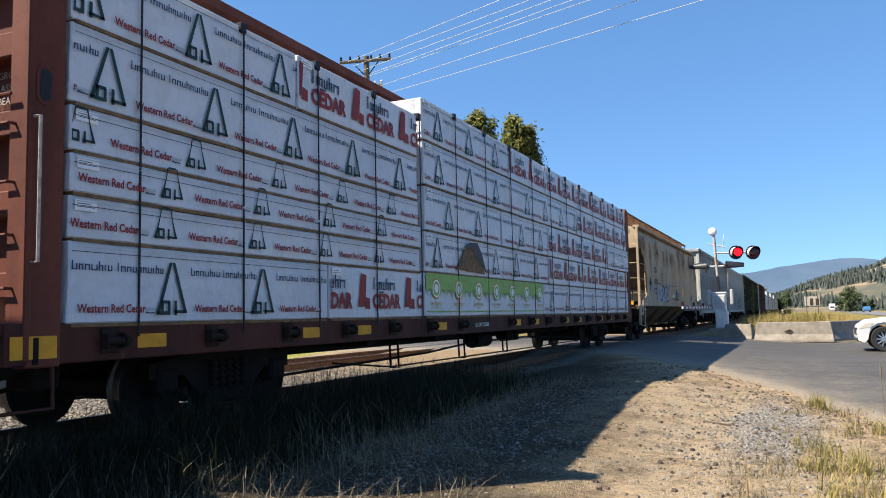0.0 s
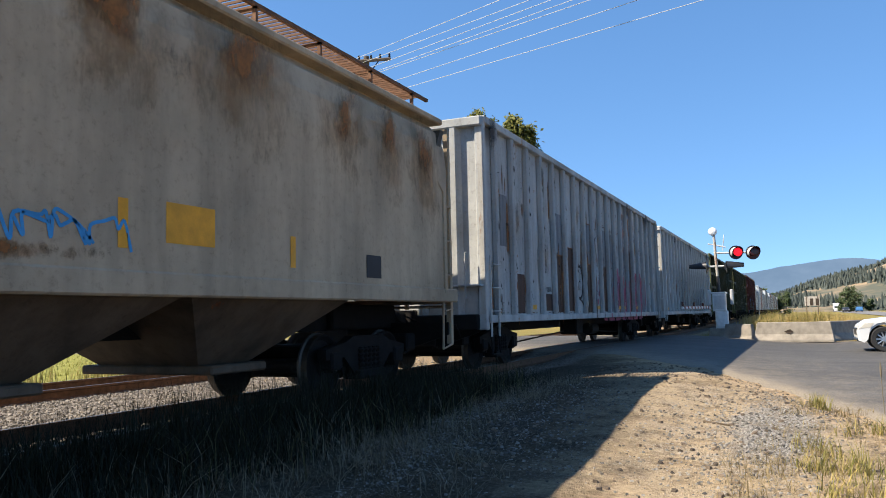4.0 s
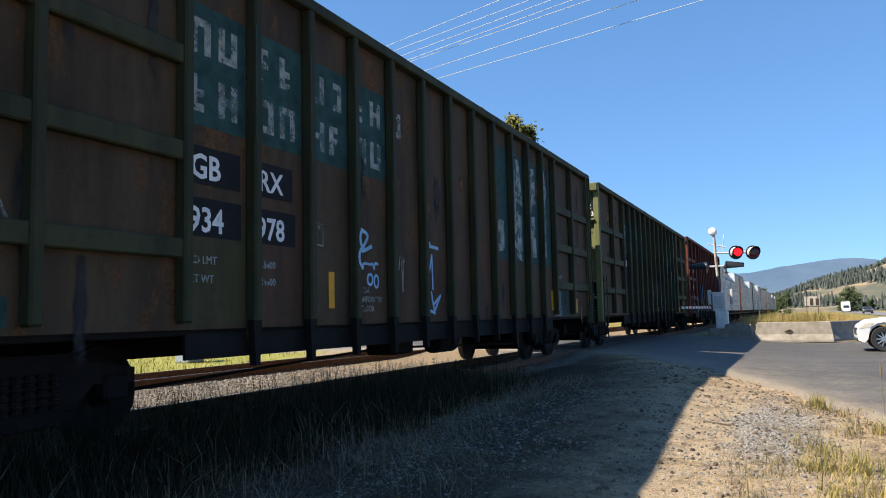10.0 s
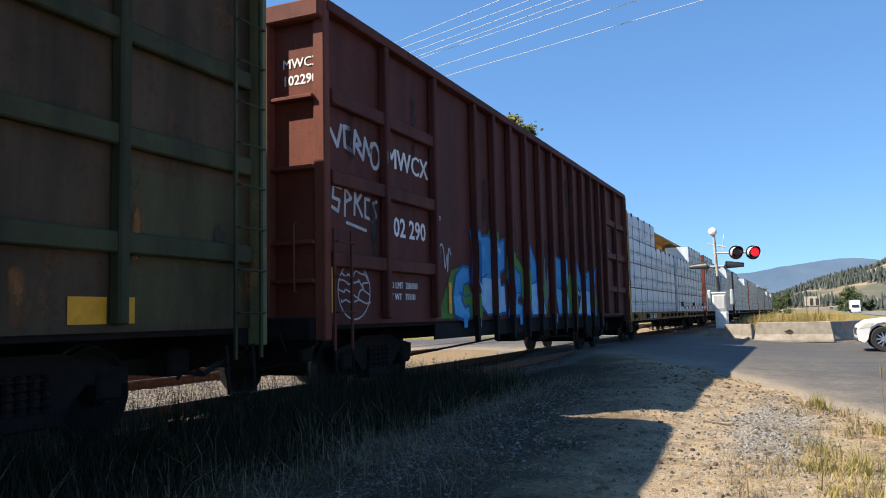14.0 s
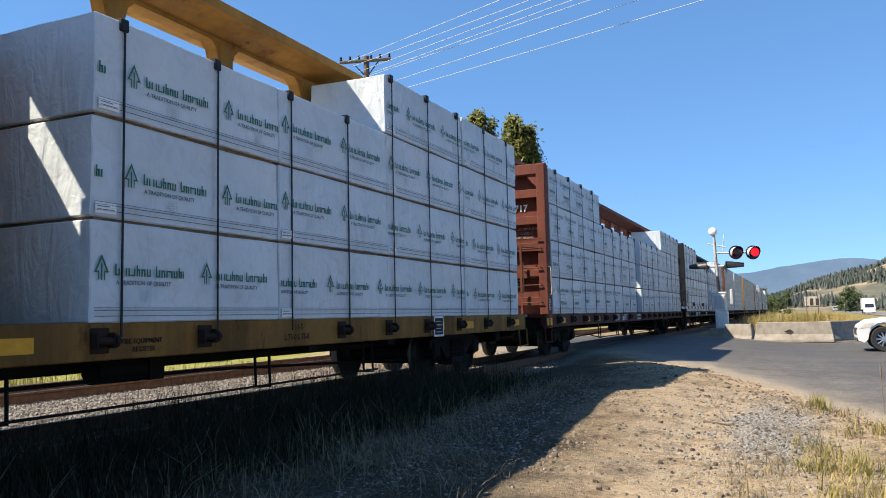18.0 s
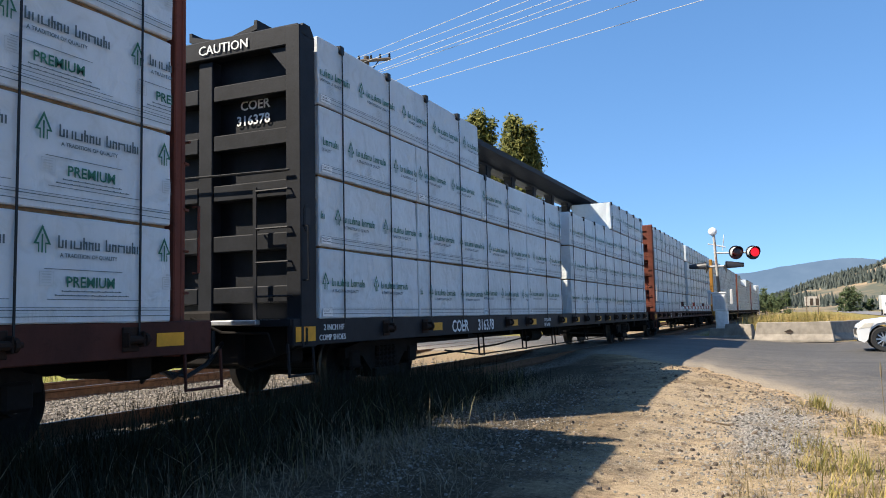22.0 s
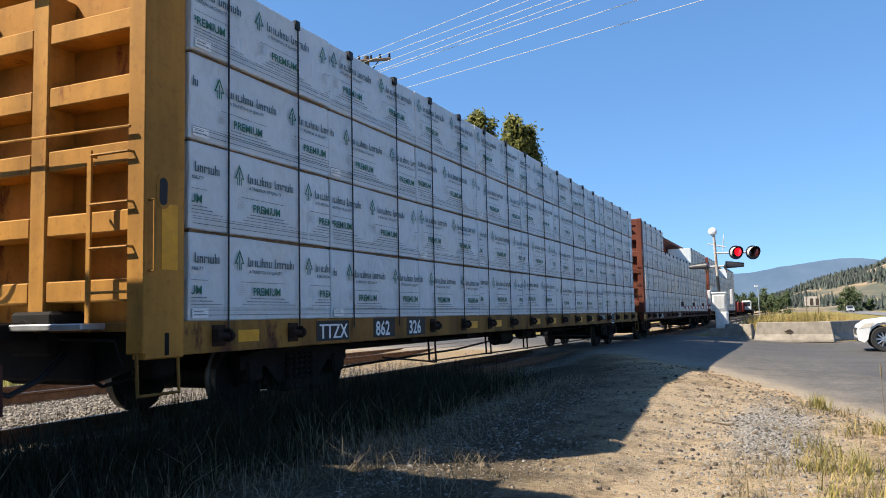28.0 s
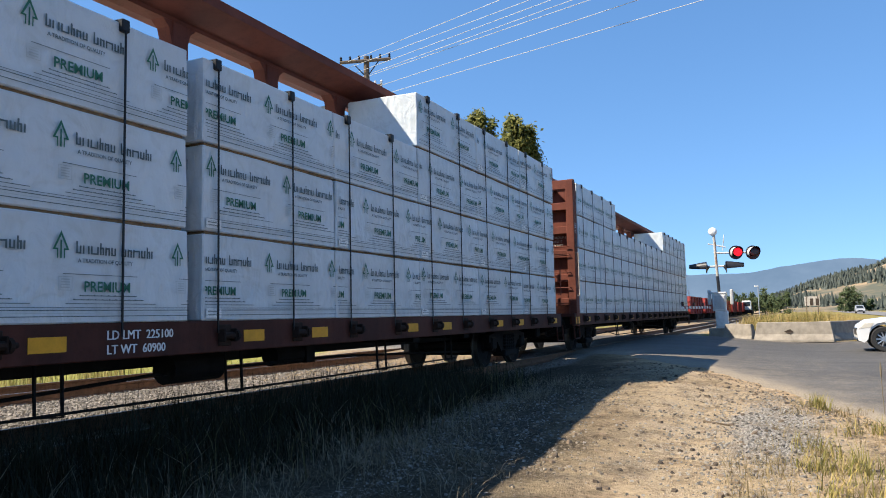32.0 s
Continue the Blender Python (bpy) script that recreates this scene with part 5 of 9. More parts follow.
PINK, MAUVE = spray("spray_pink", (0.34, 0.075, 0.11), .30, .50, 2.6), hue_mat("spray_pale_pink", (0.36, 0.27, 0.31))
SALMON = spray("spray_salmon", (0.44, 0.24, 0.20), .36, .66, 2.0, .8)
CREAM = spray("spray_cream", (0.42, 0.37, 0.28), .36, .66, 2.4, .7)
BLUE1, BLUE2, BLUE3 = hue_mat("spray_blue", (0.02, 0.10, 0.26)), hue_mat("spray_sky_blue", (0.06, 0.27, 0.52)), hue_mat("spray_pale_blue", (0.30, 0.50, 0.68))
GREENY, OLIVE = hue_mat("spray_green", (0.08, 0.20, 0.04)), hue_mat("olive_overpaint", (0.06, 0.07, 0.03))
SILVER, BLACKP, GREYP = hue_mat("spray_silver", (0.42, 0.43, 0.45)), hue_mat("spray_black", (0.012, 0.013, 0.015)), hue_mat("spray_grey", (0.16, 0.165, 0.17))
TEAL, FADED = hue_mat("faded_teal_panel", (0.024, 0.066, 0.06), var=.4), spray("faded_white_mark", (0.30, 0.33, 0.30), .30, .58, 5.0, .9)
BAYBROWN, BAYOLIVE = painted('brown_overpaint', (0.082, 0.046, 0.025), .3, .4), painted('olive_bay_paint', (0.066, 0.058, 0.024), .3, .4)
PALEBLUE = hue_mat("pale_overpaint", (0.17, 0.19, 0.185))
ORANGE_MARK = M["yellow_mark"]


class Paint:
    """Paint that lies on the sheet and over the ribs that it crosses."""

    def __init__(self, y_sheet, ribs=(), half=.07, y_rib=0.0):
        self.g, self.mats, self.layer = Geo(), [], 0
        self.y_sheet = y_sheet
        cuts = []
        for r in ribs:
            cuts.append((r - half, r + half))
        self.spans, x = [], -99
        for a, b in cuts:
            self.spans += [(x, a, y_sheet), (a, b, y_rib)]
            x = b
        self.spans.append((x, 99, y_sheet))

    def slot(self, m):
        if m not in self.mats:
            self.mats.append(m)
        return self.mats.index(m)

    def shape(self, poly, m, lift=1):
        k = self.slot(m)
        x0, x1 = min(p[0] for p in poly), max(p[0] for p in poly)
        for lo, hi, y in self.spans:
            if hi < x0 or lo > x1:
                continue
            q = clip_x(poly, lo, hi)
            if len(q) > 2:
                self.g.add([(px, y - .0025 * lift, pz) for px, pz in q], [tuple(range(len(q)))], k)
        return self

    def rect(self, x0, x1, z0, z1, m, lift=1):
        return self.shape([(x0, z0), (x1, z0), (x1, z1), (x0, z1)], m, lift)

    def curve(self, pts, w, m, lift=1):
        """A rounded sprayed line through the points."""
        out = []
        for i in range(len(pts) - 1):
            p0, p1, p2, p3 = pts[max(0, i - 1)], pts[i], pts[i + 1], pts[min(len(pts) - 1, i + 2)]
            for k in range(5):
                q = k / 5
                out.append(tuple(.5 * (2 * p1[d] + (p2[d] - p0[d]) * q + (2 * p0[d] - 5 * p1[d] + 4 * p2[d] - p3[d]) * q * q + (3 * p1[d] - p0[d] - 3 * p2[d] + p3[d]) * q ** 3) for d in (0, 1)))
        return self.stroke(out + [pts[-1]], w, m, lift)

    def stroke(self, pts, w, m, lift=1):
        for n, ((x0, z0), (x1, z1)) in enumerate(zip(pts, pts[1:])):
            d = math.hypot(x1 - x0, z1 - z0) or 1
            nx, nz = -(z1 - z0) / d * w / 2, (x1 - x0) / d * w / 2
            ex, ez = (x1 - x0) / d * w * .3, (z1 - z0) / d * w * .3
            self.shape([(x0 - ex + nx, z0 - ez + nz), (x0 - ex - nx, z0 - ez - nz), (x1 + ex - nx, z1 + ez - nz), (x1 + ex + nx, z1 + ez + nz)], m, lift + .18 * (n % 4))
        return self

    def blob(self, cx, cz, rx, rz, m, lift=1, power=2.6, wob=.1, seed=0):
        pts = []
        for i in range(20):
            a = i * math.pi / 10
            c, s = math.cos(a), math.sin(a)
            r = (abs(c) ** power + abs(s) ** power) ** (-1 / power) * (1 + wob * math.sin(3 * a + seed) + wob * .6 * math.sin(5 * a + seed * 2))
            pts.append((cx + rx * c * r, cz + rz * s * r))
        return self.shape(pts, m, lift)

    def glyph(self, pts, fill, line, w, lift=1):
        """A closed form with a sprayed outline."""
        self.shape(pts, fill, lift)
        return self.stroke(list(pts) + [pts[0]], w, line, lift + 2)

    def ring(self, cx, cz, rx, rz, w, m, lift=1, a0=0, a1=360):
        n = 14
        return self.stroke([(cx + rx * math.cos(radians(lerp(a0, a1, i / n))), cz + rz * math.sin(radians(lerp(a0, a1, i / n)))) for i in range(n + 1)], w, m, lift)

    def scribble(self, x0, x1, z0, z1, m, w, seed, n=14, lift=1):
        rng = random.Random(seed)
        pts = []
        for i in range(n):
            pts.append((lerp(x0, x1, i / (n - 1)) + rng.uniform(-.5, .5) * (x1 - x0) / n * 2, z0 + (z1 - z0) * (rng.random() if i % 2 else 1 - rng.random() * .5)))
        return self.curve(pts, w, m, lift)

    def done(self, name, parent, label="", whole=False):
        """One part for each patch of paint that stands apart from the next."""
        if whole:
            return tagged(part(name, self.g.mesh(name, self.mats), None, parent), label, kind="stuff")
        boxes = []
        for n, f in enumerate(self.g.f):
            xs, zs = [self.g.v[i][0] for i in f], [self.g.v[i][2] for i in f]
            box, members = [min(xs), max(xs), min(zs), max(zs)], [n]
            rest = []
            for other, names in boxes:
                if other[0] < box[1] + .03 and box[0] < other[1] + .03 and other[2] < box[3] + .03 and box[2] < other[3] + .03:
                    box = [min(box[0], other[0]), max(box[1], other[1]), min(box[2], other[2]), max(box[3], other[3])]
                    members = names + members
                else:
                    rest.append((other, names))
            boxes = rest + [(box, members)]
        for box, members in boxes:
            g = Geo()
            for n in sorted(members):
                f = self.g.f[n]
                g.add([self.g.v[i] for i in f], [tuple(range(len(f)))], self.g.k[n])
            part(name, g.mesh(name, self.mats), None, parent, label)


def stain_material(name, col, seed, most=.85):
    """Rust that bleeds downwards and thins out at its edges."""
    m, t, b, co = nodes_of(name)
    b.inputs["Base Color"].default_value = (*col, 1)
    b.inputs["Roughness"].default_value = 0.9
    n = noise_node(t, co, 3.2, 8, 0.72, (1, 1, .55))
    n2 = noise_node(t, co, 40, 3, 0.7)
    n4 = noise_node(t, co, 9, 5, 0.75)
    c = ramp(t, n4.outputs["Fac"], [(0.34, shade(col, .5)), (0.5, col), (0.7, shade(col, 1.5))])
    t.links.new(c.outputs["Color"], b.inputs["Base Color"])
    sep = t.nodes.new("ShaderNodeSeparateXYZ")
    t.links.new(co.outputs["Generated"], sep.inputs[0])

    def math_node(op, a, c2):
        q = t.nodes.new("ShaderNodeMath")
        q.operation = op
        for sock, v in zip(q.inputs, (a, c2)):
            if isinstance(v, (int, float)):
                sock.default_value = v
            else:
                t.links.new(v, sock)
        return q.outputs[0]
    ex = math_node("POWER", math_node("MULTIPLY", math_node("ABSOLUTE", math_node("SUBTRACT", sep.outputs["X"], .5), 0), 2.0), 2.0)
    ez = math_node("POWER", math_node("MULTIPLY", math_node("ABSOLUTE", math_node("SUBTRACT", sep.outputs["Z"], .58), 0), 1.8), 2.0)
    edge = math_node("SQRT", math_node("ADD", ex, ez), 0)
    f = math_node("SUBTRACT", math_node("SUBTRACT", math_node("MULTIPLY", n.outputs["Fac"], 3.2), 0.75), edge)
    r = ramp(t, f, [(-0.0, (0, 0, 0)), (0.6, (most,) * 3)])
    tr = t.nodes.new("ShaderNodeBsdfTransparent")
    mx = t.nodes.new("ShaderNodeMixShader")
    t.links.new(r.outputs["Color"], mx.inputs[0])
    t.links.new(tr.outputs[0], mx.inputs[1])
    t.links.new(b.outputs[0], mx.inputs[2])
    t.links.new(mx.outputs[0], t.nodes["Material Output"].inputs["Surface"])
    return m


M["stain"] = stain_material("rust_bleed", (0.23, 0.092, 0.024), 1)
M["halo"] = stain_material("orange_rust_bloom", (0.30, 0.155, 0.055), 3, .42)
M["soot"] = stain_material("dark_grime", (0.03, 0.026, 0.024), 2)


def stain(parent, x0, x1, z0, z1, y, m="stain"):
    g = Geo().add([(x0, y, z0), (x1, y, z0), (x1, y, z1), (x0, y, z1)], [(0, 1, 2, 3)])
    part("grime" if m == "soot" else "rust_stain", g, M[m], parent)


BM = M["black_mark"]
# hopper: rust, numbers, tags
yh = -1.553
for x0, x1, z0, z1 in ((2.1, 2.95, 2.95, 3.85), (3.45, 4.0, 2.8, 3.5), (4.9, 5.9, 2.95, 3.75), (7.0, 7.6, 2.8, 3.5), (8.0, 8.5, 2.7, 3.6), (9.0, 10.3, 2.95, 3.5), (11.6, 12.6, 3.0, 3.85),
                        (13.2, 14.5, 2.95, 3.85), (15.4, 16.2, 2.9, 3.8), (16.6, 17.3, 2.8, 3.8), (17.7, 18.5, 2.6, 3.8), (9.0, 13.0, 1.3, 1.5), (5.5, 7, 1.3, 1.45)):
    w, h, yy = x1 - x0, z1 - z0, yh if z1 < 3.3 else yh - .02
    stain(hop, x0 - .5 * w, x1 + .3 * w, z0 - .5 * h, min(3.95, z1 + .1 * h), yy + .004, "halo")
    stain(hop, x0, x1 - .25 * w, z0 + .2 * h, z1, yy)
lettering("TILX", .36, BM, hop, 4.45, yh - .026, 2.42)
lettering("516923", .34, BM, hop, 4.4, yh - .004, 1.96)
lettering("LD LMT 223100", .12, BM, hop, 4.35, yh - .004, 1.74)
lettering("LT  WT  62900", .12, BM, hop, 4.3, yh - .004, 1.58)
lettering("DO NOT HAMMER ON SIDES OF CAR", .09, M["ink_red"], hop, 9.0, yh - .004, 1.98)
p = Paint(yh)
p.rect(2.98, 3.12, 1.46, 2.5, ORANGE_MARK).shape([(3.35, 1.98), (3.62, 2.25), (3.9, 1.98), (3.62, 1.66)], BLACKP)
p.rect(8.75, 8.86, 1.5, 1.92, ORANGE_MARK).rect(12.05, 12.16, 1.5, 1.92, ORANGE_MARK).rect(12.6, 13.25, 1.58, 1.95, ORANGE_MARK).rect(14.5, 14.6, 1.45, 1.8, ORANGE_MARK)
p.rect(16.2, 16.6, 1.4, 1.7, BM).rect(9.6, 9.9, 1.5, 1.62, M["label"])
p.scribble(3.3, 4.55, 1.60, 1.92, BLUE3, .035, 3, 16).scribble(11.0, 12.2, 1.45, 1.75, BLUE2, .03, 4, 16).scribble(7.6, 8.5, 1.7, 2.3, BLUE3, .02, 5, 14).scribble(4.9, 5.6, 1.33, 1.45, BLACKP, .03, 6, 10)
BUBBLES = ((5.55, 1.62, .40, .42), (6.12, 1.62, .36, .40), (6.72, 1.56, .34, .36), (7.32, 1.54, .36, .36), (7.72, 1.62, .26, .32), (8.05, 1.55, .24, .33))
for n, (cx, cz, rx, rz) in enumerate(BUBBLES):
    p.blob(cx, cz, rx, rz, SILVER, 2 + .6 * n, 2.3, .05, n).ring(cx, cz, rx, rz, .045, BLACKP, 2.3 + .6 * n)
    if n % 2:
        p.ring(cx - .02, cz + .02, rx * .38, rz * .34, .035, BLACKP, 6.5, -30, 270).shape([(cx - .12, cz - rz * .8), (cx - .02, cz - rz * .45), (cx + .1, cz - rz * .55), (cx + .05, cz - rz * .95)], BLACKP, 6.5)
    else:
        p.stroke([(cx - rx * .5, cz + rz * .6), (cx - rx * .1, cz - rz * .2), (cx + rx * .1, cz + rz * .5)], .035, BLACKP, 6.5).stroke([(cx + rx * .3, cz + .02), (cx + rx * .28, cz - .08)], .05, BLACKP, 6.5)
p.shape([(6.5, 1.93), (7.02, 1.96), (6.9, 1.6), (6.7, 1.5)], SILVER, 3).stroke([(6.5, 1.93), (7.02, 1.96), (6.9, 1.6)], .04, BLACKP, 7)
lettering("PLATE", .085, BM, hop, 6.50, yh - .004, 2.38)
lettering("C", .14, BM, hop, 6.57, yh - .004, 2.22)
p.stroke([(6.45, 2.46), (6.76, 2.46), (6.76, 2.18), (6.45, 2.18), (6.45, 2.46)], .015, BLACKP, 2)
p.scribble(7.9, 8.95, 1.75, 2.12, BLUE1, .028, 11, 16).scribble(11.1, 11.8, 1.5, 1.72, BLUE2, .03, 12, 14).blob(10.78, 1.66, .12, .2, BLACKP, 2, 2.0, .12, 3)
p.done("graffiti", hop, "white bubble graffiti with black outlines")
jk = part("jack_plate", Geo().box(1.05, 1.75, yh - .03, yh, .78, 1.12, bev=.01), M["car_tan"], hop)
# raised black disc paints the dark of a hole
part("jack_hole", Geo().tube((1.5, yh - .045, .93), (1.5, yh - .03, .93), .06, 12), M["black_mark"], jk)



def wear(root, ysx, ribs, seed):
    """Scratches, rust lines and black flecks all over an old white side."""
    rr = random.Random(seed)
    p = Paint(ysx - .002, ribs, .07, -1.652)
    for _ in range(70):
        x, z = rr.uniform(.2, 18.6), rr.uniform(.95, 4.2)
        a, ln = rr.gauss(-.3, .5), rr.uniform(.08, .4)
        pts = [(x + math.cos(a) * ln * q, z + math.sin(a) * ln * q + rr.uniform(-.03, .03)) for q in (0, .35, .7, 1)]
        p.curve(pts, rr.uniform(.004, .012), rr.choice((M["rust_patch"], M["rust_patch"], M["patch_brown"], BLACKP)), 8)
    for _ in range(220):
        x, z = (rr.choice(ribs) + rr.uniform(-.06, .06) if rr.random() < .6 else rr.uniform(.1, 18.8)), rr.uniform(.7, 4.3)
        w, h = rr.uniform(.008, .03), rr.uniform(.012, .07)
        p.shape([(x - w, z), (x + w * rr.uniform(-.5, .5), z - h), (x + w, z + rr.uniform(-.3, .3) * h), (x + w * rr.uniform(-.5, .5), z + h)], rr.choice((BLACKP, BLACKP, M["patch_brown"], M["rust_patch"])), 9)
    # the line of rivets and rust over the sill
    for x in [.3 + .31 * i for i in range(60)]:
        if rr.random() < .8:
            p.rect(x, x + rr.uniform(.05, .16), .905 + rr.uniform(-.008, .008), .922, rr.choice((M["patch_brown"], BLACKP)), 8)
    p.done("paint_wear", root, "rust scratches and black paint flecks", True)


# patched white gondola
p = Paint(ys3 - .001, W_RIBS, .07, -1.652)
BR, GR = M["patch_brown"], M["patch_grey"]
for x0, x1, z0, z1, m in ((3.61, 4.40, .95, 1.33, BR), (4.58, 5.34, 2.26, 3.25, GR), (4.58, 5.34, .92, 2.26, BR), (5.52, 6.30, .94, 2.5, BR), (7.44, 8.22, 2.19, 3.29, GR), (7.44, 8.22, .9, 2.19, BR),
                        (9.36, 10.14, 2.2, 3.29, GR), (9.36, 10.14, .92, 2.2, BR), (10.32, 11.1, 2.15, 3.25, GR), (10.32, 11.1, .92, 2.15, GR), (12.26, 13.02, 1.55, 2.85, GR), (12.26, 13.02, 2.85, 4.1, SALMON),
                        (13.22, 13.98, .91, 2.9, BR), (13.22, 13.98, 2.9, 4.25, SALMON), (16.0, 16.65, .87, 2.14, BR), (1.7, 2.4, .9, 1.7, BR), (.75, 1.4, 2.2, 3.2, GR)):
    p.rect(x0, x1, z0, z1, m, 1)
for x0, x1, z0, z1 in ((11.05, 11.92, .9, 2.22), (9.75, 12.1, .64, .86), (12.17, 12.86, .66, 1.7), (13.98, 15.92, .8, 2.2), (11.92, 12.17, .66, 2.0), (12.86, 13.15, .66, 1.9), (13.0, 15.9, .64, .84)):
    p.blob((x0 + x1) / 2, (z0 + z1) / 2, (x1 - x0) * .53, (z1 - z0) * .52, PINK, 2, 5, .03, x0)
for cx, cz, rx, rz, a0, a1 in ((11.45, 1.62, .38, .5, -60, 200), (11.5, 1.0, .3, .35, 20, 160), (12.5, 1.15, .3, .42, -90, 180), (12.6, .9, .2, .3, 0, 180), (14.35, 1.5, .3, .62, -80, 220), (14.35, 1.5, .2, .45, -60, 200),
                               (15.3, 1.55, .45, .55, -100, 170), (15.3, 1.0, .4, .3, 0, 180), (11.3, 1.5, .18, .3, 60, 300)):
    p.ring(cx, cz, rx, rz, .035, MAUVE, 5, a0, a1)
p.rect(13.14, 13.80, .9, 2.92, BR, 6)
# welded and rusted rims of the patches
for x0, x1, z0, z1 in ((9.25, 10.04, .93, 2.2), (9.25, 10.04, 2.2, 3.38), (10.22, 11.0, 2.21, 3.34), (10.22, 11.0, .92, 2.21), (12.17, 12.86, 1.7, 2.87), (13.14, 13.80, .9, 2.92), (4.58, 5.34, .92, 2.26), (5.52, 6.30, .94, 2.5), (7.44, 8.22, 2.19, 3.29), (7.44, 8.22, .9, 2.19)):
    p.stroke([(x0, z0), (x0, z1), (x1, z1), (x1, z0)], .022, M["rust_patch"] if x0 < 9 else M["patch_brown"], 7)
p.shape([(13.16, 3.35), (13.3, 4.0), (13.78, 4.0), (13.8, 3.5), (13.5, 3.3)], M["rust_patch"], 6).blob(12.35, 3.5, .08, .18, M["patch_brown"], 6).blob(12.62, 3.55, .06, .14, M["patch_brown"], 6)
p.stroke([(4.55, .7), (4.8, .9), (4.75, 2.0)], .06, BLACKP, 4).stroke([(8.35, .62), (8.3, 1.2), (8.45, 2.1), (8.3, 2.9)], .07, BLACKP, 4)
p.stroke([(8.55, 1.75), (9.1, 1.35)], .03, PINK, 4).stroke([(8.55, 1.35), (9.1, 1.75)], .03, PINK, 4).blob(8.95, 1.2, .07, .08, PINK, 4).blob(9.1, 1.45, .06, .08, PINK, 4)
for x in (8.6, 11.75, 14.4, 2.6):
    p.rect(x, x + .55, .98, 1.08, ORANGE_MARK, 6)
# a black sprayed round form on two strokes
p.ring(6.92, 1.68, .36, .42, .07, BLACKP, 4).stroke([(6.75, 1.5), (6.8, 1.85), (6.78, 1.65), (6.98, 1.72), (6.95, 1.52), (7.0, 1.9)], .035, BLACKP, 4)
p.curve([(6.62, 1.2), (6.75, .9), (6.7, .64)], .05, BLACKP, 4).curve([(6.72, 1.28), (7.2, 1.15), (7.28, .9), (6.9, .64)], .05, BLACKP, 4).curve([(3.62, .72), (3.9, .6), (4.5, .64), (4.62, .9)], .05, BLACKP, 4).curve([(4.7, 2.05), (4.85, 1.8), (4.72, 1.4), (4.86, 1.2), (4.7, .95)], .06, BLACKP, 4)
for i in range(22):
    q = random.Random(900 + i)
    p.blob(q.uniform(8.42, 9.2), q.uniform(1.1, 2.4), q.uniform(.012, .03), q.uniform(.015, .035), q.choice((PINK, BLACKP)), 3)
p.done("painted_patch", g3, "brown and grey patched panels with pink graffiti")
wear(g3, ys3, W_RIBS, 5)
lettering("PLATE", .08, BM, g3, 3.78, ys3 - .008, 1.98)
lettering("C", .14, BM, g3, 3.88, ys3 - .008, 1.80)
lettering("NEW 03/76", .15, BM, g3, 3.58, ys3 - .008, 1.38)
lettering("CU.FT. 6600", .12, BM, g3, 16.9, ys3 - .008, 1.4)
for i in range(26):
    rr = random.Random(150 + i)
    x, z = rr.choice(W_RIBS) + rr.uniform(.05, .3), rr.uniform(1.2, 4.3)
    stain(g3, x, x + rr.uniform(.3, .6), z - rr.uniform(.5, 1.4), z, ys3 - .004, "halo")
for i in range(40):
    rr = random.Random(100 + i)
    x = W_RIBS[rr.randrange(len(W_RIBS))] + rr.uniform(.05, .75)
    z = rr.uniform(1.6, 4.3)
    stain(g3, x, x + rr.uniform(.05, .22), z - rr.uniform(.3, 1.1), z, ys3 - .006)
for x0, x1, z0, z1 in ((8.9, 9.08, 2.9, 3.6), (8.92, 9.08, 2.1, 2.6), (10.45, 10.65, 2.5, 3.9), (15.05, 15.35, 3.1, 3.9), (6.5, 6.7, 3.1, 3.9), (2.55, 2.8, 2.7, 3.9)):
    stain(g3, x0, x1, z0, z1, ys3 - .009)
rr = random.Random(31)
for x in W_RIBS:
    # runs beside the ribs, scuffs on them
    for side in (-1, 1):
        if rr.random() < .7:
            z, w = rr.uniform(1.6, 4.2), rr.uniform(.10, .2)
            a = x + side * .07 + (0 if side > 0 else -w)
            stain(g3, a, a + w, z - rr.uniform(.6, 1.8), z, ys3 - .008, rr.choice(("stain", "halo")))
    for _ in range(3):
        z = rr.uniform(.8, 4.2)
        stain(g3, x - .05, x + .05, z - rr.uniform(.08, .3), z, -1.664, rr.choice(("soot", "soot", "stain")))
for x in (.1, 12.9, 16.5):
    stain(g3, x, x + .5, 3.9, 4.5, -1.668, "soot")

# white gondola with the two large pieces
R4 = [.78 + i * .965 for i in range(19)]
p = Paint(ys4 - .001, R4, .07, -1.652)
T_FORM = ((4.57, 2.30), (4.82, 2.35), (5.08, 2.27), (5.42, 2.37), (5.70, 2.34), (5.60, 1.74), (5.44, 1.72), (5.42, 1.03), (4.52, 1.02), (4.55, 1.62))
O_FORM = ((5.68, 2.08), (5.83, 2.36), (6.0, 2.43), (6.25, 2.33), (6.43, 2.10), (6.45, 1.7), (6.38, 1.14), (6.22, .80), (5.66, .76), (5.62, 1.5))
K_FORM = ((6.54, 2.39), (6.87, 2.33), (6.80, 2.05), (7.1, 2.29), (7.28, 2.16), (6.95, 1.87), (7.34, 1.88), (7.12, 1.62), (6.93, .74), (6.55, .74), (6.68, 1.32), (6.52, 1.83))
Y_FORM = ((7.45, 2.30), (7.72, 2.33), (7.74, 1.98), (7.98, 2.31), (8.23, 2.34), (8.05, 1.78), (7.86, 1.46), (7.92, 1.42), (8.25, 1.52), (8.27, .84), (7.4, .79), (7.55, 1.6), (7.40, 2.02))
O_SMALL = ((8.45, 2.30), (8.85, 2.28), (9.05, 2.05), (9.03, 1.3), (8.85, .9), (8.45, .88), (8.37, 1.5))
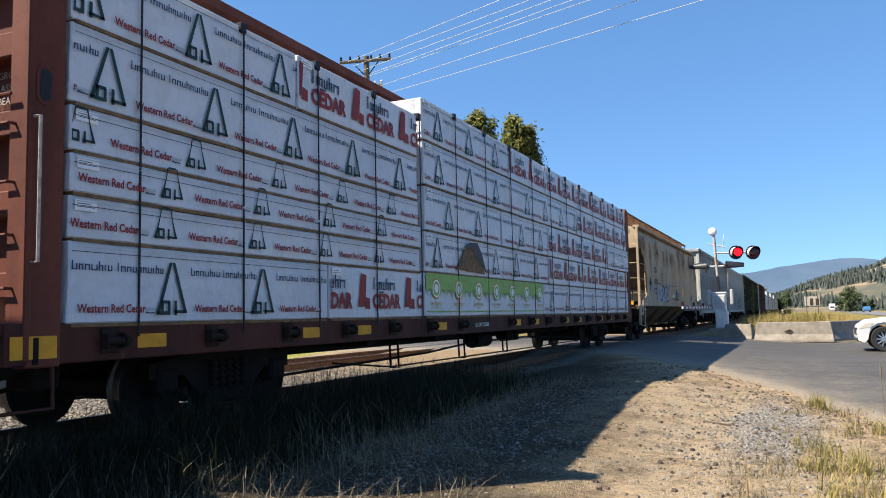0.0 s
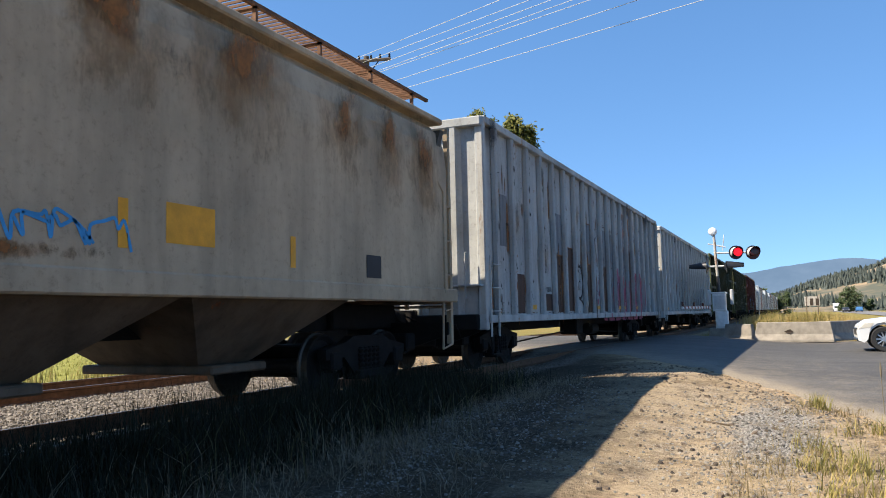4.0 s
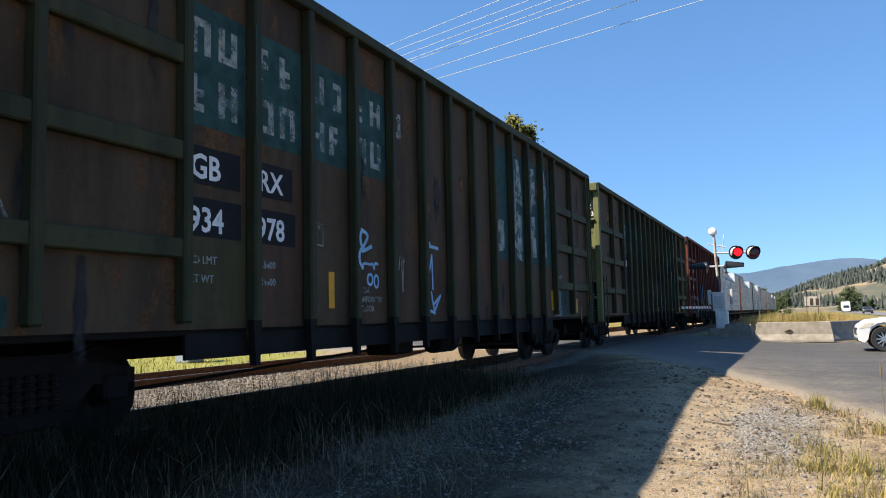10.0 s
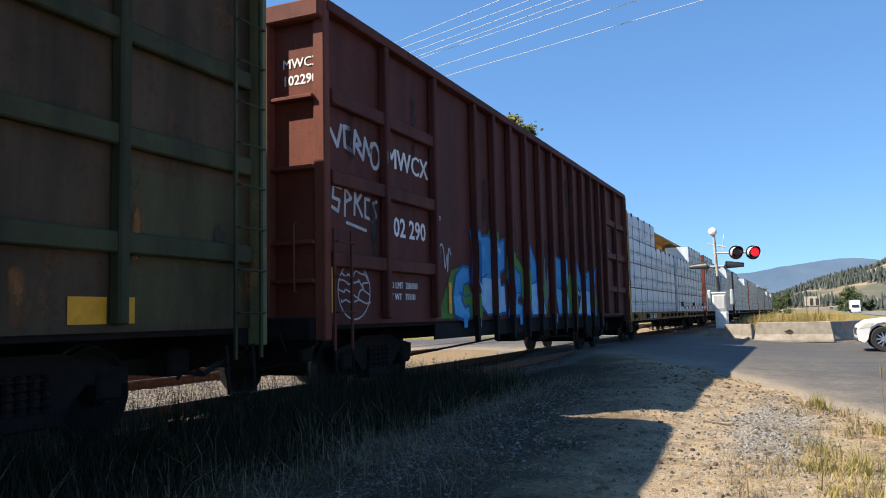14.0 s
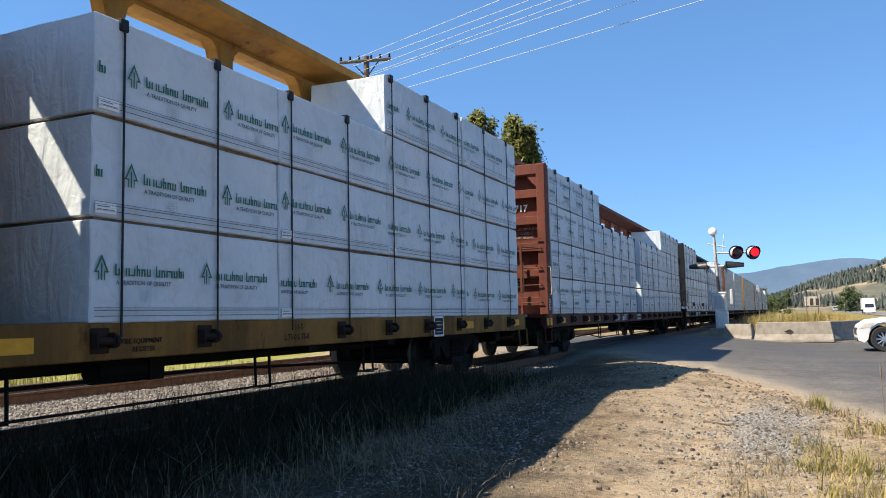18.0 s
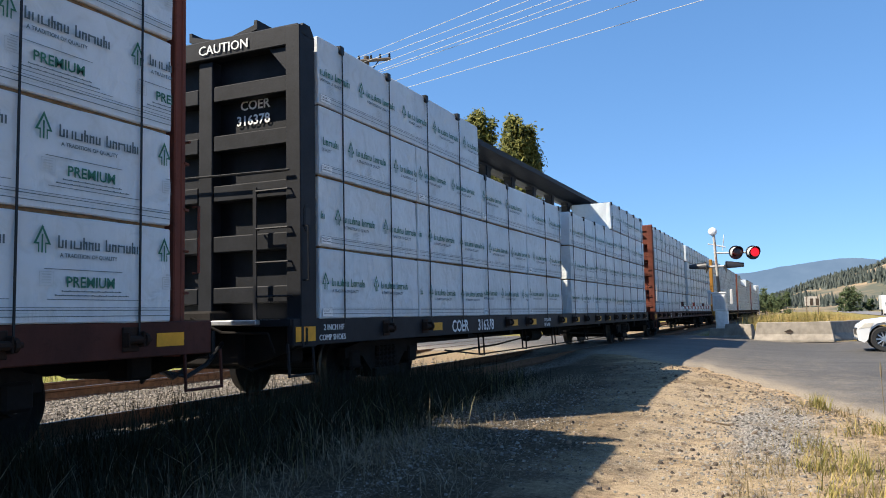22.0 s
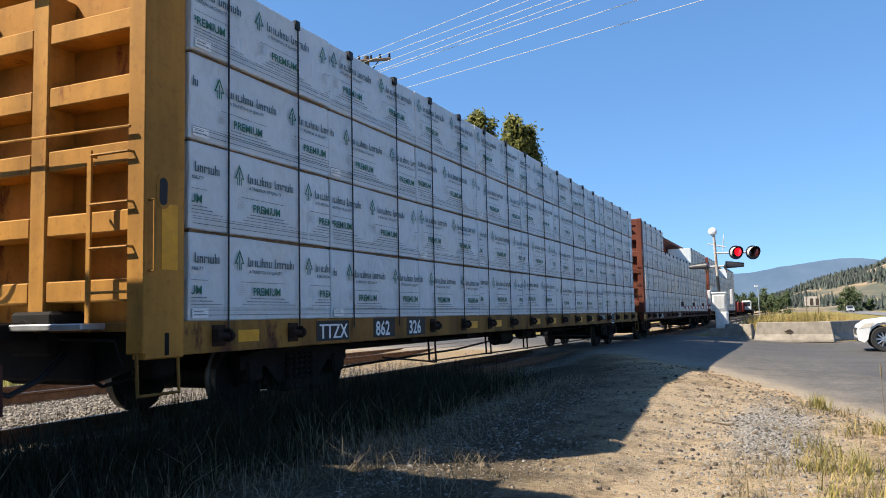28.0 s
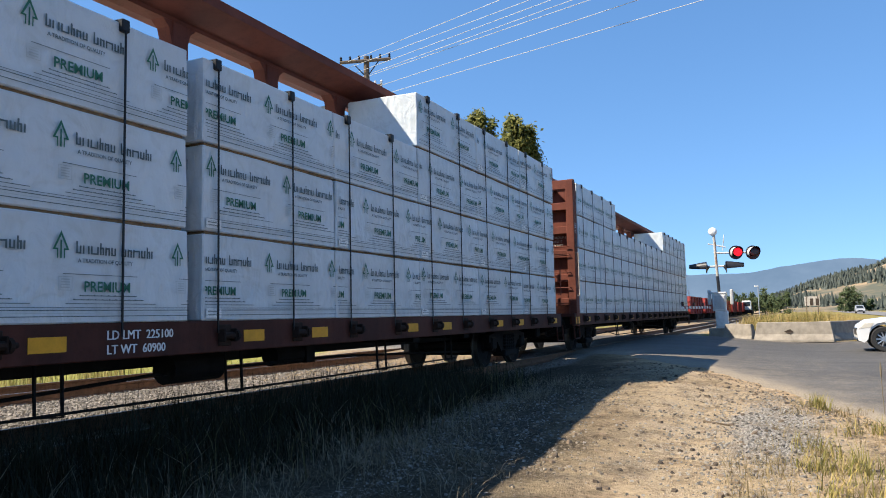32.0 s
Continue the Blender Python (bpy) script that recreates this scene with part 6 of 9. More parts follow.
p.shape([(4.34, 2.15), (4.44, 2.33), (4.60, 2.34), (4.62, 1.70), (4.88, 1.70), (4.60, 1.6), (4.52, 1.66), (4.50, 2.02)], BLACKP, 3).shape([(4.0, .78), (4.52, 1.04), (4.46, .66), (4.0, .66)], BLACKP, 3)
for form in (T_FORM, O_FORM, K_FORM, Y_FORM, O_SMALL):
    zs = [z for _, z in form]
    p.glyph(form, CREAM, BLACKP, .05, 2)
    p.shape([(x, max(z, lerp(min(zs), max(zs), .52))) for x, z in form], SALMON, 3)
for hole in ([(4.79, 1.72), (4.84, 2.0), (4.90, 2.05), (4.97, 1.96), (4.96, 1.6), (4.86, 1.03), (4.62, 1.03), (4.73, 1.35)], [(5.26, 2.0), (5.31, 2.05), (5.37, 1.98), (5.38, 1.3), (5.32, 1.03), (5.24, 1.05), (5.28, 1.6)],
             [(5.42, 1.72), (5.62, 1.76), (5.60, 1.3), (5.58, 1.02), (5.42, 1.0)], [(5.95, 1.97), (6.07, 1.7), (6.09, 1.11), (5.80, 1.11), (5.87, 1.61)], [(6.84, 1.74), (7.14, 1.74), (7.02, 1.35), (6.93, 1.25)],
             [(6.52, 1.75), (6.68, 1.34), (6.60, 1.1), (6.50, 1.5)], [(7.12, 1.92), (7.42, 2.12), (7.42, 1.98), (7.30, 1.86)], [(7.60, 1.10), (7.70, .99), (7.80, 1.12), (7.80, 1.4), (7.72, 1.52), (7.62, 1.42)],
             [(8.62, 1.88), (8.80, 1.65), (8.84, 1.25), (8.62, 1.08), (8.55, 1.5)], [(8.05, 1.78), (8.30, 1.9), (8.32, 1.52), (8.10, 1.5)]):
    p.shape(hole, BLACKP, 6)
p.stroke([(6.95, 1.98), (7.16, 2.14)], .05, BLACKP, 6)
for x, z0, z1 in ((4.5, 2.42, 2.46), (5.2, 2.36, 2.4), (6.0, 2.50, 2.53)):
    p.curve([(x, z0), (x + .25, z1), (x + .5, z0), (x + .7, z1)], .05, hue_mat("spray_faint_yellow", (.48, .38, .16)), 1)
# the dark piece: three broad forms with silver edges
p.shape([(10.02, .66), (10.18, 2.0), (10.65, 2.07), (10.64, 1.47), (10.82, 1.47), (11.06, 2.05), (11.42, 2.03), (11.50, 1.80), (11.82, 1.95), (12.11, 2.06), (12.75, 2.04), (12.98, 1.97), (13.34, 2.04), (13.34, .64)], BLACKP, 3)
p.shape([(9.86, .66), (10.02, 1.95), (10.12, 2.08), (10.66, 2.14), (10.72, 1.9), (10.66, 2.07), (10.18, 2.0), (10.02, .66)], GREYP, 2)
for gap in ([(10.50, .66), (10.53, 1.12), (11.02, 1.11), (11.06, .66)], [(11.60, 1.24), (11.64, 1.45), (11.72, 1.28), (11.69, 1.0)], [(12.57, .68), (12.52, 1.07), (12.92, 1.04), (12.86, .68)], [(12.36, 1.55), (12.42, 1.85), (12.60, 1.72), (12.68, 1.30), (12.50, 1.22)]):
    p.shape(gap, SILVER, 5)
p.shape([(11.62, 1.18), (11.66, 1.36), (11.69, 1.2), (11.67, 1.05)], SALMON, 6)
for line in ([(10.06, .68), (10.20, 1.98), (10.63, 2.04), (10.62, 1.45), (10.84, 1.45), (11.05, 2.02)], [(11.06, 2.0), (11.36, 1.99), (11.32, 1.6), (11.30, .68)], [(11.40, 1.72), (11.60, 1.88), (11.82, 1.92), (12.05, 1.72), (12.12, 1.3), (12.10, .95), (11.98, .68)],
             [(12.12, 2.02), (12.5, 2.0), (12.74, 1.98), (12.80, 1.8), (12.98, 1.93)], [(13.02, 1.92), (13.05, 1.4), (13.12, 1.3), (13.25, 1.45)]):
    p.stroke(line, .04, SILVER, 6)
p.shape([(13.29, 2.08), (13.48, 2.13), (13.65, 2.08), (13.85, 2.18), (13.94, 2.03), (14.16, 2.17), (14.6, 2.08), (14.71, 2.08), (15.22, 2.18), (15.56, 2.03), (15.74, 1.99), (15.56, 1.69), (15.51, 1.3), (15.23, 0.91), (15.18, 0.62), (13.33, 0.62)], BLACKP, 3).curve([(13.29, 1.93), (13.48, 2.02), (13.69, 2.02), (13.91, 1.87), (14.01, 1.56), (13.96, 1.18), (13.82, 0.83)], .05, SILVER, 6)
p.shape([(13.42, 1.22), (13.43, 1.48), (13.56, 1.57), (13.72, 1.5), (13.74, 1.32), (13.65, 1.23), (13.5, 1.18)], SILVER, 5).shape([(13.46, 1.22), (13.46, 1.4), (13.54, 1.46), (13.58, 1.37), (13.57, 1.24)], BLACKP, 6).shape([(14.0, 1.96), (14.18, 2.03), (14.19, 1.62), (14.53, 1.6), (14.65, 1.33), (14.72, 1.16), (14.7, 0.88), (14.59, 0.99), (14.41, 1.26), (14.03, 1.4)], SILVER, 5).shape([(14.79, 1.84), (14.86, 1.98), (15.19, 2.08), (15.07, 1.54), (15.01, 1.27), (14.94, 1.31), (14.84, 1.59)], SILVER, 5).shape([(13.72, 0.81), (13.73, 0.96), (13.96, 1.11), (13.93, 0.93), (13.82, 0.8)], MAUVE, 5).shape([(14.2, 1.97), (14.6, 2.01), (14.6, 1.64), (14.19, 1.64)], BLACKP, 6)
p.curve([(15.22, 2.08), (15.55, 1.96), (15.52, 1.57), (15.39, 1.18), (15.15, 0.88), (15.18, 0.62)], .045, SILVER, 6)
p.scribble(16.55, 17.2, 1.75, 2.1, BLACKP, .05, 5, 7, 3)
p.curve([(17.72, 3.72), (18.3, 3.86), (18.22, 3.3), (18.0, 3.2)], .085, BLUE1, 3).curve([(18.0, 3.75), (17.95, 3.2), (17.8, 3.1)], .085, BLUE1, 3)
p.curve([(17.8, 3.05), (18.25, 3.0), (18.3, 2.75), (17.95, 2.8), (17.85, 2.6), (18.3, 2.62)], .09, BLUE1, 3).curve([(18.2, 2.55), (17.9, 2.4), (17.85, 2.15), (18.25, 2.2), (18.25, 1.9), (17.95, 1.78), (17.85, 1.95), (18.1, 2.1)], .085, BLUE1, 3)
p.curve([(.28, 2.75), (.4, 3.35), (.55, 2.7), (.65, 3.3), (.35, 3.4)], .07, BLUE1, 3)
for x0, x1, z0, z1 in ((.92, 1.68, 1.87, 2.72), (1.9, 2.66, 1.68, 2.52), (1.86, 2.33, 1.14, 1.41), (2.97, 3.25, 1.66, 1.94), (2.84, 3.3, 1.11, 1.4)):
    p.rect(x0, x1, z0, z1, M["white_paint"] if "white_paint" in M else M["label"], 1)
for x0, x1 in ((.85, 1.68), (2.9, 3.39), (4.85, 5.3), (9.9, 10.4), (13.2, 13.7), (16.4, 16.95), (17.6, 18.1)):
    p.rect(x0, x1, .94, 1.05, ORANGE_MARK, 9)
p.rect(17.3, 17.75, 1.3, 1.72, SILVER, 3).rect(17.32, 17.5, 1.42, 1.7, BM, 4).rect(17.54, 17.72, 1.42, 1.7, BM, 4).rect(17.32, 17.72, 1.32, 1.39, BM, 4)
p.done("graffiti", g4, "salmon and black graffiti pieces on the white side")
wear(g4, ys4, R4, 6)
for w, x, z in (("MW", .97, 2.32), ("100", .96, 1.93), ("CX", 1.95, 2.18), ("510", 1.93, 1.80)):
    lettering(w, .31, BM, g4, x, ys4 - .012, z)
for w, x, z in (("LD LMT", .98, 1.42), ("LT WT", .98, 1.24), ("205500", 1.88, 1.30), ("62500", 1.92, 1.16), ("NEW 03/76", 3.82, 1.36)):
    lettering(w, .11, BM, g4, x, ys4 - .012, z)
lettering("CU.FT. 6600", .12, BM, g4, 18.0, ys4 - .012, 1.4)
for i in range(9):
    rr = random.Random(350 + i)
    x, z = rr.choice(R4) + rr.uniform(.05, .3), rr.uniform(1.2, 4.3)
    stain(g4, x, x + rr.uniform(.3, .6), z - rr.uniform(.5, 1.4), z, ys4 - .015, "halo")
for i in range(14):
    rr = random.Random(300 + i)
    x = R4[rr.randrange(len(R4))] + rr.uniform(.05, .85)
    z = rr.uniform(.9, 4.2)
    stain(g4, x, x + rr.uniform(.06, .2), z - rr.uniform(.2, .6), z, ys4 - .02)
for x0, x1, z0, z1, m in ((5.0, 5.25, .85, 1.25, "stain"), (6.28, 6.45, .8, 1.9, "stain"), (8.17, 8.34, 1.6, 2.9, "halo"), (8.95, 9.12, .95, 1.9, "soot"), (8.9, 9.2, .9, 2.0, "stain"), (9.85, 10.05, 1.2, 1.9, "stain"),
                          (3.55, 3.85, 1.2, 2.2, "stain"), (9.55, 9.95, .85, 2.1, "halo"), (10.8, 10.98, .7, 2.1, "stain"), (1.62, 1.85, 1.3, 1.7, "stain"), (.85, 1.1, 1.0, 2.6, "halo"), (12.9, 13.1, 2.2, 3.9, "halo")):
    stain(g4, x0, x1, z0, z1, -1.672, m)
rr = random.Random(57)
for x in R4:
    # runs beside the ribs, scuffs on them
    for side in (-1, 1):
        if rr.random() < .7:
            z, w = rr.uniform(1.6, 4.2), rr.uniform(.10, .2)
            a = x + side * .07 + (0 if side > 0 else -w)
            stain(g4, a, a + w, z - rr.uniform(.6, 1.8), z, ys4 - .008, rr.choice(("stain", "halo")))
    for _ in range(3):
        z = rr.uniform(.8, 4.2)
        stain(g4, x - .05, x + .05, z - rr.uniform(.08, .3), z, -1.664, rr.choice(("soot", "soot", "stain")))
for x in (3.5, 9.2, 14.0, 17.5):
    stain(g4, x, x + .6, 3.85, 4.45, -1.668, "soot")


# green gondolas: faded panels, plain bars for the railway's name, numbers
def name_bars(p, x0, x1, z0, z1, n, lift):
    """A worn painted name as plain stems."""
    w = (x1 - x0) / n
    forms = ((1, 1, 1, 0, 0), (1, 0, 1, 1, 0), (1, 1, 0, 0, 1), (1, 0, 0, 1, 1), (0, 1, 1, 0, 1), (1, 1, 0, 1, 0))
    for i in range(n):
        x, s = x0 + i * w, .24 * w
        left, right, top, middle, bottom = forms[int(x0 * 7 + z0 * 5 + i * 2) % 6]
        if left:
            p.rect(x, x + s, z0, z1, FADED, lift)
        if right:
            p.rect(x + w * .72 - s, x + w * .72, z0, z1, FADED, lift)
        for on, z in ((top, z1 - s * .4), (middle, (z0 + z1) / 2), (bottom, z0 + s * .4)):
            if on:
                p.rect(x + s, x + w * .72 - s, z - s * .4, z + s * .4, FADED, lift)


def green_marks(root, ysx, marks, seed):
    p = Paint(ysx - .001, G_RIBS, .06, -1.652)
    for i in range(5):
        x = 3.5 + i * 1.02
        if i < 4:
            p.rect(x, x + .90, 2.75, 3.95, TEAL, 1)
    for i in range(5):
        x = 3.55 + i * 1.02
        name_bars(p, x, x + (.8 if i < 4 else .4), 3.45, 3.8, 2 if i < 4 else 1, 2)
        if i < 4:
            name_bars(p, x, x + .8, 2.88, 3.24, 2, 2)
    p.rect(11.66, 15.5, 1.95, 4.15, TEAL, 1)
    for pts in ([(12.55, 2.2), (13.4, 1.95), (13.4, 2.9), (12.6, 3.3)], [(12.6, 3.3), (13.5, 3.1), (13.3, 4.05), (12.65, 4.1)], [(13.6, 2.1), (14.4, 2.1), (14.3, 3.0), (13.65, 2.9)],
                [(13.62, 3.0), (14.4, 3.3), (14.35, 4.05), (13.7, 4.0)], [(14.6, 2.1), (14.85, 2.2), (14.8, 3.0), (14.65, 2.9)], [(14.6, 3.1), (15.1, 3.2), (15.25, 3.7), (14.9, 4.1), (14.62, 4.0)],
                [(11.75, 2.1), (12.3, 2.1), (12.3, 2.7), (11.75, 2.75)]):
        p.shape(pts, FADED, 2)
    # bays painted over in brown and olive at different times
    rr = random.Random(seed)
    bays = [(.12, 1.78), (1.93, 3.35)] + [(x + .07, x + .95) for x in [3.42 + 1.02 * i for i in range(11)]] + [(15.68, 17.02), (17.18, 18.8)]
    for a, b in bays:
        if rr.random() < .75:
            top = rr.uniform(1.6, 2.6) if 3.4 < a < 8 or 11.6 < a < 15.6 else rr.choice((2.2, 3.2, 4.4))
            p.rect(a, b, .84, top, rr.choice((BAYBROWN, BAYBROWN, BAYOLIVE)), .5)
    marks(p)
    p.done("painted_panel", root, "faded teal panels, worn white markings and overpaint")
    for i in range(30):
        rr = random.Random(seed + i)
        x = rr.uniform(.3, 18.3)
        z = rr.uniform(1.0, 4.4)
        stain(root, x, x + rr.uniform(.1, .3), z - rr.uniform(.4, 1.2), z, ysx - .012, "soot" if i % 4 else "stain")


def marks5(p):
    p.rect(3.5, 4.28, 2.18, 2.55, BLACKP, 3).rect(4.52, 5.2, 2.18, 2.55, BLACKP, 3).rect(3.5, 4.3, 1.68, 2.05, BLACKP, 3).rect(4.52, 5.25, 1.68, 2.05, BLACKP, 3)
    p.rect(.2, 1.7, .86, 1.08, TEAL, 2).rect(1.3, 1.42, 1.05, 1.5, ORANGE_MARK, 3).rect(5.94, 6.07, 1.0, 1.44, ORANGE_MARK, 3)
    p.scribble(.3, 1.7, 1.62, 1.85, FADED, .03, 2, 16, 4).scribble(.2, 1.2, 1.15, 1.55, FADED, .025, 3, 9, 4)
    p.ring(6.58, 1.88, .1, .12, .05, BLUE3, 4).ring(6.56, 1.64, .11, .12, .05, BLUE3, 4).curve([(6.72, 2.02), (6.9, 1.95), (6.75, 1.75), (7.0, 1.82)], .05, BLUE3, 4).scribble(6.7, 7.2, 1.5, 1.6, BLUE3, .035, 4, 8, 4).ring(6.95, 1.38, .07, .07, .035, BLUE3, 4).ring(7.12, 1.36, .06, .08, .035, BLUE3, 4).scribble(7.52, 7.98, 1.16, 1.74, FADED, .022, 5, 15, 4)
    p.stroke([(8.55, 1.97), (9.14, 1.94)], .05, BLUE3, 4).stroke([(8.6, 1.3), (8.66, 1.84), (8.78, 1.5), (8.9, 1.82), (8.92, 1.3)], .045, BLUE3, 4).stroke([(8.6, 1.0), (8.95, .94), (9.2, 1.2), (8.92, 1.05), (8.86, 1.25), (8.98, .92)], .045, BLUE3, 4)
    p.stroke([(5.54, 2.02), (5.82, 2.0), (5.82, 1.74), (5.54, 1.76), (5.54, 2.02)], .015, FADED, 4)
    p.rect(15.66, 16.25, .82, 1.62, PALEBLUE, 3).rect(16.25, 16.78, .82, 1.55, TEAL, 3).rect(15.38, 15.56, .96, 1.42, ORANGE_MARK, 4).rect(17.58, 17.72, .9, 1.25, ORANGE_MARK, 4)
    for r in (.10, .26):
        p.curve([(15.95 + r * math.cos(a * .524), 1.22 + r * 1.1 * math.sin(a * .524)) for a in range(13)], .03, BLACKP, 6)
    p.scribble(15.72, 16.2, 1.5, 1.6, BLACKP, .025, 61, 8, 6).scribble(16.35, 16.75, 1.0, 1.45, BLACKP, .025, 62, 9, 6)
    p.scribble(15.7, 16.4, 1.68, 1.8, FADED, .02, 63, 12, 6).scribble(17.5, 17.9, 1.2, 1.5, FADED, .02, 64, 10, 6).scribble(17.65, 18.15, 2.1, 2.5, GREYP, .02, 65, 12, 6)
    p.rect(14.72, 14.93, 1.04, 1.86, FADED, 4).rect(14.74, 14.91, 1.45, 1.83, OLIVE, 5).rect(14.74, 14.91, 1.07, 1.4, BAYBROWN, 5)


def marks6(p):
    p.rect(3.5, 4.35, 1.65, 2.75, BLACKP, 3).rect(4.52, 5.35, 1.65, 2.05, BLACKP, 3).rect(4.8, 5.1, 2.2, 2.5, BLACKP, 3)
    p.rect(9.06, 9.88, .90, 2.02, PALEBLUE, 2).rect(10.10, 10.95, .88, 2.08, PALEBLUE, 2).rect(11.3, 11.76, 1.02, 1.40, PALEBLUE, 2).rect(7.6, 8.4, 1.0, 1.75, OLIVE, 2).rect(6.7, 7.3, 1.4, 1.7, OLIVE, 2)
    p.ring(9.25, 1.55, .2, .3, .025, BLACKP, 4, 30, 330).ring(9.3, 1.35, .08, .1, .022, BLACKP, 4).curve([(9.5, 1.75), (9.65, 1.5), (9.4, 1.2), (9.5, .98)], .025, BLACKP, 4).ring(10.5, 1.5, .32, .38, .022, BLACKP, 4).stroke([(10.3, 1.4), (10.7, 1.62)], .022, BLACKP, 4).stroke([(10.48, 1.65), (10.5, 1.85), (10.55, 1.65)], .022, BLACKP, 4).scribble(10.25, 10.6, 1.1, 1.25, BLACKP, .015, 8, 12, 4).scribble(11.36, 11.7, 1.1, 1.34, BLUE1, .035, 17, 9, 4)
    p.rect(4.5, 5.1, .93, 1.05, ORANGE_MARK, 3).rect(10.12, 10.5, .91, 1.02, ORANGE_MARK, 5).rect(16.64, 17.02, .87, 1.09, ORANGE_MARK, 3).rect(17.18, 17.32, .87, 1.09, ORANGE_MARK, 3)
    p.rect(11.8, 12.15, 1.0, 1.35, TEAL, 3).scribble(7.1, 8.0, 1.35, 1.65, BLACKP, .04, 9, 10, 4)
    p.rect(14.34, 14.58, 1.1, 1.86, FADED, 3).rect(14.36, 14.56, 1.47, 1.83, TEAL, 4).rect(14.36, 14.56, 1.13, 1.42, BLACKP, 4).rect(14.36, 14.6, .92, 1.02, ORANGE_MARK, 4)


green_marks(g5, ys5, marks5, 500)
green_marks(g6, ys6, marks6, 600)
for root, ysx, rows in ((g5, ys5, (("GB", 3.55, 2.24, .33), ("RX", 4.58, 2.24, .33), ("934", 3.53, 1.73, .33), ("978", 4.55, 1.73, .33))),
                        (g6, ys6, (("GBRX", 3.50, 2.40, .31), ("934", 3.53, 1.75, .34), ("993", 4.55, 1.75, .33)))):
    for w, x, z, sz in rows:
        lettering(w, sz, WM, root, x, ysx - .012, z)
    for w, x, z in (("LD LMT", 3.55, 1.42), ("LT WT", 3.55, 1.24), ("18400", 4.6, 1.42), ("84600", 4.6, 1.24), ("25K", 6.75, 1.2), ("REINFORCED", 6.6, 1.08), ("FLOOR", 6.7, .96)):
        lettering(w, .11, FADED, root, x, ysx - .012, z)
    lettering("PLATE", .07, FADED, root, 5.57, ysx - .012, 1.93)
    lettering("F", .13, FADED, root, 5.64, ysx - .012, 1.79)
# lettered black panels on the green cars' lit ends
for root, words in ((g5, ("GBRX", "934978")), (g6, ("GBRX", "934993"))):
    part("panel", Geo().box(-.014, -.004, -1.53, -.92, 3.60, 4.05), BLACKP, root, at=pose(-.02, 0, 0))
    for w, z in zip(words, (3.86, 3.66)):
        part("lettering", text_mesh(w, .17, WM), None, root, at=Matrix.Translation((-.038, -.97, z)) @ Matrix.Rotation(radians(-90), 4, "Z"))
    for k, (w, y0) in enumerate(((.42, -1.02), (.30, -1.05), (.34, -1.06), (.28, -1.05), (.24, -1.08))):
        part("stencil_bar", Geo().box(-.006, -.003, y0 - w, y0, 3.36 - k * .10, 3.41 - k * .10), FADED, root)
for root, rows in ((g4, (("MW", -.72, 3.44), ("100", -.72, 3.26), ("CX", -1.24, 3.44), ("510", -1.24, 3.26))), (g7, (("MWCX", -1.0, 3.95), ("102290", -1.0, 3.74)))):
    for w, y, z in rows:
        part("lettering", text_mesh(w, .17, BM if root is g4 else WM), None, root, at=Matrix.Translation((-.006, y, z)) @ Matrix.Rotation(radians(-90), 4, "Z"))

# red gondola
p = Paint(ys7 - .001, R_RIBS, .06, -1.652)
for pts, m in (([(3.3, .84), (3.5, 1.1), (3.9, 1.62), (4.3, 1.7), (4.7, 1.3), (5.4, .98), (5.0, .84)], GREENY), ([(5.5, 2.2), (5.7, 2.46), (5.95, 2.34), (5.9, 2.1)], GREENY), ([(6.55, 1.6), (6.7, 2.1), (7.3, 2.0), (8.0, 1.6), (8.6, 1.5), (9.0, 1.9), (9.4, 1.6), (9.3, .9), (8.6, .86), (7.6, 1.2)], GREENY),
               ([(10.9, 1.6), (11.3, 1.9), (11.8, 1.5), (11.6, .86), (11.0, .9)], GREENY), ([(13.2, 1.5), (13.8, 1.7), (14.2, 1.2), (14.0, .86), (13.2, .86)], GREENY)):
    p.shape(pts, m, 2)
FORMS = (((3.98, .88), (3.92, 1.2), (4.05, 1.55), (4.35, 1.72), (4.62, 1.70), (4.66, 1.45), (4.40, 1.40), (4.30, 1.15), (4.42, 1.02), (4.62, 1.05), (4.66, .86), (4.5, .78)),
         ((4.70, 2.36), (5.3, 2.30), (5.65, 2.34), (5.85, 2.2), (6.48, 2.34), (6.46, 1.76), (6.0, 1.62), (5.85, 1.5), (6.1, 1.42), (6.44, 1.46), (6.5, .92), (5.5, .88), (4.95, 1.2), (4.72, 1.5), (4.9, 1.9)),
         ((6.6, 1.75), (7.0, 1.82), (7.4, 1.7), (7.45, 1.3), (7.1, 1.15), (7.5, 1.05), (7.45, .86), (6.6, .86), (6.75, 1.3)), ((7.75, 1.9), (8.1, 2.36), (8.5, 2.0), (8.55, 1.3), (8.75, .86), (7.7, .86), (7.95, 1.3)),
         ((9.75, 2.0), (9.95, 2.22), (10.85, 2.14), (10.9, 1.6), (10.4, 1.5), (10.95, .86), (10.2, .86), (10.0, 1.3)), ((11.75, 1.9), (11.95, 2.25), (12.4, 1.8), (12.9, 1.95), (14.2, 2.12), (13.4, 1.7), (13.3, 1.2), (13.5, .8), (12.0, .86), (12.3, 1.3)))
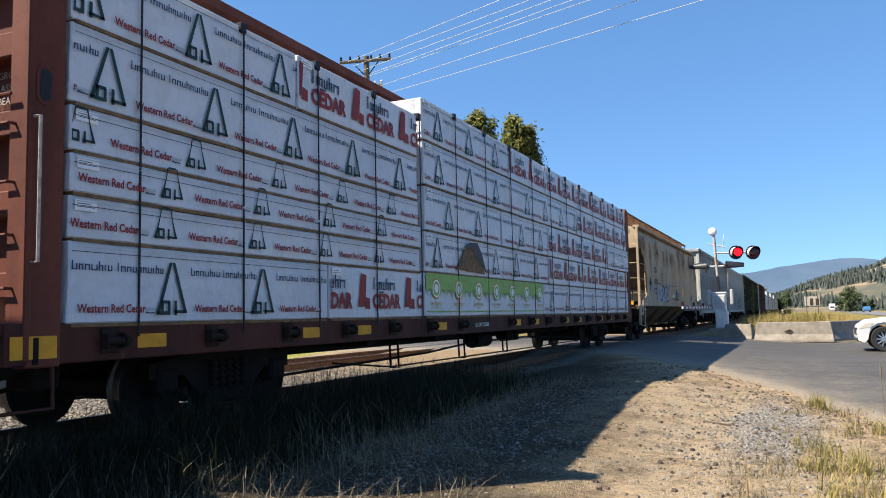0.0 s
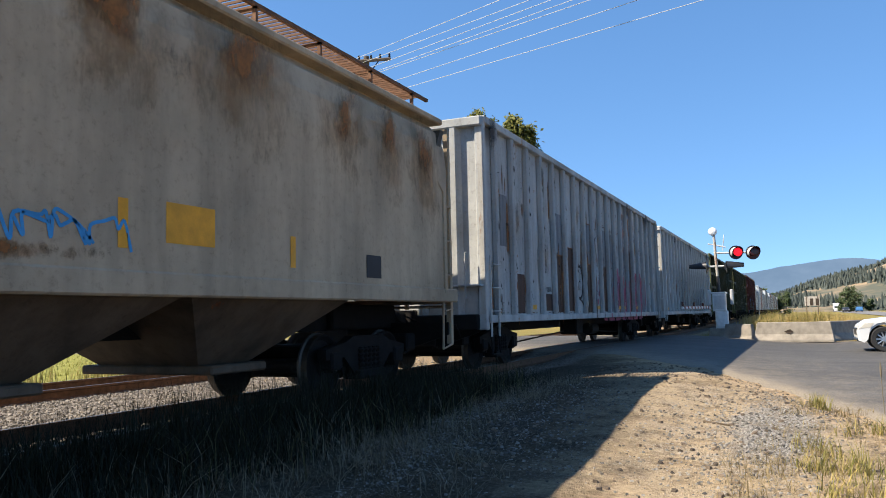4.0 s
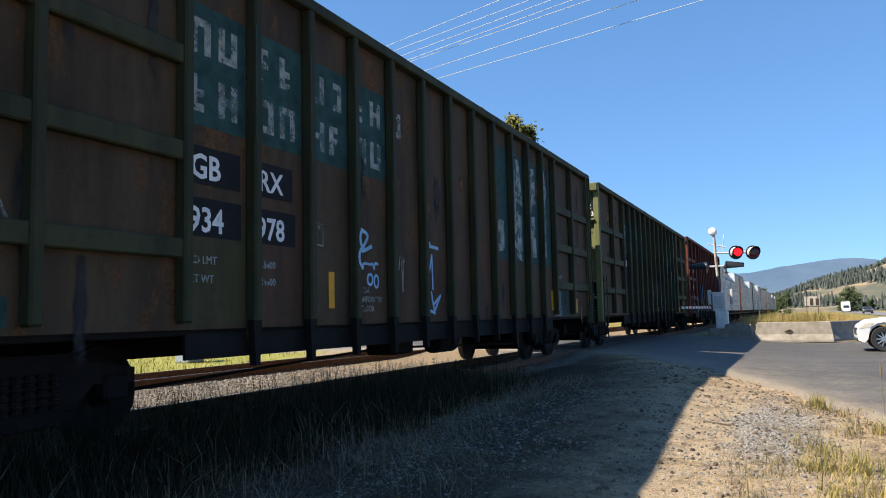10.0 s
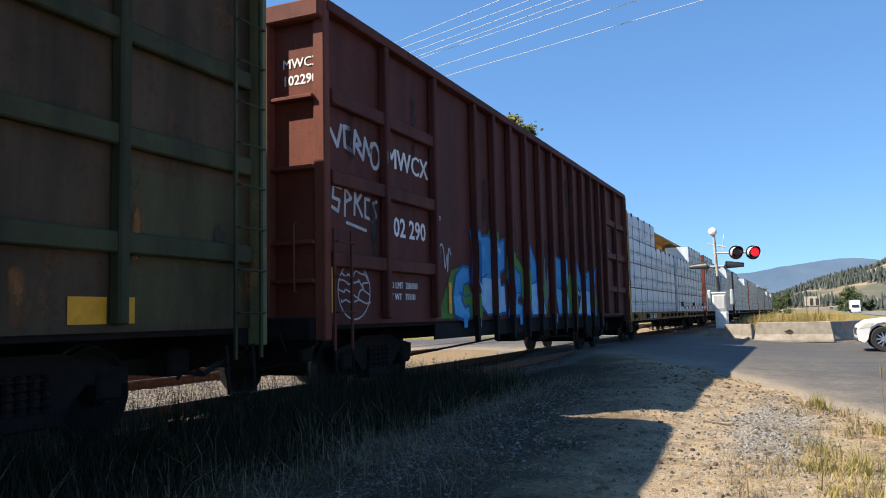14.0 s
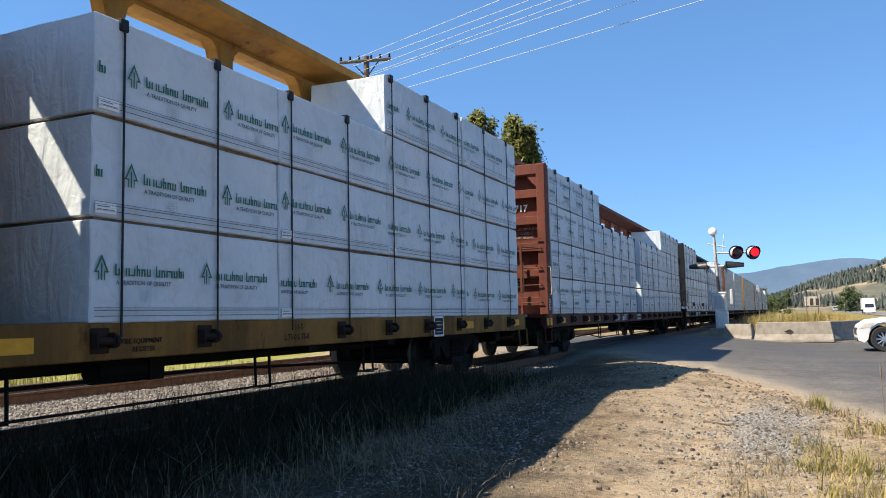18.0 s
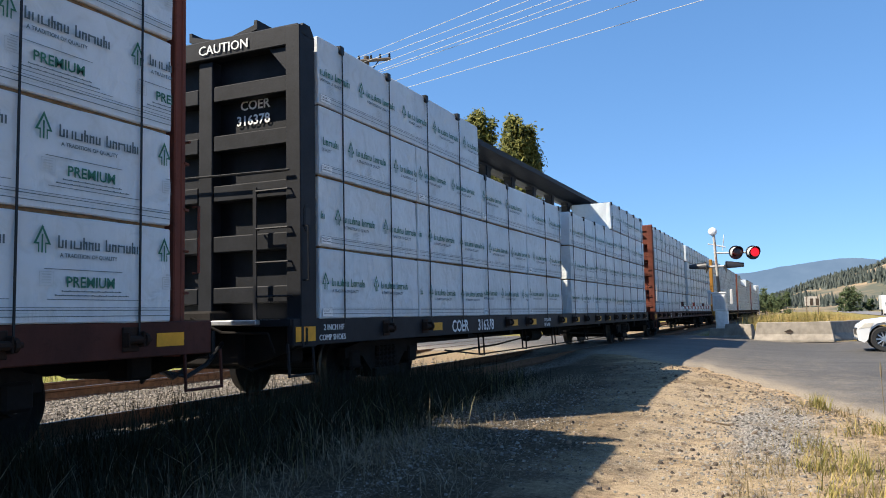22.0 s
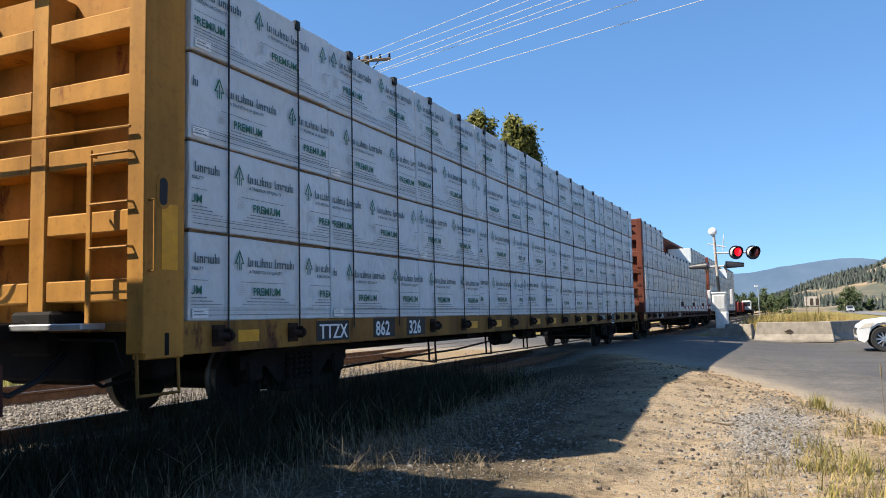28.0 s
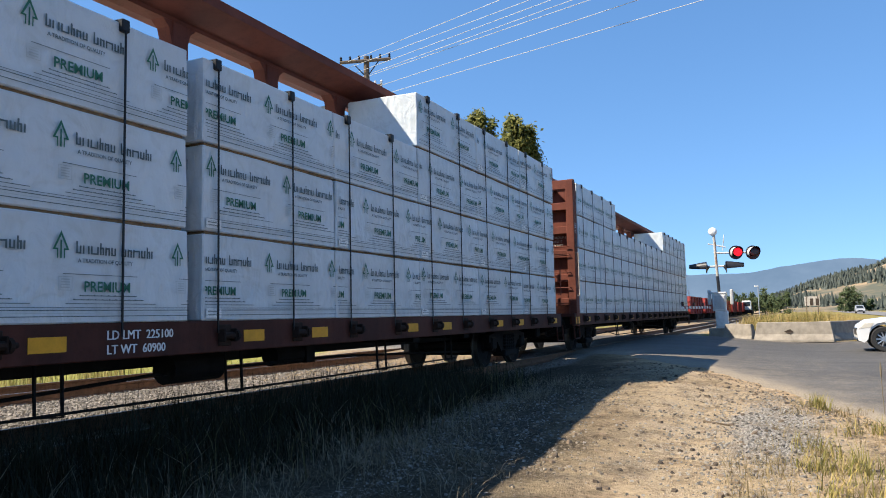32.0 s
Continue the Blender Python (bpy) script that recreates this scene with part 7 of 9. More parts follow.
for n, form in enumerate(FORMS):
    zs = [z for _, z in form]
    p.glyph(form, BLUE2, BLUE1, .05, 4)
    p.shape([(x, min(z, lerp(min(zs), max(zs), .45))) for x, z in form], BLUE3 if n % 2 else hue_mat("spray_mid_blue", (.10, .36, .58)), 5)
    x0 = min(x for x, _ in form)
    p.stroke([(x0 + .25, lerp(min(zs), max(zs), .52)), (x0 + .5, lerp(min(zs), max(zs), .44)), (x0 + .8, lerp(min(zs), max(zs), .5))], .03, BLUE1, 7)
p.shape([(4.72, 1.5), (4.8, 2.2), (5.0, 2.1), (5.0, 1.35)], BLUE1, 8).shape([(5.75, 2.1), (5.9, 1.9), (6.05, 2.12)], BLUE3, 8).blob(9.25, 1.6, .18, .5, GREYP, 3, 2.2, .1, 2)
for x in (4.35, 5.0, 7.3, 9.9):
    p.rect(x, x + .16, .68, .9, BLUE2, 9)
p.rect(.05, .28, .95, 1.55, ORANGE_MARK, 3)
for i in range(24):
    a0, a1 = i * math.pi / 12, (i + 1) * math.pi / 12
    p.stroke([(.78 + .40 * math.cos(a0), 1.22 + .36 * math.sin(a0)), (.78 + .40 * math.cos(a1), 1.22 + .36 * math.sin(a1))], .02, SILVER, 3)
for k in range(4):
    p.scribble(.45, 1.12, 1.0 + k * .12, 1.12 + k * .12, SILVER, .022, 30 + k, 10, 4)
p.stroke([(.24, 3.2), (.4, 3.02), (.5, 3.3)], .06, SILVER, 3).stroke([(.72, 3.3), (.56, 3.3), (.58, 3.05), (.74, 3.02)], .06, SILVER, 3).stroke([(.8, 3.0), (.84, 3.3), (.98, 3.15), (.86, 3.12), (1.04, 2.96), (1.1, 3.25), (1.2, 3.05), (1.28, 3.22)], .06, SILVER, 3).ring(1.36, 3.06, .12, .17, .055, SILVER, 3).stroke([(.48, 2.5), (.3, 2.52), (.28, 2.36), (.44, 2.34), (.4, 2.2), (.26, 2.24)], .045, SILVER, 3).stroke([(.56, 2.16), (.58, 2.52), (.72, 2.4), (.58, 2.34)], .045, SILVER, 3).stroke([(.8, 2.2), (.82, 2.6), (.84, 2.36), (.98, 2.48), (.86, 2.36), (1.0, 2.2)], .045, SILVER, 3).stroke([(1.2, 2.44), (1.08, 2.44), (1.08, 2.2), (1.2, 2.18)], .045, SILVER, 3).stroke([(1.4, 2.44), (1.28, 2.4), (1.38, 2.24), (1.26, 2.14)], .045, SILVER, 3).stroke([(.6, 2.08), (1.1, 2.02)], .04, SILVER, 3).scribble(3.3, 3.85, 1.55, 2.1, SILVER, .03, 43, 12, 3)
for x in (3.72, 6.95, 8.95):
    p.rect(x, x + .12, .92, 1.42, ORANGE_MARK, 11)
p.rect(15.3, 15.7, 1.0, 1.4, FADED, 3).scribble(15.3, 15.9, 2.6, 2.9, BLUE3, .03, 44, 8, 3)
p.done("graffiti", g7, "blue and green graffiti on the dark red side")
lettering("MWCX", .42, WM, g7, 1.68, ys7 - .012, 2.98)
lettering("102 290", .38, WM, g7, 1.68, ys7 - .012, 2.02)
lettering("LD LMT  206900", .13, WM, g7, 1.7, ys7 - .012, 1.28)
lettering("LT WT   79100", .13, WM, g7, 1.7, ys7 - .012, 1.12)
lettering("F", .15, WM, g7, 3.42, ys7 - .012, 2.36)
for i in range(16):
    rr = random.Random(700 + i)
    x, z = rr.uniform(.3, 17.5), rr.uniform(2.2, 4.5)
    stain(g7, x, x + .25, z - 1.0, z, ys7 - .012, "soot")


# ---- what stands round the crossing ----
M["concrete"] = plain("cast_concrete", (0.25, 0.22, 0.18), 0.85, 0, 0.25, 3)
M["white_paint"] = plain("white_enamel", (0.66, 0.66, 0.64), 0.45, 0, 0.15, 5)
M["silver"] = painted("silver_signal_paint", (0.55, 0.55, 0.54), 0.35, 0.2, rustcol=(0.2, 0.1, 0.05))
M["mast"] = painted("rusty_mast_paint", (0.5, 0.48, 0.43), 0.85, 0.3, rustcol=(0.17, 0.07, 0.03))
M["black"] = plain("black_enamel", (0.018, 0.018, 0.02), 0.4, 0, 0.2, 6)
M["wood_pole"] = plain("weathered_pole_wood", (0.13, 0.10, 0.075), 0.9, 0, 0.35, 6)
M["wire"] = plain("aluminium_wire", (0.5, 0.5, 0.5), 0.5, 0.0, 0.1, 6)
M["red_paint"] = painted("faded_red_paint", (0.22, 0.03, 0.025), 0.25, 0.3)
M["orange"] = plain("safety_orange", (0.75, 0.16, 0.03), 0.5, 0, 0.1, 4)
M["tyre"] = plain("tyre_rubber", (0.03, 0.03, 0.03), 0.85, 0, 0.2, 9)
M["alloy"] = plain("alloy_wheel", (0.55, 0.56, 0.57), 0.3, 0.9, 0.1, 9)
M["car_white_paint"] = plain("car_body_white", (0.62, 0.62, 0.61), 0.22, 0, 0.04, 2, 0)
M["car_blue_paint"] = plain("car_body_blue", (0.06, 0.16, 0.33), 0.25, 0, 0.05, 2, 0)
M["car_dark_paint"] = plain("car_body_charcoal", (0.05, 0.05, 0.06), 0.25, 0, 0.05, 2, 0)
M["car_grey_paint"] = plain("car_body_grey", (0.30, 0.31, 0.33), 0.25, 0, 0.05, 2, 0)
M["glass_dark"] = plain("tinted_car_glass", (0.02, 0.025, 0.03), 0.06, 0, 0.1, 2, 0)
M["lamp_glass"] = plain("headlamp_glass", (0.6, 0.56, 0.48), 0.1, 0.2, 0.1, 9, 0)


def glowing(name, col, strength):
    m, t, b, co = nodes_of(name)
    b.inputs["Base Color"].default_value = (*col, 1)
    b.inputs["Emission Color"].default_value = (*col, 1)
    b.inputs["Emission Strength"].default_value = strength
    return m


M["red_lit"] = glowing("lit_red_lens", (0.9, 0.008, 0.02), 0.52)
M["red_dark"] = plain("unlit_red_lens", (0.05, 0.008, 0.008), 0.25, 0, 0.1, 5, 0)

# flashing crossing signal
FLASH = []
sig = thing("crossing_signal", "silver crossing signal mast with red flashing lights and bell", "crossing signal", (39.5, 3.43, 0))
part("mast", Geo().tube((0, -.18, -.1), (0, .02, 4.6), .065, 12), M["mast"], sig, smooth=False)
part("bell", Geo().revolve([(0, -.08), (.14, -.08), (.2, -.02), (.2, .05), (.1, .12), (0, .12)], (-.05, .05, 4.62), "x", 16), M["white_paint"], sig, smooth=True)
part("top_bracket", Geo().tube((0, .3, 4.05), (0, -.5, 3.85), .03, 6).tube((0, -.35, 3.7), (0, -.45, 4.45), .02, 6), M["silver"], sig)
part("cross_arm", Geo().tube((0, .05, 3.6), (-.05, -1.7, 3.54), .045, 8), M["silver"], sig)
part("lower_arm", Geo().tube((0, .55, 2.96), (0, -.75, 2.96), .05, 8), M["silver"], sig)


def signal_light(y, z, phase):
    head = part("light_head", Geo().revolve([(.0, .16), (.12, .15), (.17, .06), (.17, .02), (.32, .02), (.33, .0), (.18, -.0), (.17, -.03)], (0, 0, 0), "x", 22), M["black"], sig, "black round light with visor", pose(-.12, y, z, 0, 0, 22), smooth=False)
    hood = Geo()
    for i in range(15):
        a0, a1 = radians(-35 + i * 16.6), radians(-35 + (i + 1) * 16.6)
        l0, l1 = .30 * math.sin(radians(i * 12)) + .16, .30 * math.sin(radians((i + 1) * 12)) + .16
        p = [(-l, .26 * math.cos(a), .26 * math.sin(a)) for a, l in ((a0, 0), (a0, l0), (a1, l1), (a1, 0))]
        hood.add(p, [(0, 1, 2, 3)], 1)
        hood.add([(x, yy * .96, zz * .96) for x, yy, zz in p], [(3, 2, 1, 0)])
    part("visor", hood, [M["black"], M["silver"]], head)
    g = Geo().revolve([(.0, -.028), (.11, -.026), (.20, -.004)], (0, 0, 0), "x", 22, 0)
    g.revolve([(.0, .028), (.11, .026), (.20, .004), (.20, -.004)], (0, 0, 0), "x", 22, 1)
    lens = part("lens", g, [M["red_lit"], M["red_dark"]], head, "round red lens", pose(-.3, 0, 0))
    FLASH.append((lens, phase))


part("lower_band", Geo().tube((0, -.135, 1.0), (0, -.07, 2.5), .072, 12), M["black"], sig, "black lower part of the mast")
signal_light(-.94, 3.57, 0)
signal_light(-1.68, 3.53, 1)
for y, way in ((.42, 1), (-.50, -1)):
    g = Geo().revolve([(0, 0), (.28, 0), (.29, .03), (.16, .05), (.0, .16)], (0, 0, 0), "y", 18)
    hd = part("side_light", g, M["black"], sig, "black side light with long visor", pose(-.05, y, 2.92, 0, 0, 0 if way < 0 else 180))
    part("visor", Geo().add([(.24 * math.cos(radians(a)) * k, -.02 - (0 if k == 1 else .75), .02 + .26 * math.sin(radians(a)) * k) for k in (1, .55) for a in range(-20, 201, 20)],
                   [(i, i + 1, i + 13, i + 12) for i in range(11)]), M["black"], hd)
# gate mechanism and its lowered arm
case = part("gate_case", Geo().box(-.25, .25, -.40, .20, .85, 1.70, bev=.03).box(-.28, .28, -.44, .24, 1.66, 1.74, bev=.02).box(-.22, .22, -.46, .10, .0, .86, bev=.03), M["white_paint"], sig, "white gate mechanism case")
part("case_door", Geo().box(-.275, -.25, -.34, .14, .95, 1.58, bev=.01), M["silver"], case)
part("case_door", Geo().box(-.245, -.22, -.40, .04, .12, .78, bev=.01), M["white_paint"], case)
part("foundation", Geo().box(-.45, .45, -.95, .4, -.5, .05, bev=.03), M["concrete"], sig)
for y in (.34, -.66):
    part("counterweight", Geo().box(-.18, .18, y - .07, y + .07, 1.15, 1.85, bev=.03), M["silver"], sig)
arm = part("gate_arm", Geo().prism([(0, .97), (0, 1.09), (-10, 1.05), (-10, .97)], "y", .30, .36), M["white_paint"], sig, "white lowered gate arm with red stripes")
for i in range(9):
    x = -.9 - i * 1.05
    part("stripe", Geo().prism([(x, .965), (x - .35, .965), (x - .45, 1.10 - .004 * i), (x - .1, 1.10 - .004 * i)], "y", .295, .365), M["red_paint"], arm)
for x in (-9.9, -6.5, -3.2):
    part("arm_light", Geo().tube((x, .33, 1.03), (x, .33, 1.22), .05, 8), M["red_dark"], arm)

# concrete barriers
JERSEY = [(-.30, 0), (.30, 0), (.29, .10), (.15, .32), (.10, .80), (-.10, .80), (-.15, .32), (-.29, .10)]


def barrier(x, y, z, length, turn, tilt, label):
    bm = bmesh.new()
    g = Geo().prism([(a, b) for a, b in JERSEY], "y", -length / 2, length / 2)
    me = g.mesh("concrete_barrier", M["concrete"])
    bm.from_mesh(me)
    bmesh.ops.subdivide_edges(bm, edges=[e for e in bm.edges if e.calc_length() > 1], cuts=10)
    bmesh.ops.bevel(bm, geom=[e for e in bm.edges if len(e.link_faces) == 2 and e.calc_face_angle(0) > .5], offset=.02, segments=1, affect="EDGES")
    for v in bm.verts:
        k = abs(v.co.y) / (length / 2)
        if k > .97:
            v.co.y -= math.copysign(.16 * v.co.z, v.co.y)
        v.co += noise.noise_vector(v.co * 3 + Vector((x, y, 0))) * .018
    bm.to_mesh(me)
    bm.free()
    ob = new("concrete_barrier", me)
    ob.matrix_basis = pose(x, y, z, 0, tilt, turn)
    tagged(ob, label, "barrier", "concrete barriers")
    return ob


barrier(36.0, 2.30, -.52, 1.5, -32, 0, "weathered concrete road barrier beside the signal")
bb = barrier(34.9, .18, -.45, 3.0, -8, 0, "weathered concrete road barrier with a chipped face")
part("chip", Geo().add([(-.17, .35, .42), (-.19, .1, .52), (-.16, -.02, .40), (-.19, .12, .33)], [(0, 1, 2, 3)]), M["tie"], bb)
barrier(37.12, -2.1, -.45, 4.2, 60, 0, "weathered concrete road barrier turned from the sun")

# white car that waits at the crossing, heading over it
def vehicle(name, label, category, at, turn, paint, L=4.6, W=1.85, H=1.7, wheel=.36, hood=.95, suv=True, cargo=None):
    """A car along +x, its origin on the ground under its middle."""
    root = thing(name, label, category, at, "", "", turn)
    h0 = .28
    if cargo:
        prof = [(L * .5, h0), (L * .5, .9), (L * .47, 1.25), (L * .38, 2.2), (L * .2, 2.3), (L * .2, h0)]
    else:
        prof = [(L * .5 - .02, .35), (L * .5, .62), (L * .485, .80), (L * .43, hood - .06), (L * .22, hood + .06), (L * .08, H - .12), (L * .0, H), (-L * .32, H - .02),
                (-L * .44, H - .18), (-L * .49, 1.0), (-L * .5, .5), (-L * .48, .32)]
    wx = (L * .345, -L * .29)
    bottom = []
    for cx in sorted(wx):
        for k in range(9):
            a = math.pi - math.pi * k / 8
            bottom.append((cx + (wheel + .06) * math.cos(a), max(h0, wheel + (wheel + .06) * math.sin(a))))
    if not cargo:
        prof = prof + [(-L * .46, h0)] + bottom + [(L * .46, h0)]
    g = Geo()
    bm = bmesh.new()
    n = len(prof)
    rings = []
    for y, kx, dz in ((-W / 2, 1, 0), (-W / 2 + .0, 1, 0), (W / 2, 1, 0)):
        rings.append([bm.verts.new((px, y * (.86 if pz > hood + .12 and not cargo else 1.0), pz)) for px, pz in prof])
    for v in rings[1]:
        bm.verts.remove(v)
    bm.faces.new(rings[0])
    bm.faces.new(rings[2][::-1])
    for i in range(n):
        j = (i + 1) % n
        bm.faces.new((rings[0][i], rings[2][i], rings[2][j], rings[0][j]))
    bmesh.ops.recalc_face_normals(bm, faces=bm.faces)
    bmesh.ops.bevel(bm, geom=[e for e in bm.edges if abs(abs(e.verts[0].co.y) - abs(e.verts[1].co.y)) < .2 and e.verts[0].co.y * e.verts[1].co.y > 0 and e.verts[0].co.z > .4], offset=.06, segments=3, affect="EDGES")
    me = bpy.data.meshes.new("body")
    bm.to_mesh(me)
    bm.free()
    me.materials.append(paint)
    body = part("body", me, None, root)
    if cargo:
        part("cargo_box", Geo().box(-L * .5, L * .18, -W / 2 - .1, W / 2 + .1, .9, 3.3, bev=.04), cargo, root)
        part("windscreen", Geo().add([(L * .475, -W * .4, 1.3), (L * .475, W * .4, 1.3), (L * .39, W * .38, 2.1), (L * .39, -W * .38, 2.1)], [(0, 1, 2, 3)]), M["glass_dark"], body)
    else:
        y = W / 2 * .86 + .005
        for s in (-1, 1):
            part("side_window", Geo().add([(L * .19, s * (y + .005), hood + .13), (L * .07, s * y, H - .2), (-L * .1, s * y, H - .16), (-L * .1, s * (y + .005), hood + .13)], [(0, 1, 2, 3)]), M["glass_dark"], body)
            part("side_window", Geo().add([(-L * .115, s * (y + .005), hood + .13), (-L * .115, s * y, H - .16), (-L * .3, s * y, H - .17), (-L * .4, s * (y + .005), hood + .13)], [(0, 1, 2, 3)]), M["glass_dark"], body)
            part("mirror", Geo().box(L * .17, L * .2, *sorted((s * W * .47, s * (W * .47 + .2))), hood + .12, hood + .28, bev=.03), paint, body)
            part("door_handle", Geo().box(-L * .03, L * .01, *sorted((s * W / 2, s * (W / 2 + .03))), .9, .93), M["alloy"], body)
            part("headlight", Geo().prism([(L * .49, .70), (L * .455, .86), (L * .40, .88), (L * .42, .74)], "y", *sorted((s * (W / 2 + .006), s * (W / 2 - .4)))), M["lamp_glass"], body)
        part("windscreen", Geo().add([(L * .215, -W * .40, hood + .1), (L * .215, W * .40, hood + .1), (L * .085, W * .36, H - .12), (L * .085, -W * .36, H - .12)], [(0, 1, 2, 3)]), M["glass_dark"], body)
        part("grille", Geo().box(L * .49, L * .5 + .012, -.5, .5, .5, .72, bev=.02), M["black"], body)
        part("bumper_trim", Geo().box(L * .475, L * .5 + .01, -W * .45, W * .45, .32, .42, bev=.03), M["black"], body)
    for cx in wx:
        for s in (-1, 1):
            yy = s * (W / 2 - .12)
            w = part("wheel", Geo().revolve([(wheel * .62, -.1), (wheel * .93, -.11), (wheel, -.07), (wheel, .07), (wheel * .93, .11), (wheel * .62, .1)], (0, 0, 0), "y", 24), M["tyre"], root, at=pose(cx, yy, wheel))
            rim = Geo().revolve([(wheel * .64, -s * .0 + s * .08), (wheel * .6, s * .05), (wheel * .58, s * .02)], (0, 0, 0), "y", 24)
            for k in range(10):
                a = k * math.pi / 5
                c, d = math.cos(a), math.sin(a)
                rim.tube((c * .05, s * .075, d * .05), (c * wheel * .6, s * .07, d * wheel * .6), .022, 5)
            rim.tube((0, s * .05, 0), (0, s * .09, 0), .06, 10)
            part("rim", rim, M["alloy"], w)
            part("brake_disc", Geo().revolve([(0, 0), (wheel * .58, 0)], (0, 0, 0), "y", 16), M["black"], w)
    return root


vehicle("white_suv", "white parked sport utility car with silver spoked wheels", "car", (28.25, -3.98, -.475), 90, M["car_white_paint"], 4.7, 1.9, 1.75, .38, 1.02)
MOVERS = []


def mover(ob, rows):
    MOVERS.append((ob, rows))


hw = -.45
mover(vehicle("box_truck", "white box truck driving on the far road", "truck", (300, -14, hw), 180, M["car_white_paint"], 7.5, 2.2, 2.4, .45, cargo=M["car_white_paint"]), (388, -10.8, -14, 180))
mover(vehicle("pickup_truck", "grey pickup driving on the far road", "car", (258, -14, hw), 180, M["car_grey_paint"], 5.4, 2.0, 1.9, .4, 1.05), (530, -9.7, -14, 180))
mover(vehicle("blue_car", "blue car driving away on the far road", "car", (255, -18, hw), 0, M["car_blue_paint"], 4.6, 1.9, 1.6), (255, 7.5, -18, 0))
mover(vehicle("dark_car", "dark car driving on the far road", "car", (196, -14, hw), 180, M["car_dark_paint"], 4.6, 1.9, 1.5), (336, -14, -14, 180))
mover(vehicle("white_van", "white van driving on the far road", "van", (360, -14, hw), 180, M["car_white_paint"], 5.4, 2.0, 2.2, .36, 1.1), (365, 9.0, -18.2, 0))
M["far_asphalt"] = plain("sunlit_asphalt", (0.18, 0.172, 0.165), 0.85, 0, 0.15, 0.3)
tagged(part("road", Geo().add([(60, -21, -.44), (60, -12, -.44), (1500, -14, -.44), (1500, -30, -.44)], [(0, 1, 2, 3)]), M["far_asphalt"]), "pale distant asphalt highway along the field", "road", kind="structure")
cone = thing("traffic_cone", "orange traffic cone beside the road", "traffic cone", (46, -5.6, -.5))
part("base", Geo().box(-.18, .18, -.18, .18, 0, .04, bev=.01), M["black"], cone)
part("body", Geo().revolve([(.13, .04), (.03, .95), (0, .95)], (0, 0, 0), "z", 14), M["orange"], cone)

# sign board on posts
bill = thing("sign_board", "plain roadside sign board with dark panels on posts", "sign", (150, -2.4, -.4))
for y in (-.9, .9):
    part("post", Geo().box(-.08, .08, y - .08, y + .08, 0, 3.4), M["wood_pole"], bill)
part("board", Geo().box(-.06, .06, -1.2, 1.2, 1.75, 3.35, bev=.02), plain("board_tan", (0.42, 0.38, 0.33), 0.7), bill)
for y in (-.8, .1):
    part("panel", Geo().box(-.09, -.06, y - .26, y + .26, 1.85, 3.0), M["tie"], bill)
lamp = thing("street_lamp", "grey street lamp on a slim pole in the field", "street lamp", (120, 4.9, -.4))
part("pole", Geo().tube((0, 0, 0), (0, 0, 4.6), .06, 8), M["galv"], lamp)
part("lamp_head", Geo().box(-.2, .2, -.1, .5, 4.5, 4.66, bev=.04), M["white_paint"], lamp)

# red work cars that stand on the second track
for i in range(8):
    x = 88 + i * 15.0
    w = thing("work_car", "red low railway work car on the second track", "freight car", (x, SECOND_Y, RAIL), "red work cars")
    part("body", Geo().prism([(0, 1.0), (.6, .75), (12, .75), (12.6, 1.0), (12.6, 2.1), (11.9, 2.65), (.7, 2.65), (0, 2.1)], "y", -1.4, 1.4), M["red_paint"] if i != 3 else M["orange"], w)
    for k in range(5):
        part("rib", Geo().box(1.2 + k * 2.5, 1.4 + k * 2.5, -1.5, -1.4, .8, 2.6), M["red_paint"], w)
    for k in (1.8, 10.8):
        part("truck", Geo().box(k - 1.1, k + 1.1, -1.0, 1.0, .2, .75, bev=.1), M["steel"], w)
    for k in (.9, 2.7, 9.9, 11.7):
        part("wheelset", Geo().tube((k, -.8, .42), (k, .8, .42), .42, 16), M["wheel"], w)
ld = thing("track_loader", "white cabbed work machine beside the rails", "machine", (185, 10.0, -.3))
part("cab", Geo().box(-.9, .9, -.9, .9, 1.2, 3.2, bev=.1), M["white_paint"], ld)
part("window", Geo().box(-.93, -.9, -.7, .7, 2.0, 2.9), M["glass_dark"], ld)
part("chassis", Geo().box(-1.6, 1.6, -1.1, 1.1, .5, 1.2, bev=.05), M["steel"], ld)
for x in (-1.1, 1.1):
    for y in (-1, 1):
        part("wheel", Geo().tube((x, y - .15, .45), (x, y + .15, .45), .45, 14), M["tyre"], ld)

# pale block building and rail-side things beyond the tracks
hut = thing("low_wall", "low tan block wall beyond the tracks", "wall", (12.6, 20.0, -.5))
part("wall", Geo().box(-2.2, 1.6, -.6, .6, 0, .45, bev=.02), plain("tan_block_wall", (0.38, 0.28, 0.2), 0.85), hut)
part("cap", Geo().box(-2.3, 1.7, -.7, .7, .45, .52, bev=.02), M["galv"], hut)
boxy = thing("electrical_box", "grey electrical box standing in the grass", "utility box", (21.3, 19.0, -.5))
part("box", Geo().box(-.4, .4, -.3, .3, 0, .95, bev=.03), M["galv"], boxy)
part("lid", Geo().box(-.44, .44, -.34, .34, .95, 1.02, bev=.02), M["galv"], boxy)

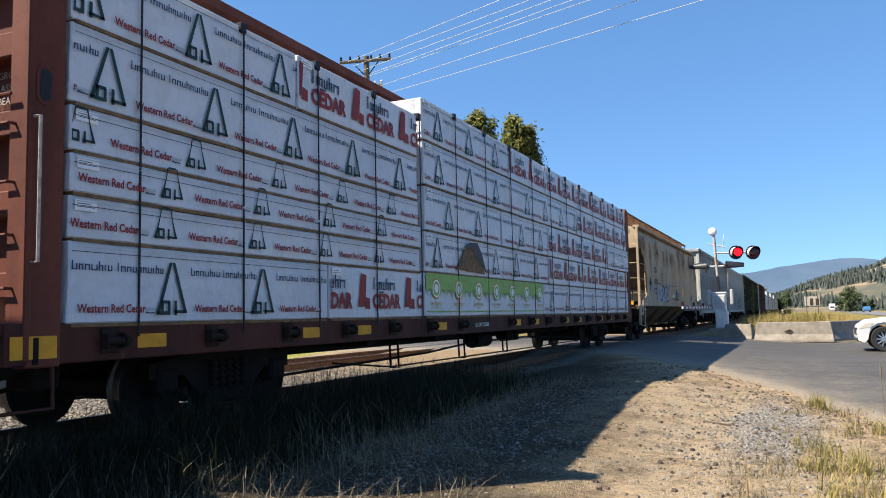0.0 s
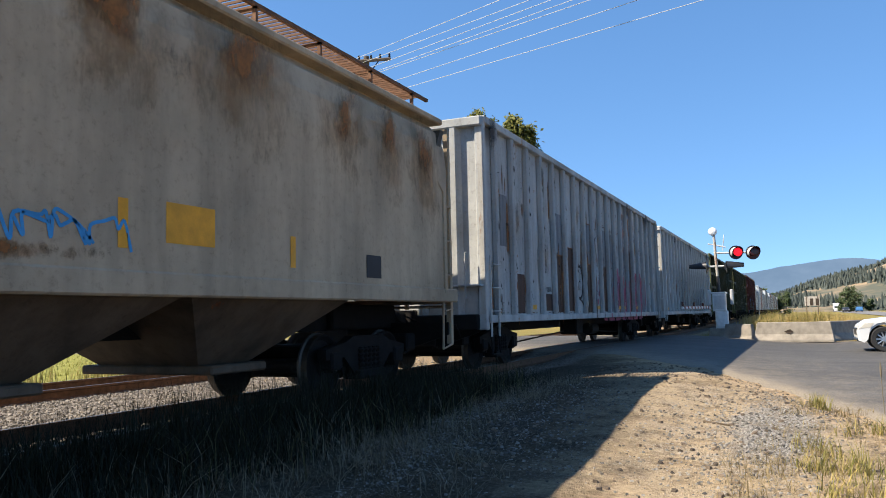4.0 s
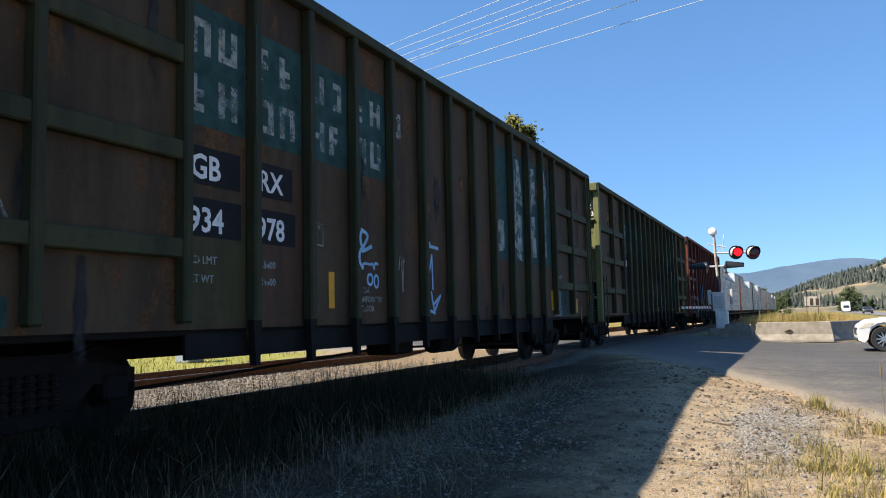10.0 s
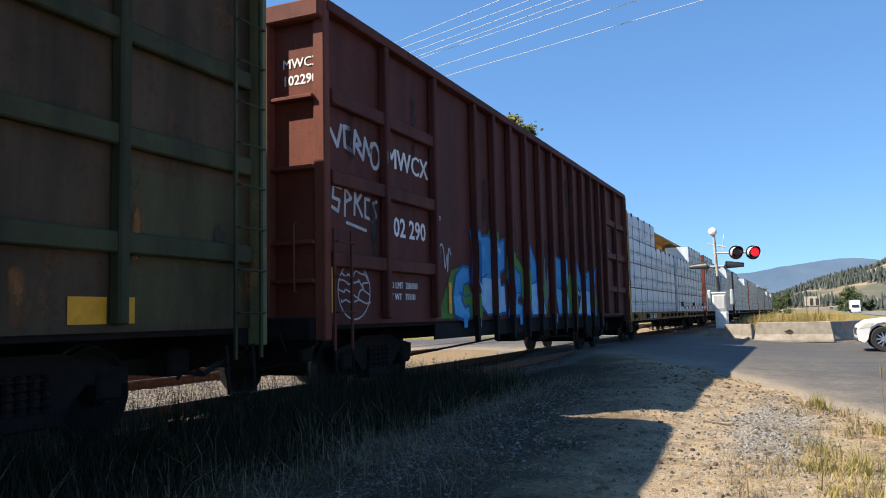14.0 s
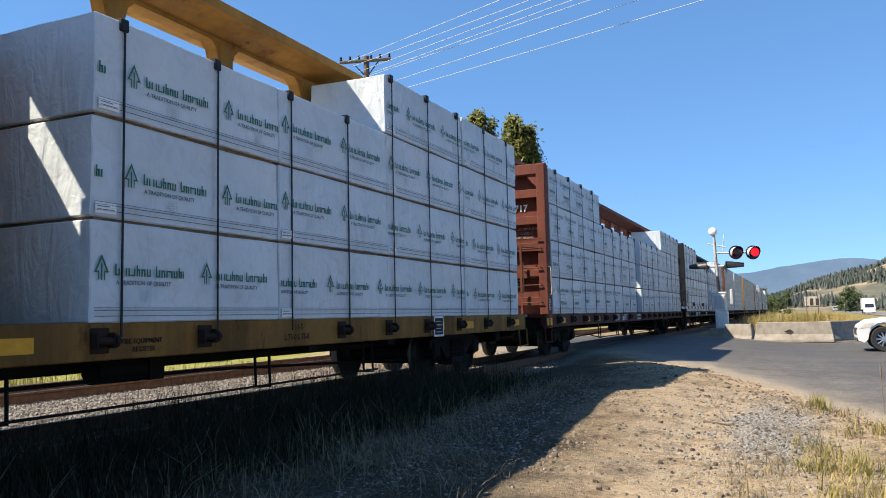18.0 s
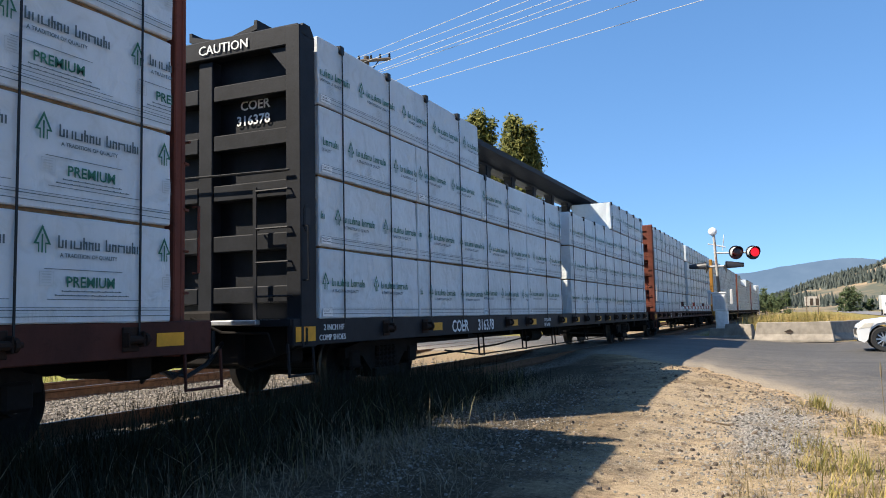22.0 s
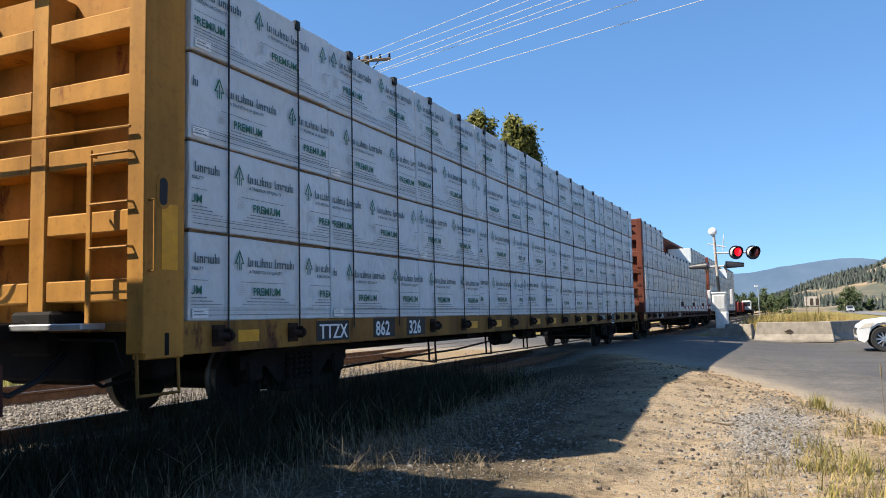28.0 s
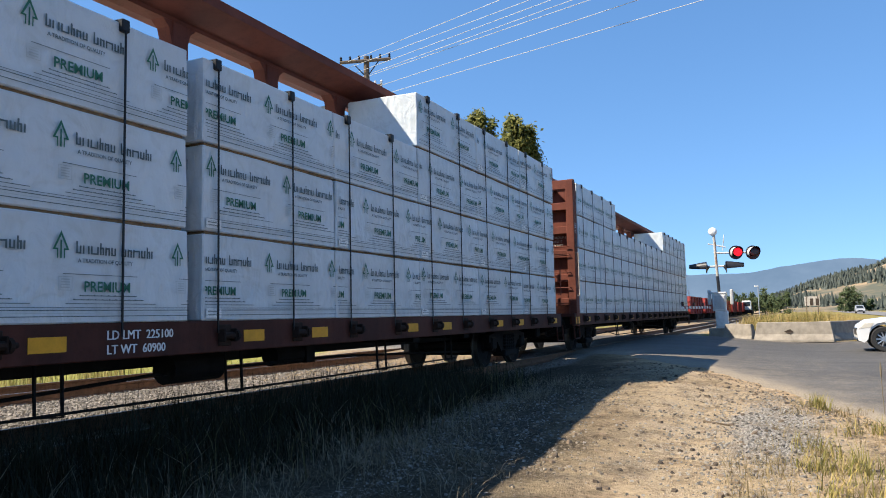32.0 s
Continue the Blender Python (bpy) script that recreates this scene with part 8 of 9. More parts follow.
# utility pole and its wires over the crossing
pole = thing("utility_pole", "dark wooden utility pole with two cross-arms", "utility pole", (30, 16.85, -.5))
part("pole", Geo().tube((0, 0, 0), (0, 0, 12.95), .17, 12, .13), M["wood_pole"], pole)
ARMDIR = Vector((.25, -.97, 0)).normalized()
for z, a in ((12.72, 1.15), (11.55, .75)):
    p, q = -ARMDIR * a, ARMDIR * a
    am = part("cross_arm", Geo().tube((p.x - .12, p.y, z), (q.x - .12, q.y, z), .075, 6), M["wood_pole"], pole)
    for k in (-1, -.62, -.25, .25, .62, 1):
        c = ARMDIR * a * k * .96
        part("insulator", Geo().revolve([(.03, 0), (.06, .04), (.04, .09), (.06, .13), (.02, .2), (0, .2)], (c.x - .12, c.y, z + .06), "z", 8), M["white_paint"] if z < 12 else M["steel"], am)
part("brace", Geo().tube((0, .6, 12.65), (0, 0, 12.0), .025, 5).tube((0, -.6, 12.65), (0, 0, 12.0), .025, 5), M["steel"], pole)
WIRES = [((17.24, 12.22), (26.22, 9.18)), ((16.67, 12.03), (26.34, 8.27)), ((16.17, 11.78), (26.16, 7.59)), ((15.42, 11.64), (26.14, 6.78)),
         ((15.42, 11.54), (26.17, 6.19)), ((15.49, 10.93), (25.39, 4.43)), ((15.72, 10.46), (25.14, 2.42))]
for (ya, z), (xb, yb) in WIRES:
    a, b = Vector((29.5, ya, z)), Vector((xb, yb, z))
    pts = [a - (b - a) * .28, b + (b - a) * 1.2]
    tagged(part("power_line", Geo().path(pts, .012, 5), M["wire"]), "pale overhead power line from the pole", "power line", "power lines")


# ---- plants, stones, distance ----
def leaf_material(name, a, b2):
    m, t, b, co = nodes_of(name)
    geo = t.nodes.new("ShaderNodeNewGeometry")
    r = ramp(t, geo.outputs["Random Per Island"], [(0.0, a), (1.0, b2)])
    t.links.new(r.outputs["Color"], b.inputs["Base Color"])
    b.inputs["Roughness"].default_value = 0.6
    b.inputs["Specular IOR Level"].default_value = 0.25
    tr = t.nodes.new("ShaderNodeBsdfTranslucent")
    t.links.new(r.outputs["Color"], tr.inputs["Color"])
    mx = t.nodes.new("ShaderNodeMixShader")
    mx.inputs[0].default_value = 0.3
    t.links.new(b.outputs[0], mx.inputs[1])
    t.links.new(tr.outputs[0], mx.inputs[2])
    t.links.new(mx.outputs[0], t.nodes["Material Output"].inputs["Surface"])
    return m


# near-black green: the shade beside the track is put into the colour
M["grass_shaded"] = leaf_material("shaded_green_grass", (0.007, 0.009, 0.004), (0.032, 0.032, 0.015))
M["grass_dry"] = leaf_material("dry_straw_grass", (0.08, 0.064, 0.04), (0.32, 0.265, 0.175))
M["grass_straw"] = leaf_material("sunny_straw_grass", (0.14, 0.105, 0.048), (0.36, 0.275, 0.135))
M["grass_mixed"] = leaf_material("yellow_green_grass", (0.13, 0.14, 0.028), (0.43, 0.33, 0.115))
M["lawn_blades"] = leaf_material("lawn_blades", (0.18, 0.19, 0.035), (0.34, 0.29, 0.08))
# blades dimmed in colour for the same shade
M["grass_dull"] = leaf_material("shade_dulled_grass", (0.045, 0.05, 0.018), (0.15, 0.13, 0.06))
M["grass_field"] = leaf_material("golden_field_grass", (0.28, 0.20, 0.06), (0.45, 0.33, 0.13))
M["leaves"] = leaf_material("tree_leaves", (0.08, 0.095, 0.022), (0.24, 0.225, 0.065))
# a little distance haze is mixed into both far foliage colours
M["leaves_far"] = leaf_material("hazed_far_leaves", (0.035, 0.055, 0.024), (0.095, 0.12, 0.05))
M["conifer"] = leaf_material("hazed_conifer_needles", (0.045, 0.058, 0.05), (0.10, 0.115, 0.095))
M["bark"] = plain("tree_bark", (0.10, 0.075, 0.05), 0.95, 0, 0.4, 5)


def from_arrays(name, verts, faces, material):
    me = bpy.data.meshes.new(name)
    me.from_pydata(verts, [], faces)
    me.materials.append(material)
    return me


def grass(name, spots, material, label, h0, h1, width=.006, lean=.35, rng=None, bend=.3):
    """Blades of two bent segments, one sheet of stuff. spots: (x, y) of each blade."""
    vs, fs = [], []
    for x, y in spots:
        z = ground_height(x, y) - .01
        h = rng.uniform(h0, h1)
        a = rng.uniform(0, 2 * math.pi)
        dx, dy = math.cos(a), math.sin(a)
        l1 = rng.uniform(0, lean) * h
        l2 = l1 + rng.uniform(0, bend) * h
        w = width * rng.uniform(.7, 1.5)
        px, py = -dy * w, dx * w
        n = len(vs)
        vs += [(x - px, y - py, z), (x + px, y + py, z), (x + dx * l1 * .5 + px * .8, y + dy * l1 * .5 + py * .8, z + h * .55), (x + dx * l1 * .5 - px * .8, y + dy * l1 * .5 - py * .8, z + h * .55),
               (x + dx * (l1 + l2) * .5, y + dy * (l1 + l2) * .5, z + h)]
        fs += [(n, n + 1, n + 2, n + 3), (n + 3, n + 2, n + 4)]
    return tagged(new(name, from_arrays(name, vs, fs, material)), label, "grass", kind="stuff")


def clumps(rng, n, xr, yr, per, spread, keep=None):
    out = []
    while len(out) < n:
        cx, cy = rng.uniform(*xr), rng.uniform(*yr)
        if keep and not keep(cx, cy):
            continue
        for _ in range(per):
            out.append((rng.gauss(cx, spread), rng.gauss(cy, spread)))
    return out


rg = random.Random(5)
grass("tall_grass", clumps(rg, 7000, (2.5, 9.6), (4.2, 5.3), 12, .16), M["grass_shaded"], "tall green grass with shade in its colour beside the track", .12, .38, .004, .5, rg, .7)
grass("tall_grass", clumps(rg, 3600, (1.6, 7.6), (4.85, 5.5), 12, .13), M["grass_shaded"], "tall green grass with shade in its colour beside the track", .28, .56, .004, .4, rg, .6)
grass("tall_grass", clumps(rg, 2600, (7.0, 11.6), (4.95, 5.5), 12, .13), M["grass_shaded"], "tall green grass with shade in its colour beside the track", .24, .50, .004, .4, rg, .6)
grass("tall_grass", clumps(rg, 750, (4.5, 11.0), (5.1, 5.5), 6, .14), M["grass_shaded"], "tall green grass with shade in its colour beside the track", .45, .74, .003, .25, rg)
grass("tall_grass", clumps(rg, 5200, (8.8, 11.4), (4.4, 5.4), 14, .2), M["grass_shaded"], "tall green grass with shade in its colour beside the track", .18, .46, .004, .3, rg, .5)
grass("tall_grass", clumps(rg, 900, (9.0, 13.0), (4.6, 5.4), 7, .16), M["grass_shaded"], "tall green grass with shade in its colour beside the track", .35, .62, .003, .25, rg, .3)
grass("tall_grass", clumps(rg, 260, (4.0, 12.5), (3.9, 4.8), 4, .2), M["grass_dull"], "single pale grass blades beside the track", .25, .55, .004, .8, rg, 1.2)
grass("tall_grass", clumps(rg, 1500, (10.8, 14.2), (4.4, 5.4), 8, .3), M["grass_shaded"], "thin shade-darkened grass beside the track", .08, .32, .004, .6, rg, .7)
grass("tall_grass", clumps(rg, 420, (5.0, 8.6), (4.7, 5.25), 7, .16), M["grass_shaded"], "thin seeding grass stalks beside the track", .52, .84, .003, .35, rg, .5)
grass("tall_grass", clumps(rg, 420, (3.2, 9.5), (3.6, 4.9), 6, .3), M["grass_dry"], "bent pale grass blades beside the track", .15, .42, .003, 1.1, rg, 1.8)
grass("dry_grass", clumps(rg, 2600, (2.8, 8.6), (2.2, 4.4), 34, .13, lambda x, y: y > 2.0 + .24 * (x - 3) + rg.uniform(-.4, .4)), M["grass_dry"], "matted dry straw grass in the shade", .05, .22, .003, 1.8, rg, 1.6)
grass("dry_grass", clumps(rg, 1500, (7.0, 13.6), (3.3, 4.4), 26, .12), M["grass_dry"], "matted dry straw grass in the shade", .04, .18, .003, 1.6, rg, 1.4)
grass("verge_grass", clumps(rg, 1300, (6.0, 9.8), (-1.7, .05), 26, .075, lambda x, y: y < .42 - .105 * (x - 5)), M["grass_mixed"], "yellow-green grass tufts on the verge", .06, .24, .004, .9, rg, .9)
grass("verge_grass", clumps(rg, 2100, (6.0, 12.0), (-1.7, .7), 24, .09, lambda x, y: y < 1.0 - .14 * (x - 5)), M["grass_straw"], "dry straw tufts on the verge", .03, .17, .003, 1.3, rg, 1.0)
grass("verge_grass", [(rg.gauss(11.82, .07), rg.gauss(-.19, .07)) for _ in range(160)], M["grass_mixed"], "small yellow-green tuft on the gravel", .1, .26, .004, .8, rg)
grass("field_grass", clumps(rg, 11000, (38.2, 70), (-3.4, 4.4), 22, .35, lambda x, y: -.045 * x < y < 1.6 + .07 * (x - 38)), M["grass_field"], "tall golden dry grass in the field", .5, 1.15, .014, .3, rg)
grass("field_grass", clumps(rg, 9000, (38.2, 90), (-11, -1.4), 22, .5, lambda x, y: y < -.04 * x), M["grass_field"], "short golden dry grass in the field", .15, .5, .016, .5, rg)
grass("field_grass", clumps(rg, 900, (41, 48), (-1.6, 1.6), 26, .3), M["grass_mixed"], "tall yellow-green weeds behind the barriers", .8, 1.5, .014, .4, rg)
grass("lawn_grass", [(rg.uniform(10, 34), rg.uniform(15.5, 30)) for _ in range(5000)], M["lawn_blades"], "sunlit yellow-green grass beyond the tracks", .04, .14, .012, .6, rg)
grass("track_weeds", clumps(rg, 900, (6, 14), (13.4, 15.0), 20, .15), M["grass_mixed"], "weeds along the second track", .2, .55, .008, .4, rg)
tagged(part("cable", Geo().path([(2.2 + i * .4, 5.48 + .03 * math.sin(i * 1.3), RAIL - .16) for i in range(10)], .009, 5), M["galv"]), "thin grey cable lying beside the rail", "cable")
stalk = thing("grass_stalk", "single pale dry grass stalk on the verge", "plant", (11.4, -.93, -.52))
part("stem", Geo().path([(0, 0, 0), (.01, .01, .3), (.0, .015, .62)], .005, 5), M["grass_dry"], stalk)
part("seed_head", Geo().revolve([(.004, 0), (.014, .05), (.012, .14), (0, .22)], (0, .015, .5), "z", 6), M["grass_dry"], stalk)


def stones(name, spots, sizes, material, label, rng, sink=.25, height=None, skew=1.0):
    vs, fs = [], []
    shapes = [(1, 0, 0), (.3, .95, .1), (-.8, .6, 0), (-.75, -.65, .1), (.35, -.9, 0)]
    for x, y in spots:
        s = lerp(sizes[0], sizes[1], rng.random() ** skew)
        z = (height or ground_height)(x, y) - s * sink
        a = rng.uniform(0, 6.3)
        c, d = math.cos(a), math.sin(a)
        n = len(vs)
        e, top, tilt = rng.uniform(.6, 1.0), rng.uniform(.45, .9), rng.uniform(-.25, .25)
        for px, py, pz in shapes:
            k = rng.uniform(.75, 1.2)
            vs.append((x + (px * c - py * e * d) * s * k, y + (px * d + py * e * c) * s * k, z + (pz - .2) * s))
        for px, py, pz in shapes:
            k = rng.uniform(.5, .85)
            vs.append((x + (px * c - py * e * d) * s * k, y + (px * d + py * e * c) * s * k, z + (top + tilt * px + rng.uniform(-.1, .1)) * s))
        for k in range(5):
            fs.append((n + k, n + (k + 1) % 5, n + 5 + (k + 1) % 5, n + 5 + k))
        fs.append((n + 5, n + 6, n + 7, n + 8, n + 9))
    return tagged(new(name, from_arrays(name, vs, fs, material)), label, "stones", kind="stuff")


def stone_material(name, a, c):
    m, t, b, co = nodes_of(name)
    geo = t.nodes.new("ShaderNodeNewGeometry")
    n = noise_node(t, co, 60, 3)
    r = ramp(t, geo.outputs["Random Per Island"], [(0.0, a), (1.0, c)])
    g = ramp(t, n.outputs["Fac"], [(0.3, (0.7, 0.7, 0.7)), (0.7, (1.1, 1.1, 1.1))])
    t.links.new(mix(t, 1.0, r.outputs["Color"], g.outputs["Color"], "MULTIPLY"), b.inputs["Base Color"])
    b.inputs["Roughness"].default_value = 0.9
    return m


M["stone"] = stone_material("ballast_stone", (0.10, 0.084, 0.068), (0.30, 0.26, 0.215))
M["cobble"] = stone_material("coarse_grey_stone", (0.05, 0.045, 0.04), (0.34, 0.31, 0.265))
M["pebble"] = stone_material("grey_gravel", (0.06, 0.048, 0.036), (0.33, 0.272, 0.2))
stones("ballast", [(rg.uniform(2.5, 13) , rg.uniform(5.2, 11.2)) for _ in range(26000)], (.02, .045), M["stone"], "grey-brown ballast stones between the rails", rg)
stones("ballast", [(13 + abs(rg.gauss(0, 3)), rg.uniform(5.2, 11.2)) for _ in range(3500)] + [(rg.uniform(6, 20), rg.uniform(11.0, 13.6)) for _ in range(6500)], (.025, .05), M["stone"], "grey-brown ballast stones on the second track", rg)
keep = [(x, y) for x, y in ((rg.uniform(4.5, 17), rg.uniform(-2.2, 4.2)) for _ in range(26000)) if x < road_near(y) + .9 and noise.noise((x * .8, y * .8, 4)) > rg.uniform(-.05, .4) + .5 * spread(x, y, 6.2, 1.5, 1.3, .5)]
stones("gravel", keep, (.003, .026), M["pebble"], "loose gravel on the dirt", rg, skew=3.2)
keep = [(rg.gauss(9.6, 1.7), rg.gauss(.45, .5)) for _ in range(6500)] + [(rg.gauss(9.0, 1.8), rg.gauss(3.0, .5)) for _ in range(2200)]
stones("gravel", [p for p in keep if p[0] < road_near(p[1])], (.004, .030), M["cobble"], "patch of coarse grey gravel", rg, skew=3.6)
M["chip"] = stone_material("pale_grey_grit", (0.10, 0.086, 0.07), (0.36, 0.325, 0.275))
keep = [(rg.gauss(cx, rx), rg.gauss(cy, ry)) for cx, cy, rx, ry, n in ((9.2, 3.9, 1.1, .16, 1700), (7.4, 3.5, .7, .22, 1200), (10.8, 3.75, .9, .12, 700), (8.4, 2.9, 1.2, .25, 500), (6.0, 3.2, .4, .2, 500)) for _ in range(n)]
stones("grit", keep, (.004, .018), M["chip"], "pale grey grit washed over the dark soil", rg, skew=2.0)
M["clod"] = stone_material("brown_clod", (0.045, 0.034, 0.025), (0.24, 0.175, 0.115))
keep = [(rg.uniform(6.5, 18.5), rg.uniform(-.9, 3.6)) for _ in range(2600)]
stones("clods", [p for p in keep if p[0] < road_near(p[1]) - .1], (.005, .05), M["clod"], "brown clods of earth by the road", rg, skew=3.6)

for (x0, y0), (x1, y1), r in (((10.5, 4.12), (11.2, 3.92), .03), ((9.9, 1.08), (9.75, .78), .018), ((8.0, 2.7), (7.85, 2.45), .012)):
    a, b = Vector((x0, y0, ground_height(x0, y0) + r * .6)), Vector((x1, y1, ground_height(x1, y1) + r * .6))
    tagged(part("stick", Geo().tube(a, b, r, 7, r * .6), M["bark"]), "weathered brown stick lying on the gravel", "stick")


def leaf_cloud(rng, blobs, n, size, rough=.35):
    """Many small leaf quads in uneven clumps. blobs: (x, y, z, rx, ry, rz)."""
    vs, fs = [], []
    tot = sum(b[3] * b[4] * b[5] for b in blobs)
    for bx, by, bz, rx, ry, rz in blobs:
        k = int(n * rx * ry * rz / tot)
        subs = []
        for _ in range(max(6, k // 90)):
            v = Vector((rng.gauss(0, 1), rng.gauss(0, 1), rng.gauss(0, 1))).normalized() * rng.uniform(.45, 1.0)
            subs.append((v, rng.uniform(.16, .34)))
        for _ in range(k):
            c, r = rng.choice(subs)
            v = c + Vector((rng.gauss(0, 1), rng.gauss(0, 1), rng.gauss(0, 1))) * r * .6
            p = Vector((bx + v.x * rx, by + v.y * ry, bz + v.z * rz))
            u = Vector((rng.gauss(0, 1), rng.gauss(0, 1), rng.gauss(0, 1))).normalized()
            w = u.orthogonal().normalized()
            s = size * rng.uniform(.6, 1.4)
            m = len(vs)
            vs += [p - u * s, p + w * s * .55, p + u * s, p - w * s * .55]
            fs.append((m, m + 1, m + 2, m + 3))
    return vs, fs


def tree(x, y, z, height, blobs, n, size, label, rng, mat, trunk=.3):
    root = thing("tree", label, "tree", (x, y, z))
    g = Geo().tube((0, 0, 0), (.2, .1, height * .45), trunk, 9, trunk * .6)
    for b in blobs:
        g.tube((.2, .1, height * .4), (b[0], b[1], b[2] - b[5] * .2), trunk * .45, 6, trunk * .12)
        for _ in range(3):
            g.tube((b[0] * .7, b[1] * .7, lerp(height * .45, b[2], .6)), (b[0] + rng.uniform(-.6, .6) * b[3], b[1] + rng.uniform(-.6, .6) * b[4], b[2] + rng.uniform(-.2, .5) * b[5]), trunk * .2, 5, trunk * .06)
    part("trunk", g, M["bark"], root)
    part("crown", from_arrays("crown", *leaf_cloud(rng, blobs, n, size), mat), None, root)
    return root


tree(60, 21.75, -.5, 17.5, [(0, 1.5, 16.4, 1.3, 1.4, 1.7), (0, 1.8, 14.4, 1.5, 1.7, 1.9), (0, -1.9, 15.7, 1.5, 1.25, 1.9), (0, -2.3, 14.0, 1.6, 1.5, 1.7), (0, -3.3, 13.2, 1.1, .8, 1.1), (0, -.3, 12.6, 2.0, 2.4, 1.8), (0, -.6, 10.2, 2.4, 2.8, 2.2)],
     52000, .17, "tall broadleaf tree with a gappy green crown", rg, M["leaves"], .35)
for x, y, h in ((255, 21.5, 6.2), (262, 19.0, 7.4), (270, 15.0, 8.2), (258, 12.2, 7.2), (275, 9.4, 8.4), (262, 6.6, 6.4), (258, 3.6, 7.2),
                (300, -15.0, 7.8), (306, -17.6, 9.2), (310, -22.6, 5.0), (330, 12.0, 9.0)):
    k = h / 8
    tree(x, y, -.5, h, [(0, 0, h * .30, 2.4 * k, 3.0 * k, 2.4 * k), (0, 0, h * .62, 2.2 * k, 2.4 * k, 2.7 * k), (0, 1.5 * k, h * .45, 1.8 * k, 1.8 * k, 2.0 * k), (0, -1.4 * k, h * .5, 1.8 * k, 1.8 * k, 2.2 * k)], 2200, .30, "green broadleaf tree beyond the field", rg, M["leaves_far"], .2)


# wooded hill and the far mountain
def ridge(y):
    """Height of the wooded hill's crest, rising to the south."""
    k = 13 + (10 - y) * .29 if y > -90 else 42 + (-90 - y) * .12
    return max(2.0, k - (8 * smooth(10, 60, y))) + 2.6 * noise.noise((y * .03, 0, 7)) + 1.2 * noise.noise((y * .09, 3, 7))


def hill_height(x, y):
    k = smooth(330, 700, x) * (1 - .5 * smooth(800, 1200, x))
    f = lerp(ridge(y), ridge(y * 700 / x), .5)
    return -1 + f * k + k * 1.6 * noise.noise((x * .015, y * .03, 2))


def hill_material():
    m, t, b, co = nodes_of("dry_hillside")
    n1 = noise_node(t, co, 0.02, 5, 0.6)
    c = ramp(t, n1.outputs["Fac"], [(0.42, (0.08, 0.082, 0.055)), (0.53, (0.20, 0.152, 0.092)), (0.66, (0.36, 0.255, 0.15))])
    t.links.new(c.outputs["Color"], b.inputs["Base Color"])
    b.inputs["Roughness"].default_value = 1.0
    return m


grid("hill", axis([(320, 1200, 12)]), axis([(-460, 90, 8)]), hill_height, hill_material(), label="dry wooded hillside with tan clearings", category="hill")
vs, fs = [], []
for _ in range(7000):
    x, y = rg.uniform(350, 760), rg.uniform(-130, 60)
    if noise.noise((x * .012, y * .02, 9)) < -.08 + .10 * (x < 480):
        continue
    z = hill_height(x, y) - .5
    h = rg.uniform(2.5, 6.5)
    r = h * rg.uniform(.2, .34)
    for base, top, rr in ((.05, .6, r), (.35, 1.0, r * .68)):
        n = len(vs)
        for k in range(6):
            a = k * 1.047 + rg.uniform(-.3, .3)
            q = rr * rg.uniform(.7, 1.25)
            vs.append((x + math.cos(a) * q, y + math.sin(a) * q, z + h * base + rg.uniform(-.3, .3)))
        vs.append((x, y, z + h * top))
        fs += [(n + k, n + (k + 1) % 6, n + 6) for k in range(6)]
tagged(new("far_woods", from_arrays("far_woods", vs, fs, M["conifer"])), "dark conifer woods on the hillside", "woods", kind="stuff")


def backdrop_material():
    m, t, b, co = nodes_of("hazy_glow_mountain")
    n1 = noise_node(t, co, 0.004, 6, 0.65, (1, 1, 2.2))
    # air haze painted in as blue; the ridge glows instead of taking light
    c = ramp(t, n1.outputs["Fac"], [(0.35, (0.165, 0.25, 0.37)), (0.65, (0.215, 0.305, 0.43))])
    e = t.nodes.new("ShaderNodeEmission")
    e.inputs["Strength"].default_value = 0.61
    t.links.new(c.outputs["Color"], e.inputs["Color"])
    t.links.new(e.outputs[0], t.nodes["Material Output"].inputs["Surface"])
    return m


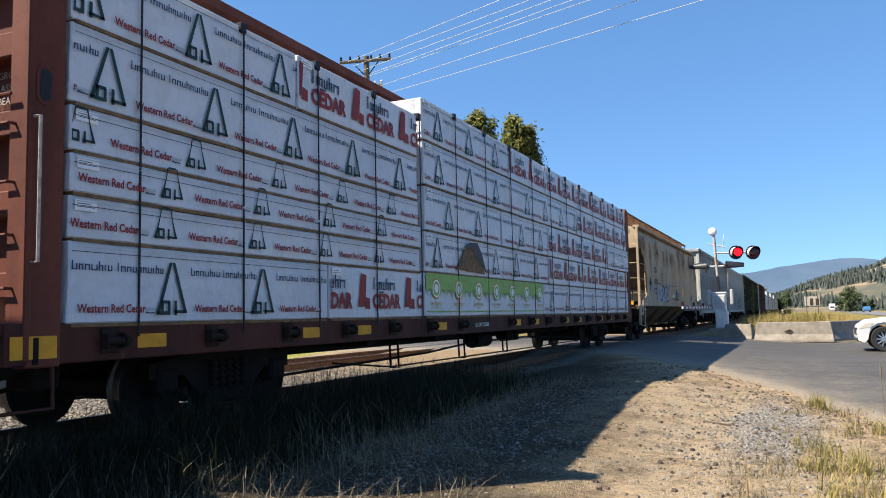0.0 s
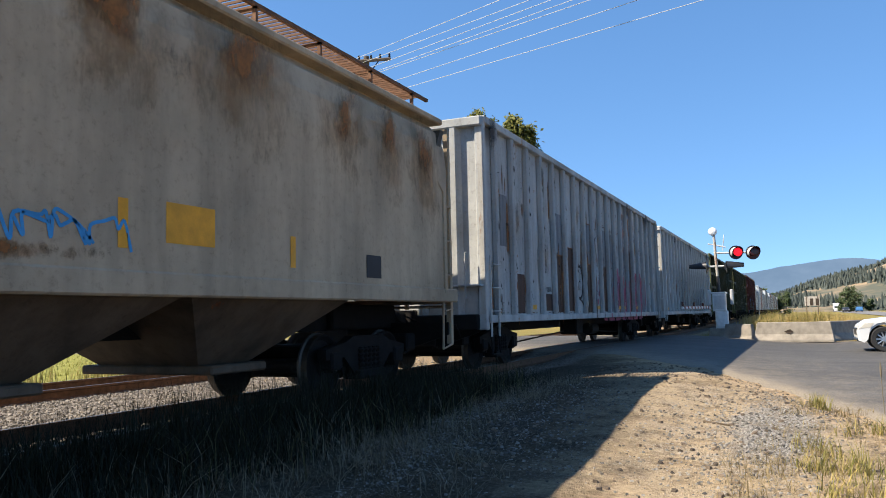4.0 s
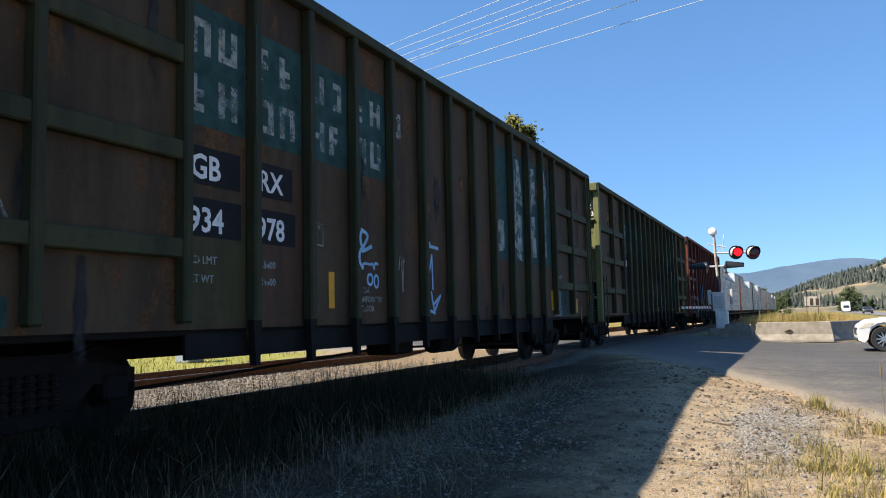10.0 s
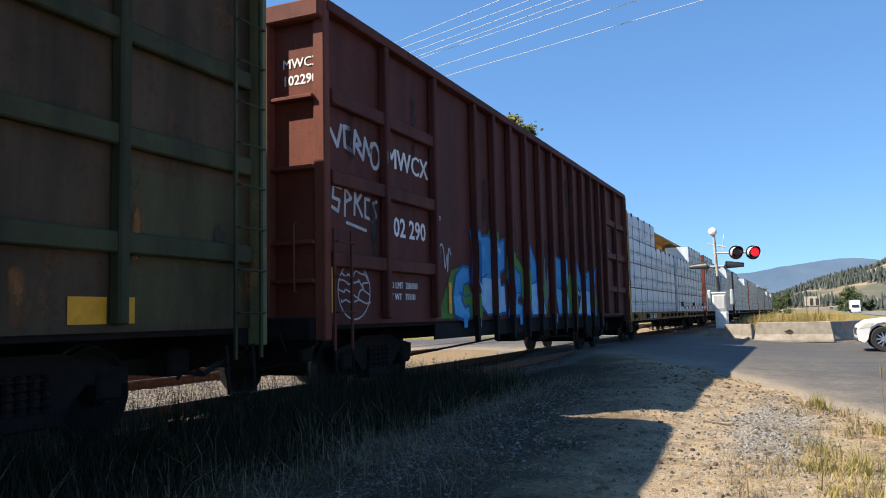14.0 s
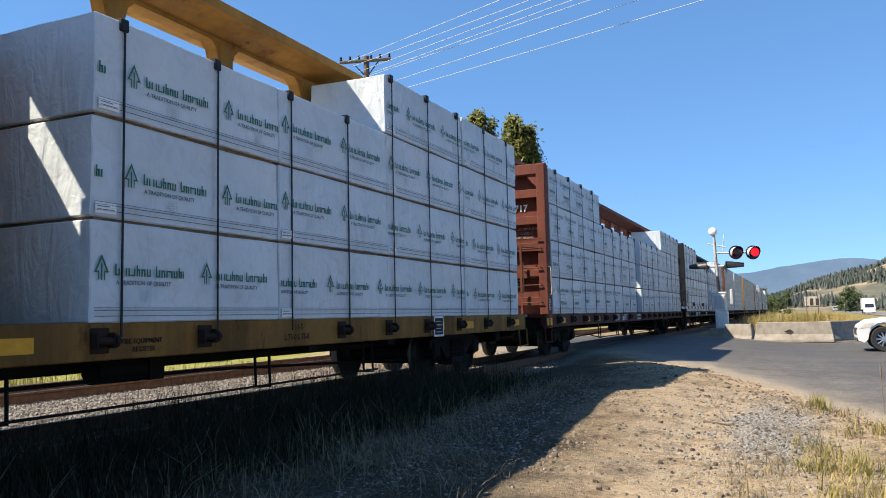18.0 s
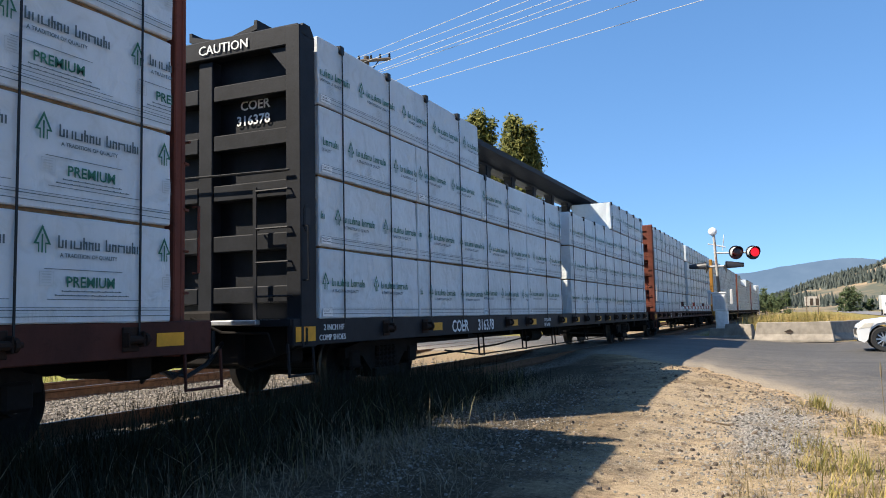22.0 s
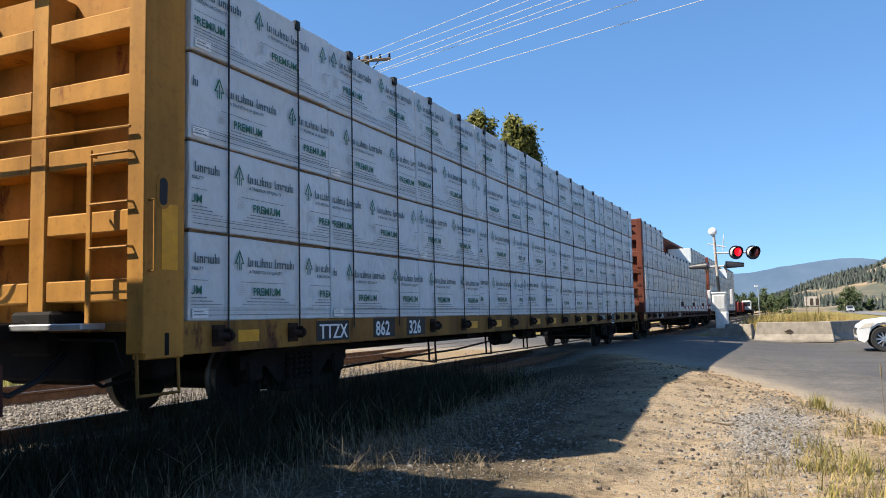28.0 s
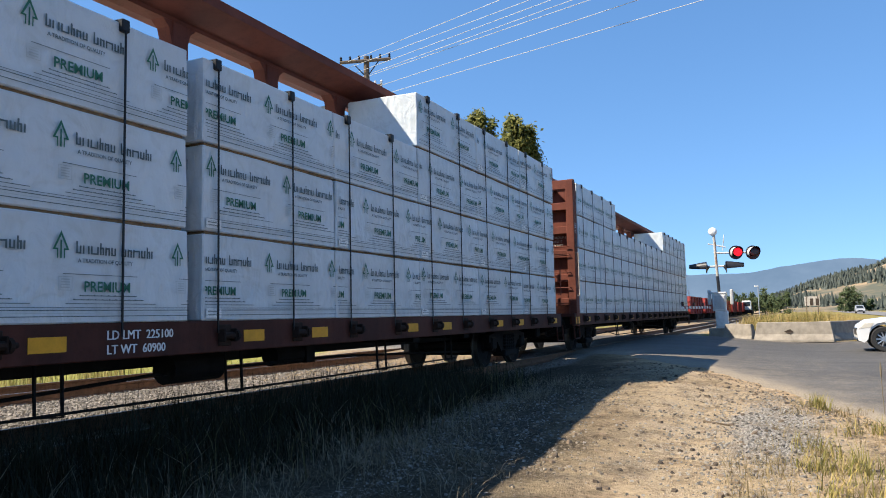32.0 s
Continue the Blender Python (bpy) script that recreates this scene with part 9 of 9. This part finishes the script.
def mountain_height(y):
    k = y / 3000 * 1000
    z = 138 + 36 * math.exp(-((y + 190) / 150) ** 2) + 16 * math.exp(-((y + 20) / 120) ** 2) + 26 * smooth(700, 1800, abs(y)) + 5 * noise.noise((y * .008, 1, 4)) + 2.5 * noise.noise((y * .03, 2, 4))
    return z


vs, fs = [], []
ys = axis([(-2600, 2600, 14)])
for i, y in enumerate(ys):
    vs += [(3000, y, -30), (3000 + 60, y, mountain_height(y) * .5), (3140, y, mountain_height(y))]
    if i:
        a = (i - 1) * 3
        fs += [(a, a + 3, a + 4, a + 1), (a + 1, a + 4, a + 5, a + 2)]
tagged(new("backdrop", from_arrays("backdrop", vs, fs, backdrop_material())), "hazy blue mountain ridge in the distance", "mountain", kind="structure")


def motions():
    times = [0, 4, 8, 12, 16, 20, 24, 28, 32]
    for root, s in CARS:
        walk(root, [(t, pose(s - SPEED * t, TRACK_Y, 0)) for t in times])
    for ob, (x, v, y, turn) in MOVERS:
        walk(ob, [(t, pose(x + v * t, y, hw, 0, 0, turn)) for t in times])
    # each wheelset turns while it rolls past near the camera
    for w, dx, s in WHEELS:
        t0, t1 = max(0.0, (s - 45) / SPEED), min(32.0, (s + 6) / SPEED)
        if t1 - t0 < .2:
            continue
        rows, t = [], t0
        if t0 > 0:
            rows.append((0, pose(dx, 0, .42)))
        while t < t1:
            rows.append((t, pose(dx, 0, .42, 0, -math.degrees(SPEED * (t - t0) / .42), 0)))
            t += 2 / 30
        if t1 < 32:
            rows.append((32, rows[-1][1]))
        walk(w, rows)
    # the two lenses swing between their lit and their dark side in turn
    period, start = .9665, .93 - .9665
    for lens, phase in FLASH:
        rows, k = [], 0
        rows.append((0, pose(-.3, 0, 0, 0, 0, 180 * phase)))
        while True:
            t = start + period * (k + 1) * .5
            if t > 31.9:
                break
            a0, a1 = 180 * (k + phase), 180 * (k + 1 + phase)
            if t - .05 > rows[-1][0] + .04:
                rows += [(t - .0667, pose(-.3, 0, 0, 0, 0, a0)), (t - .0333, pose(-.3, 0, 0, 0, 0, a0 + 60)), (t, pose(-.3, 0, 0, 0, 0, a0 + 120)), (t + .0333, pose(-.3, 0, 0, 0, 0, a1))]
            k += 1
        rows.append((32, rows[-1][1]))
        walk(lens, rows)

motions()
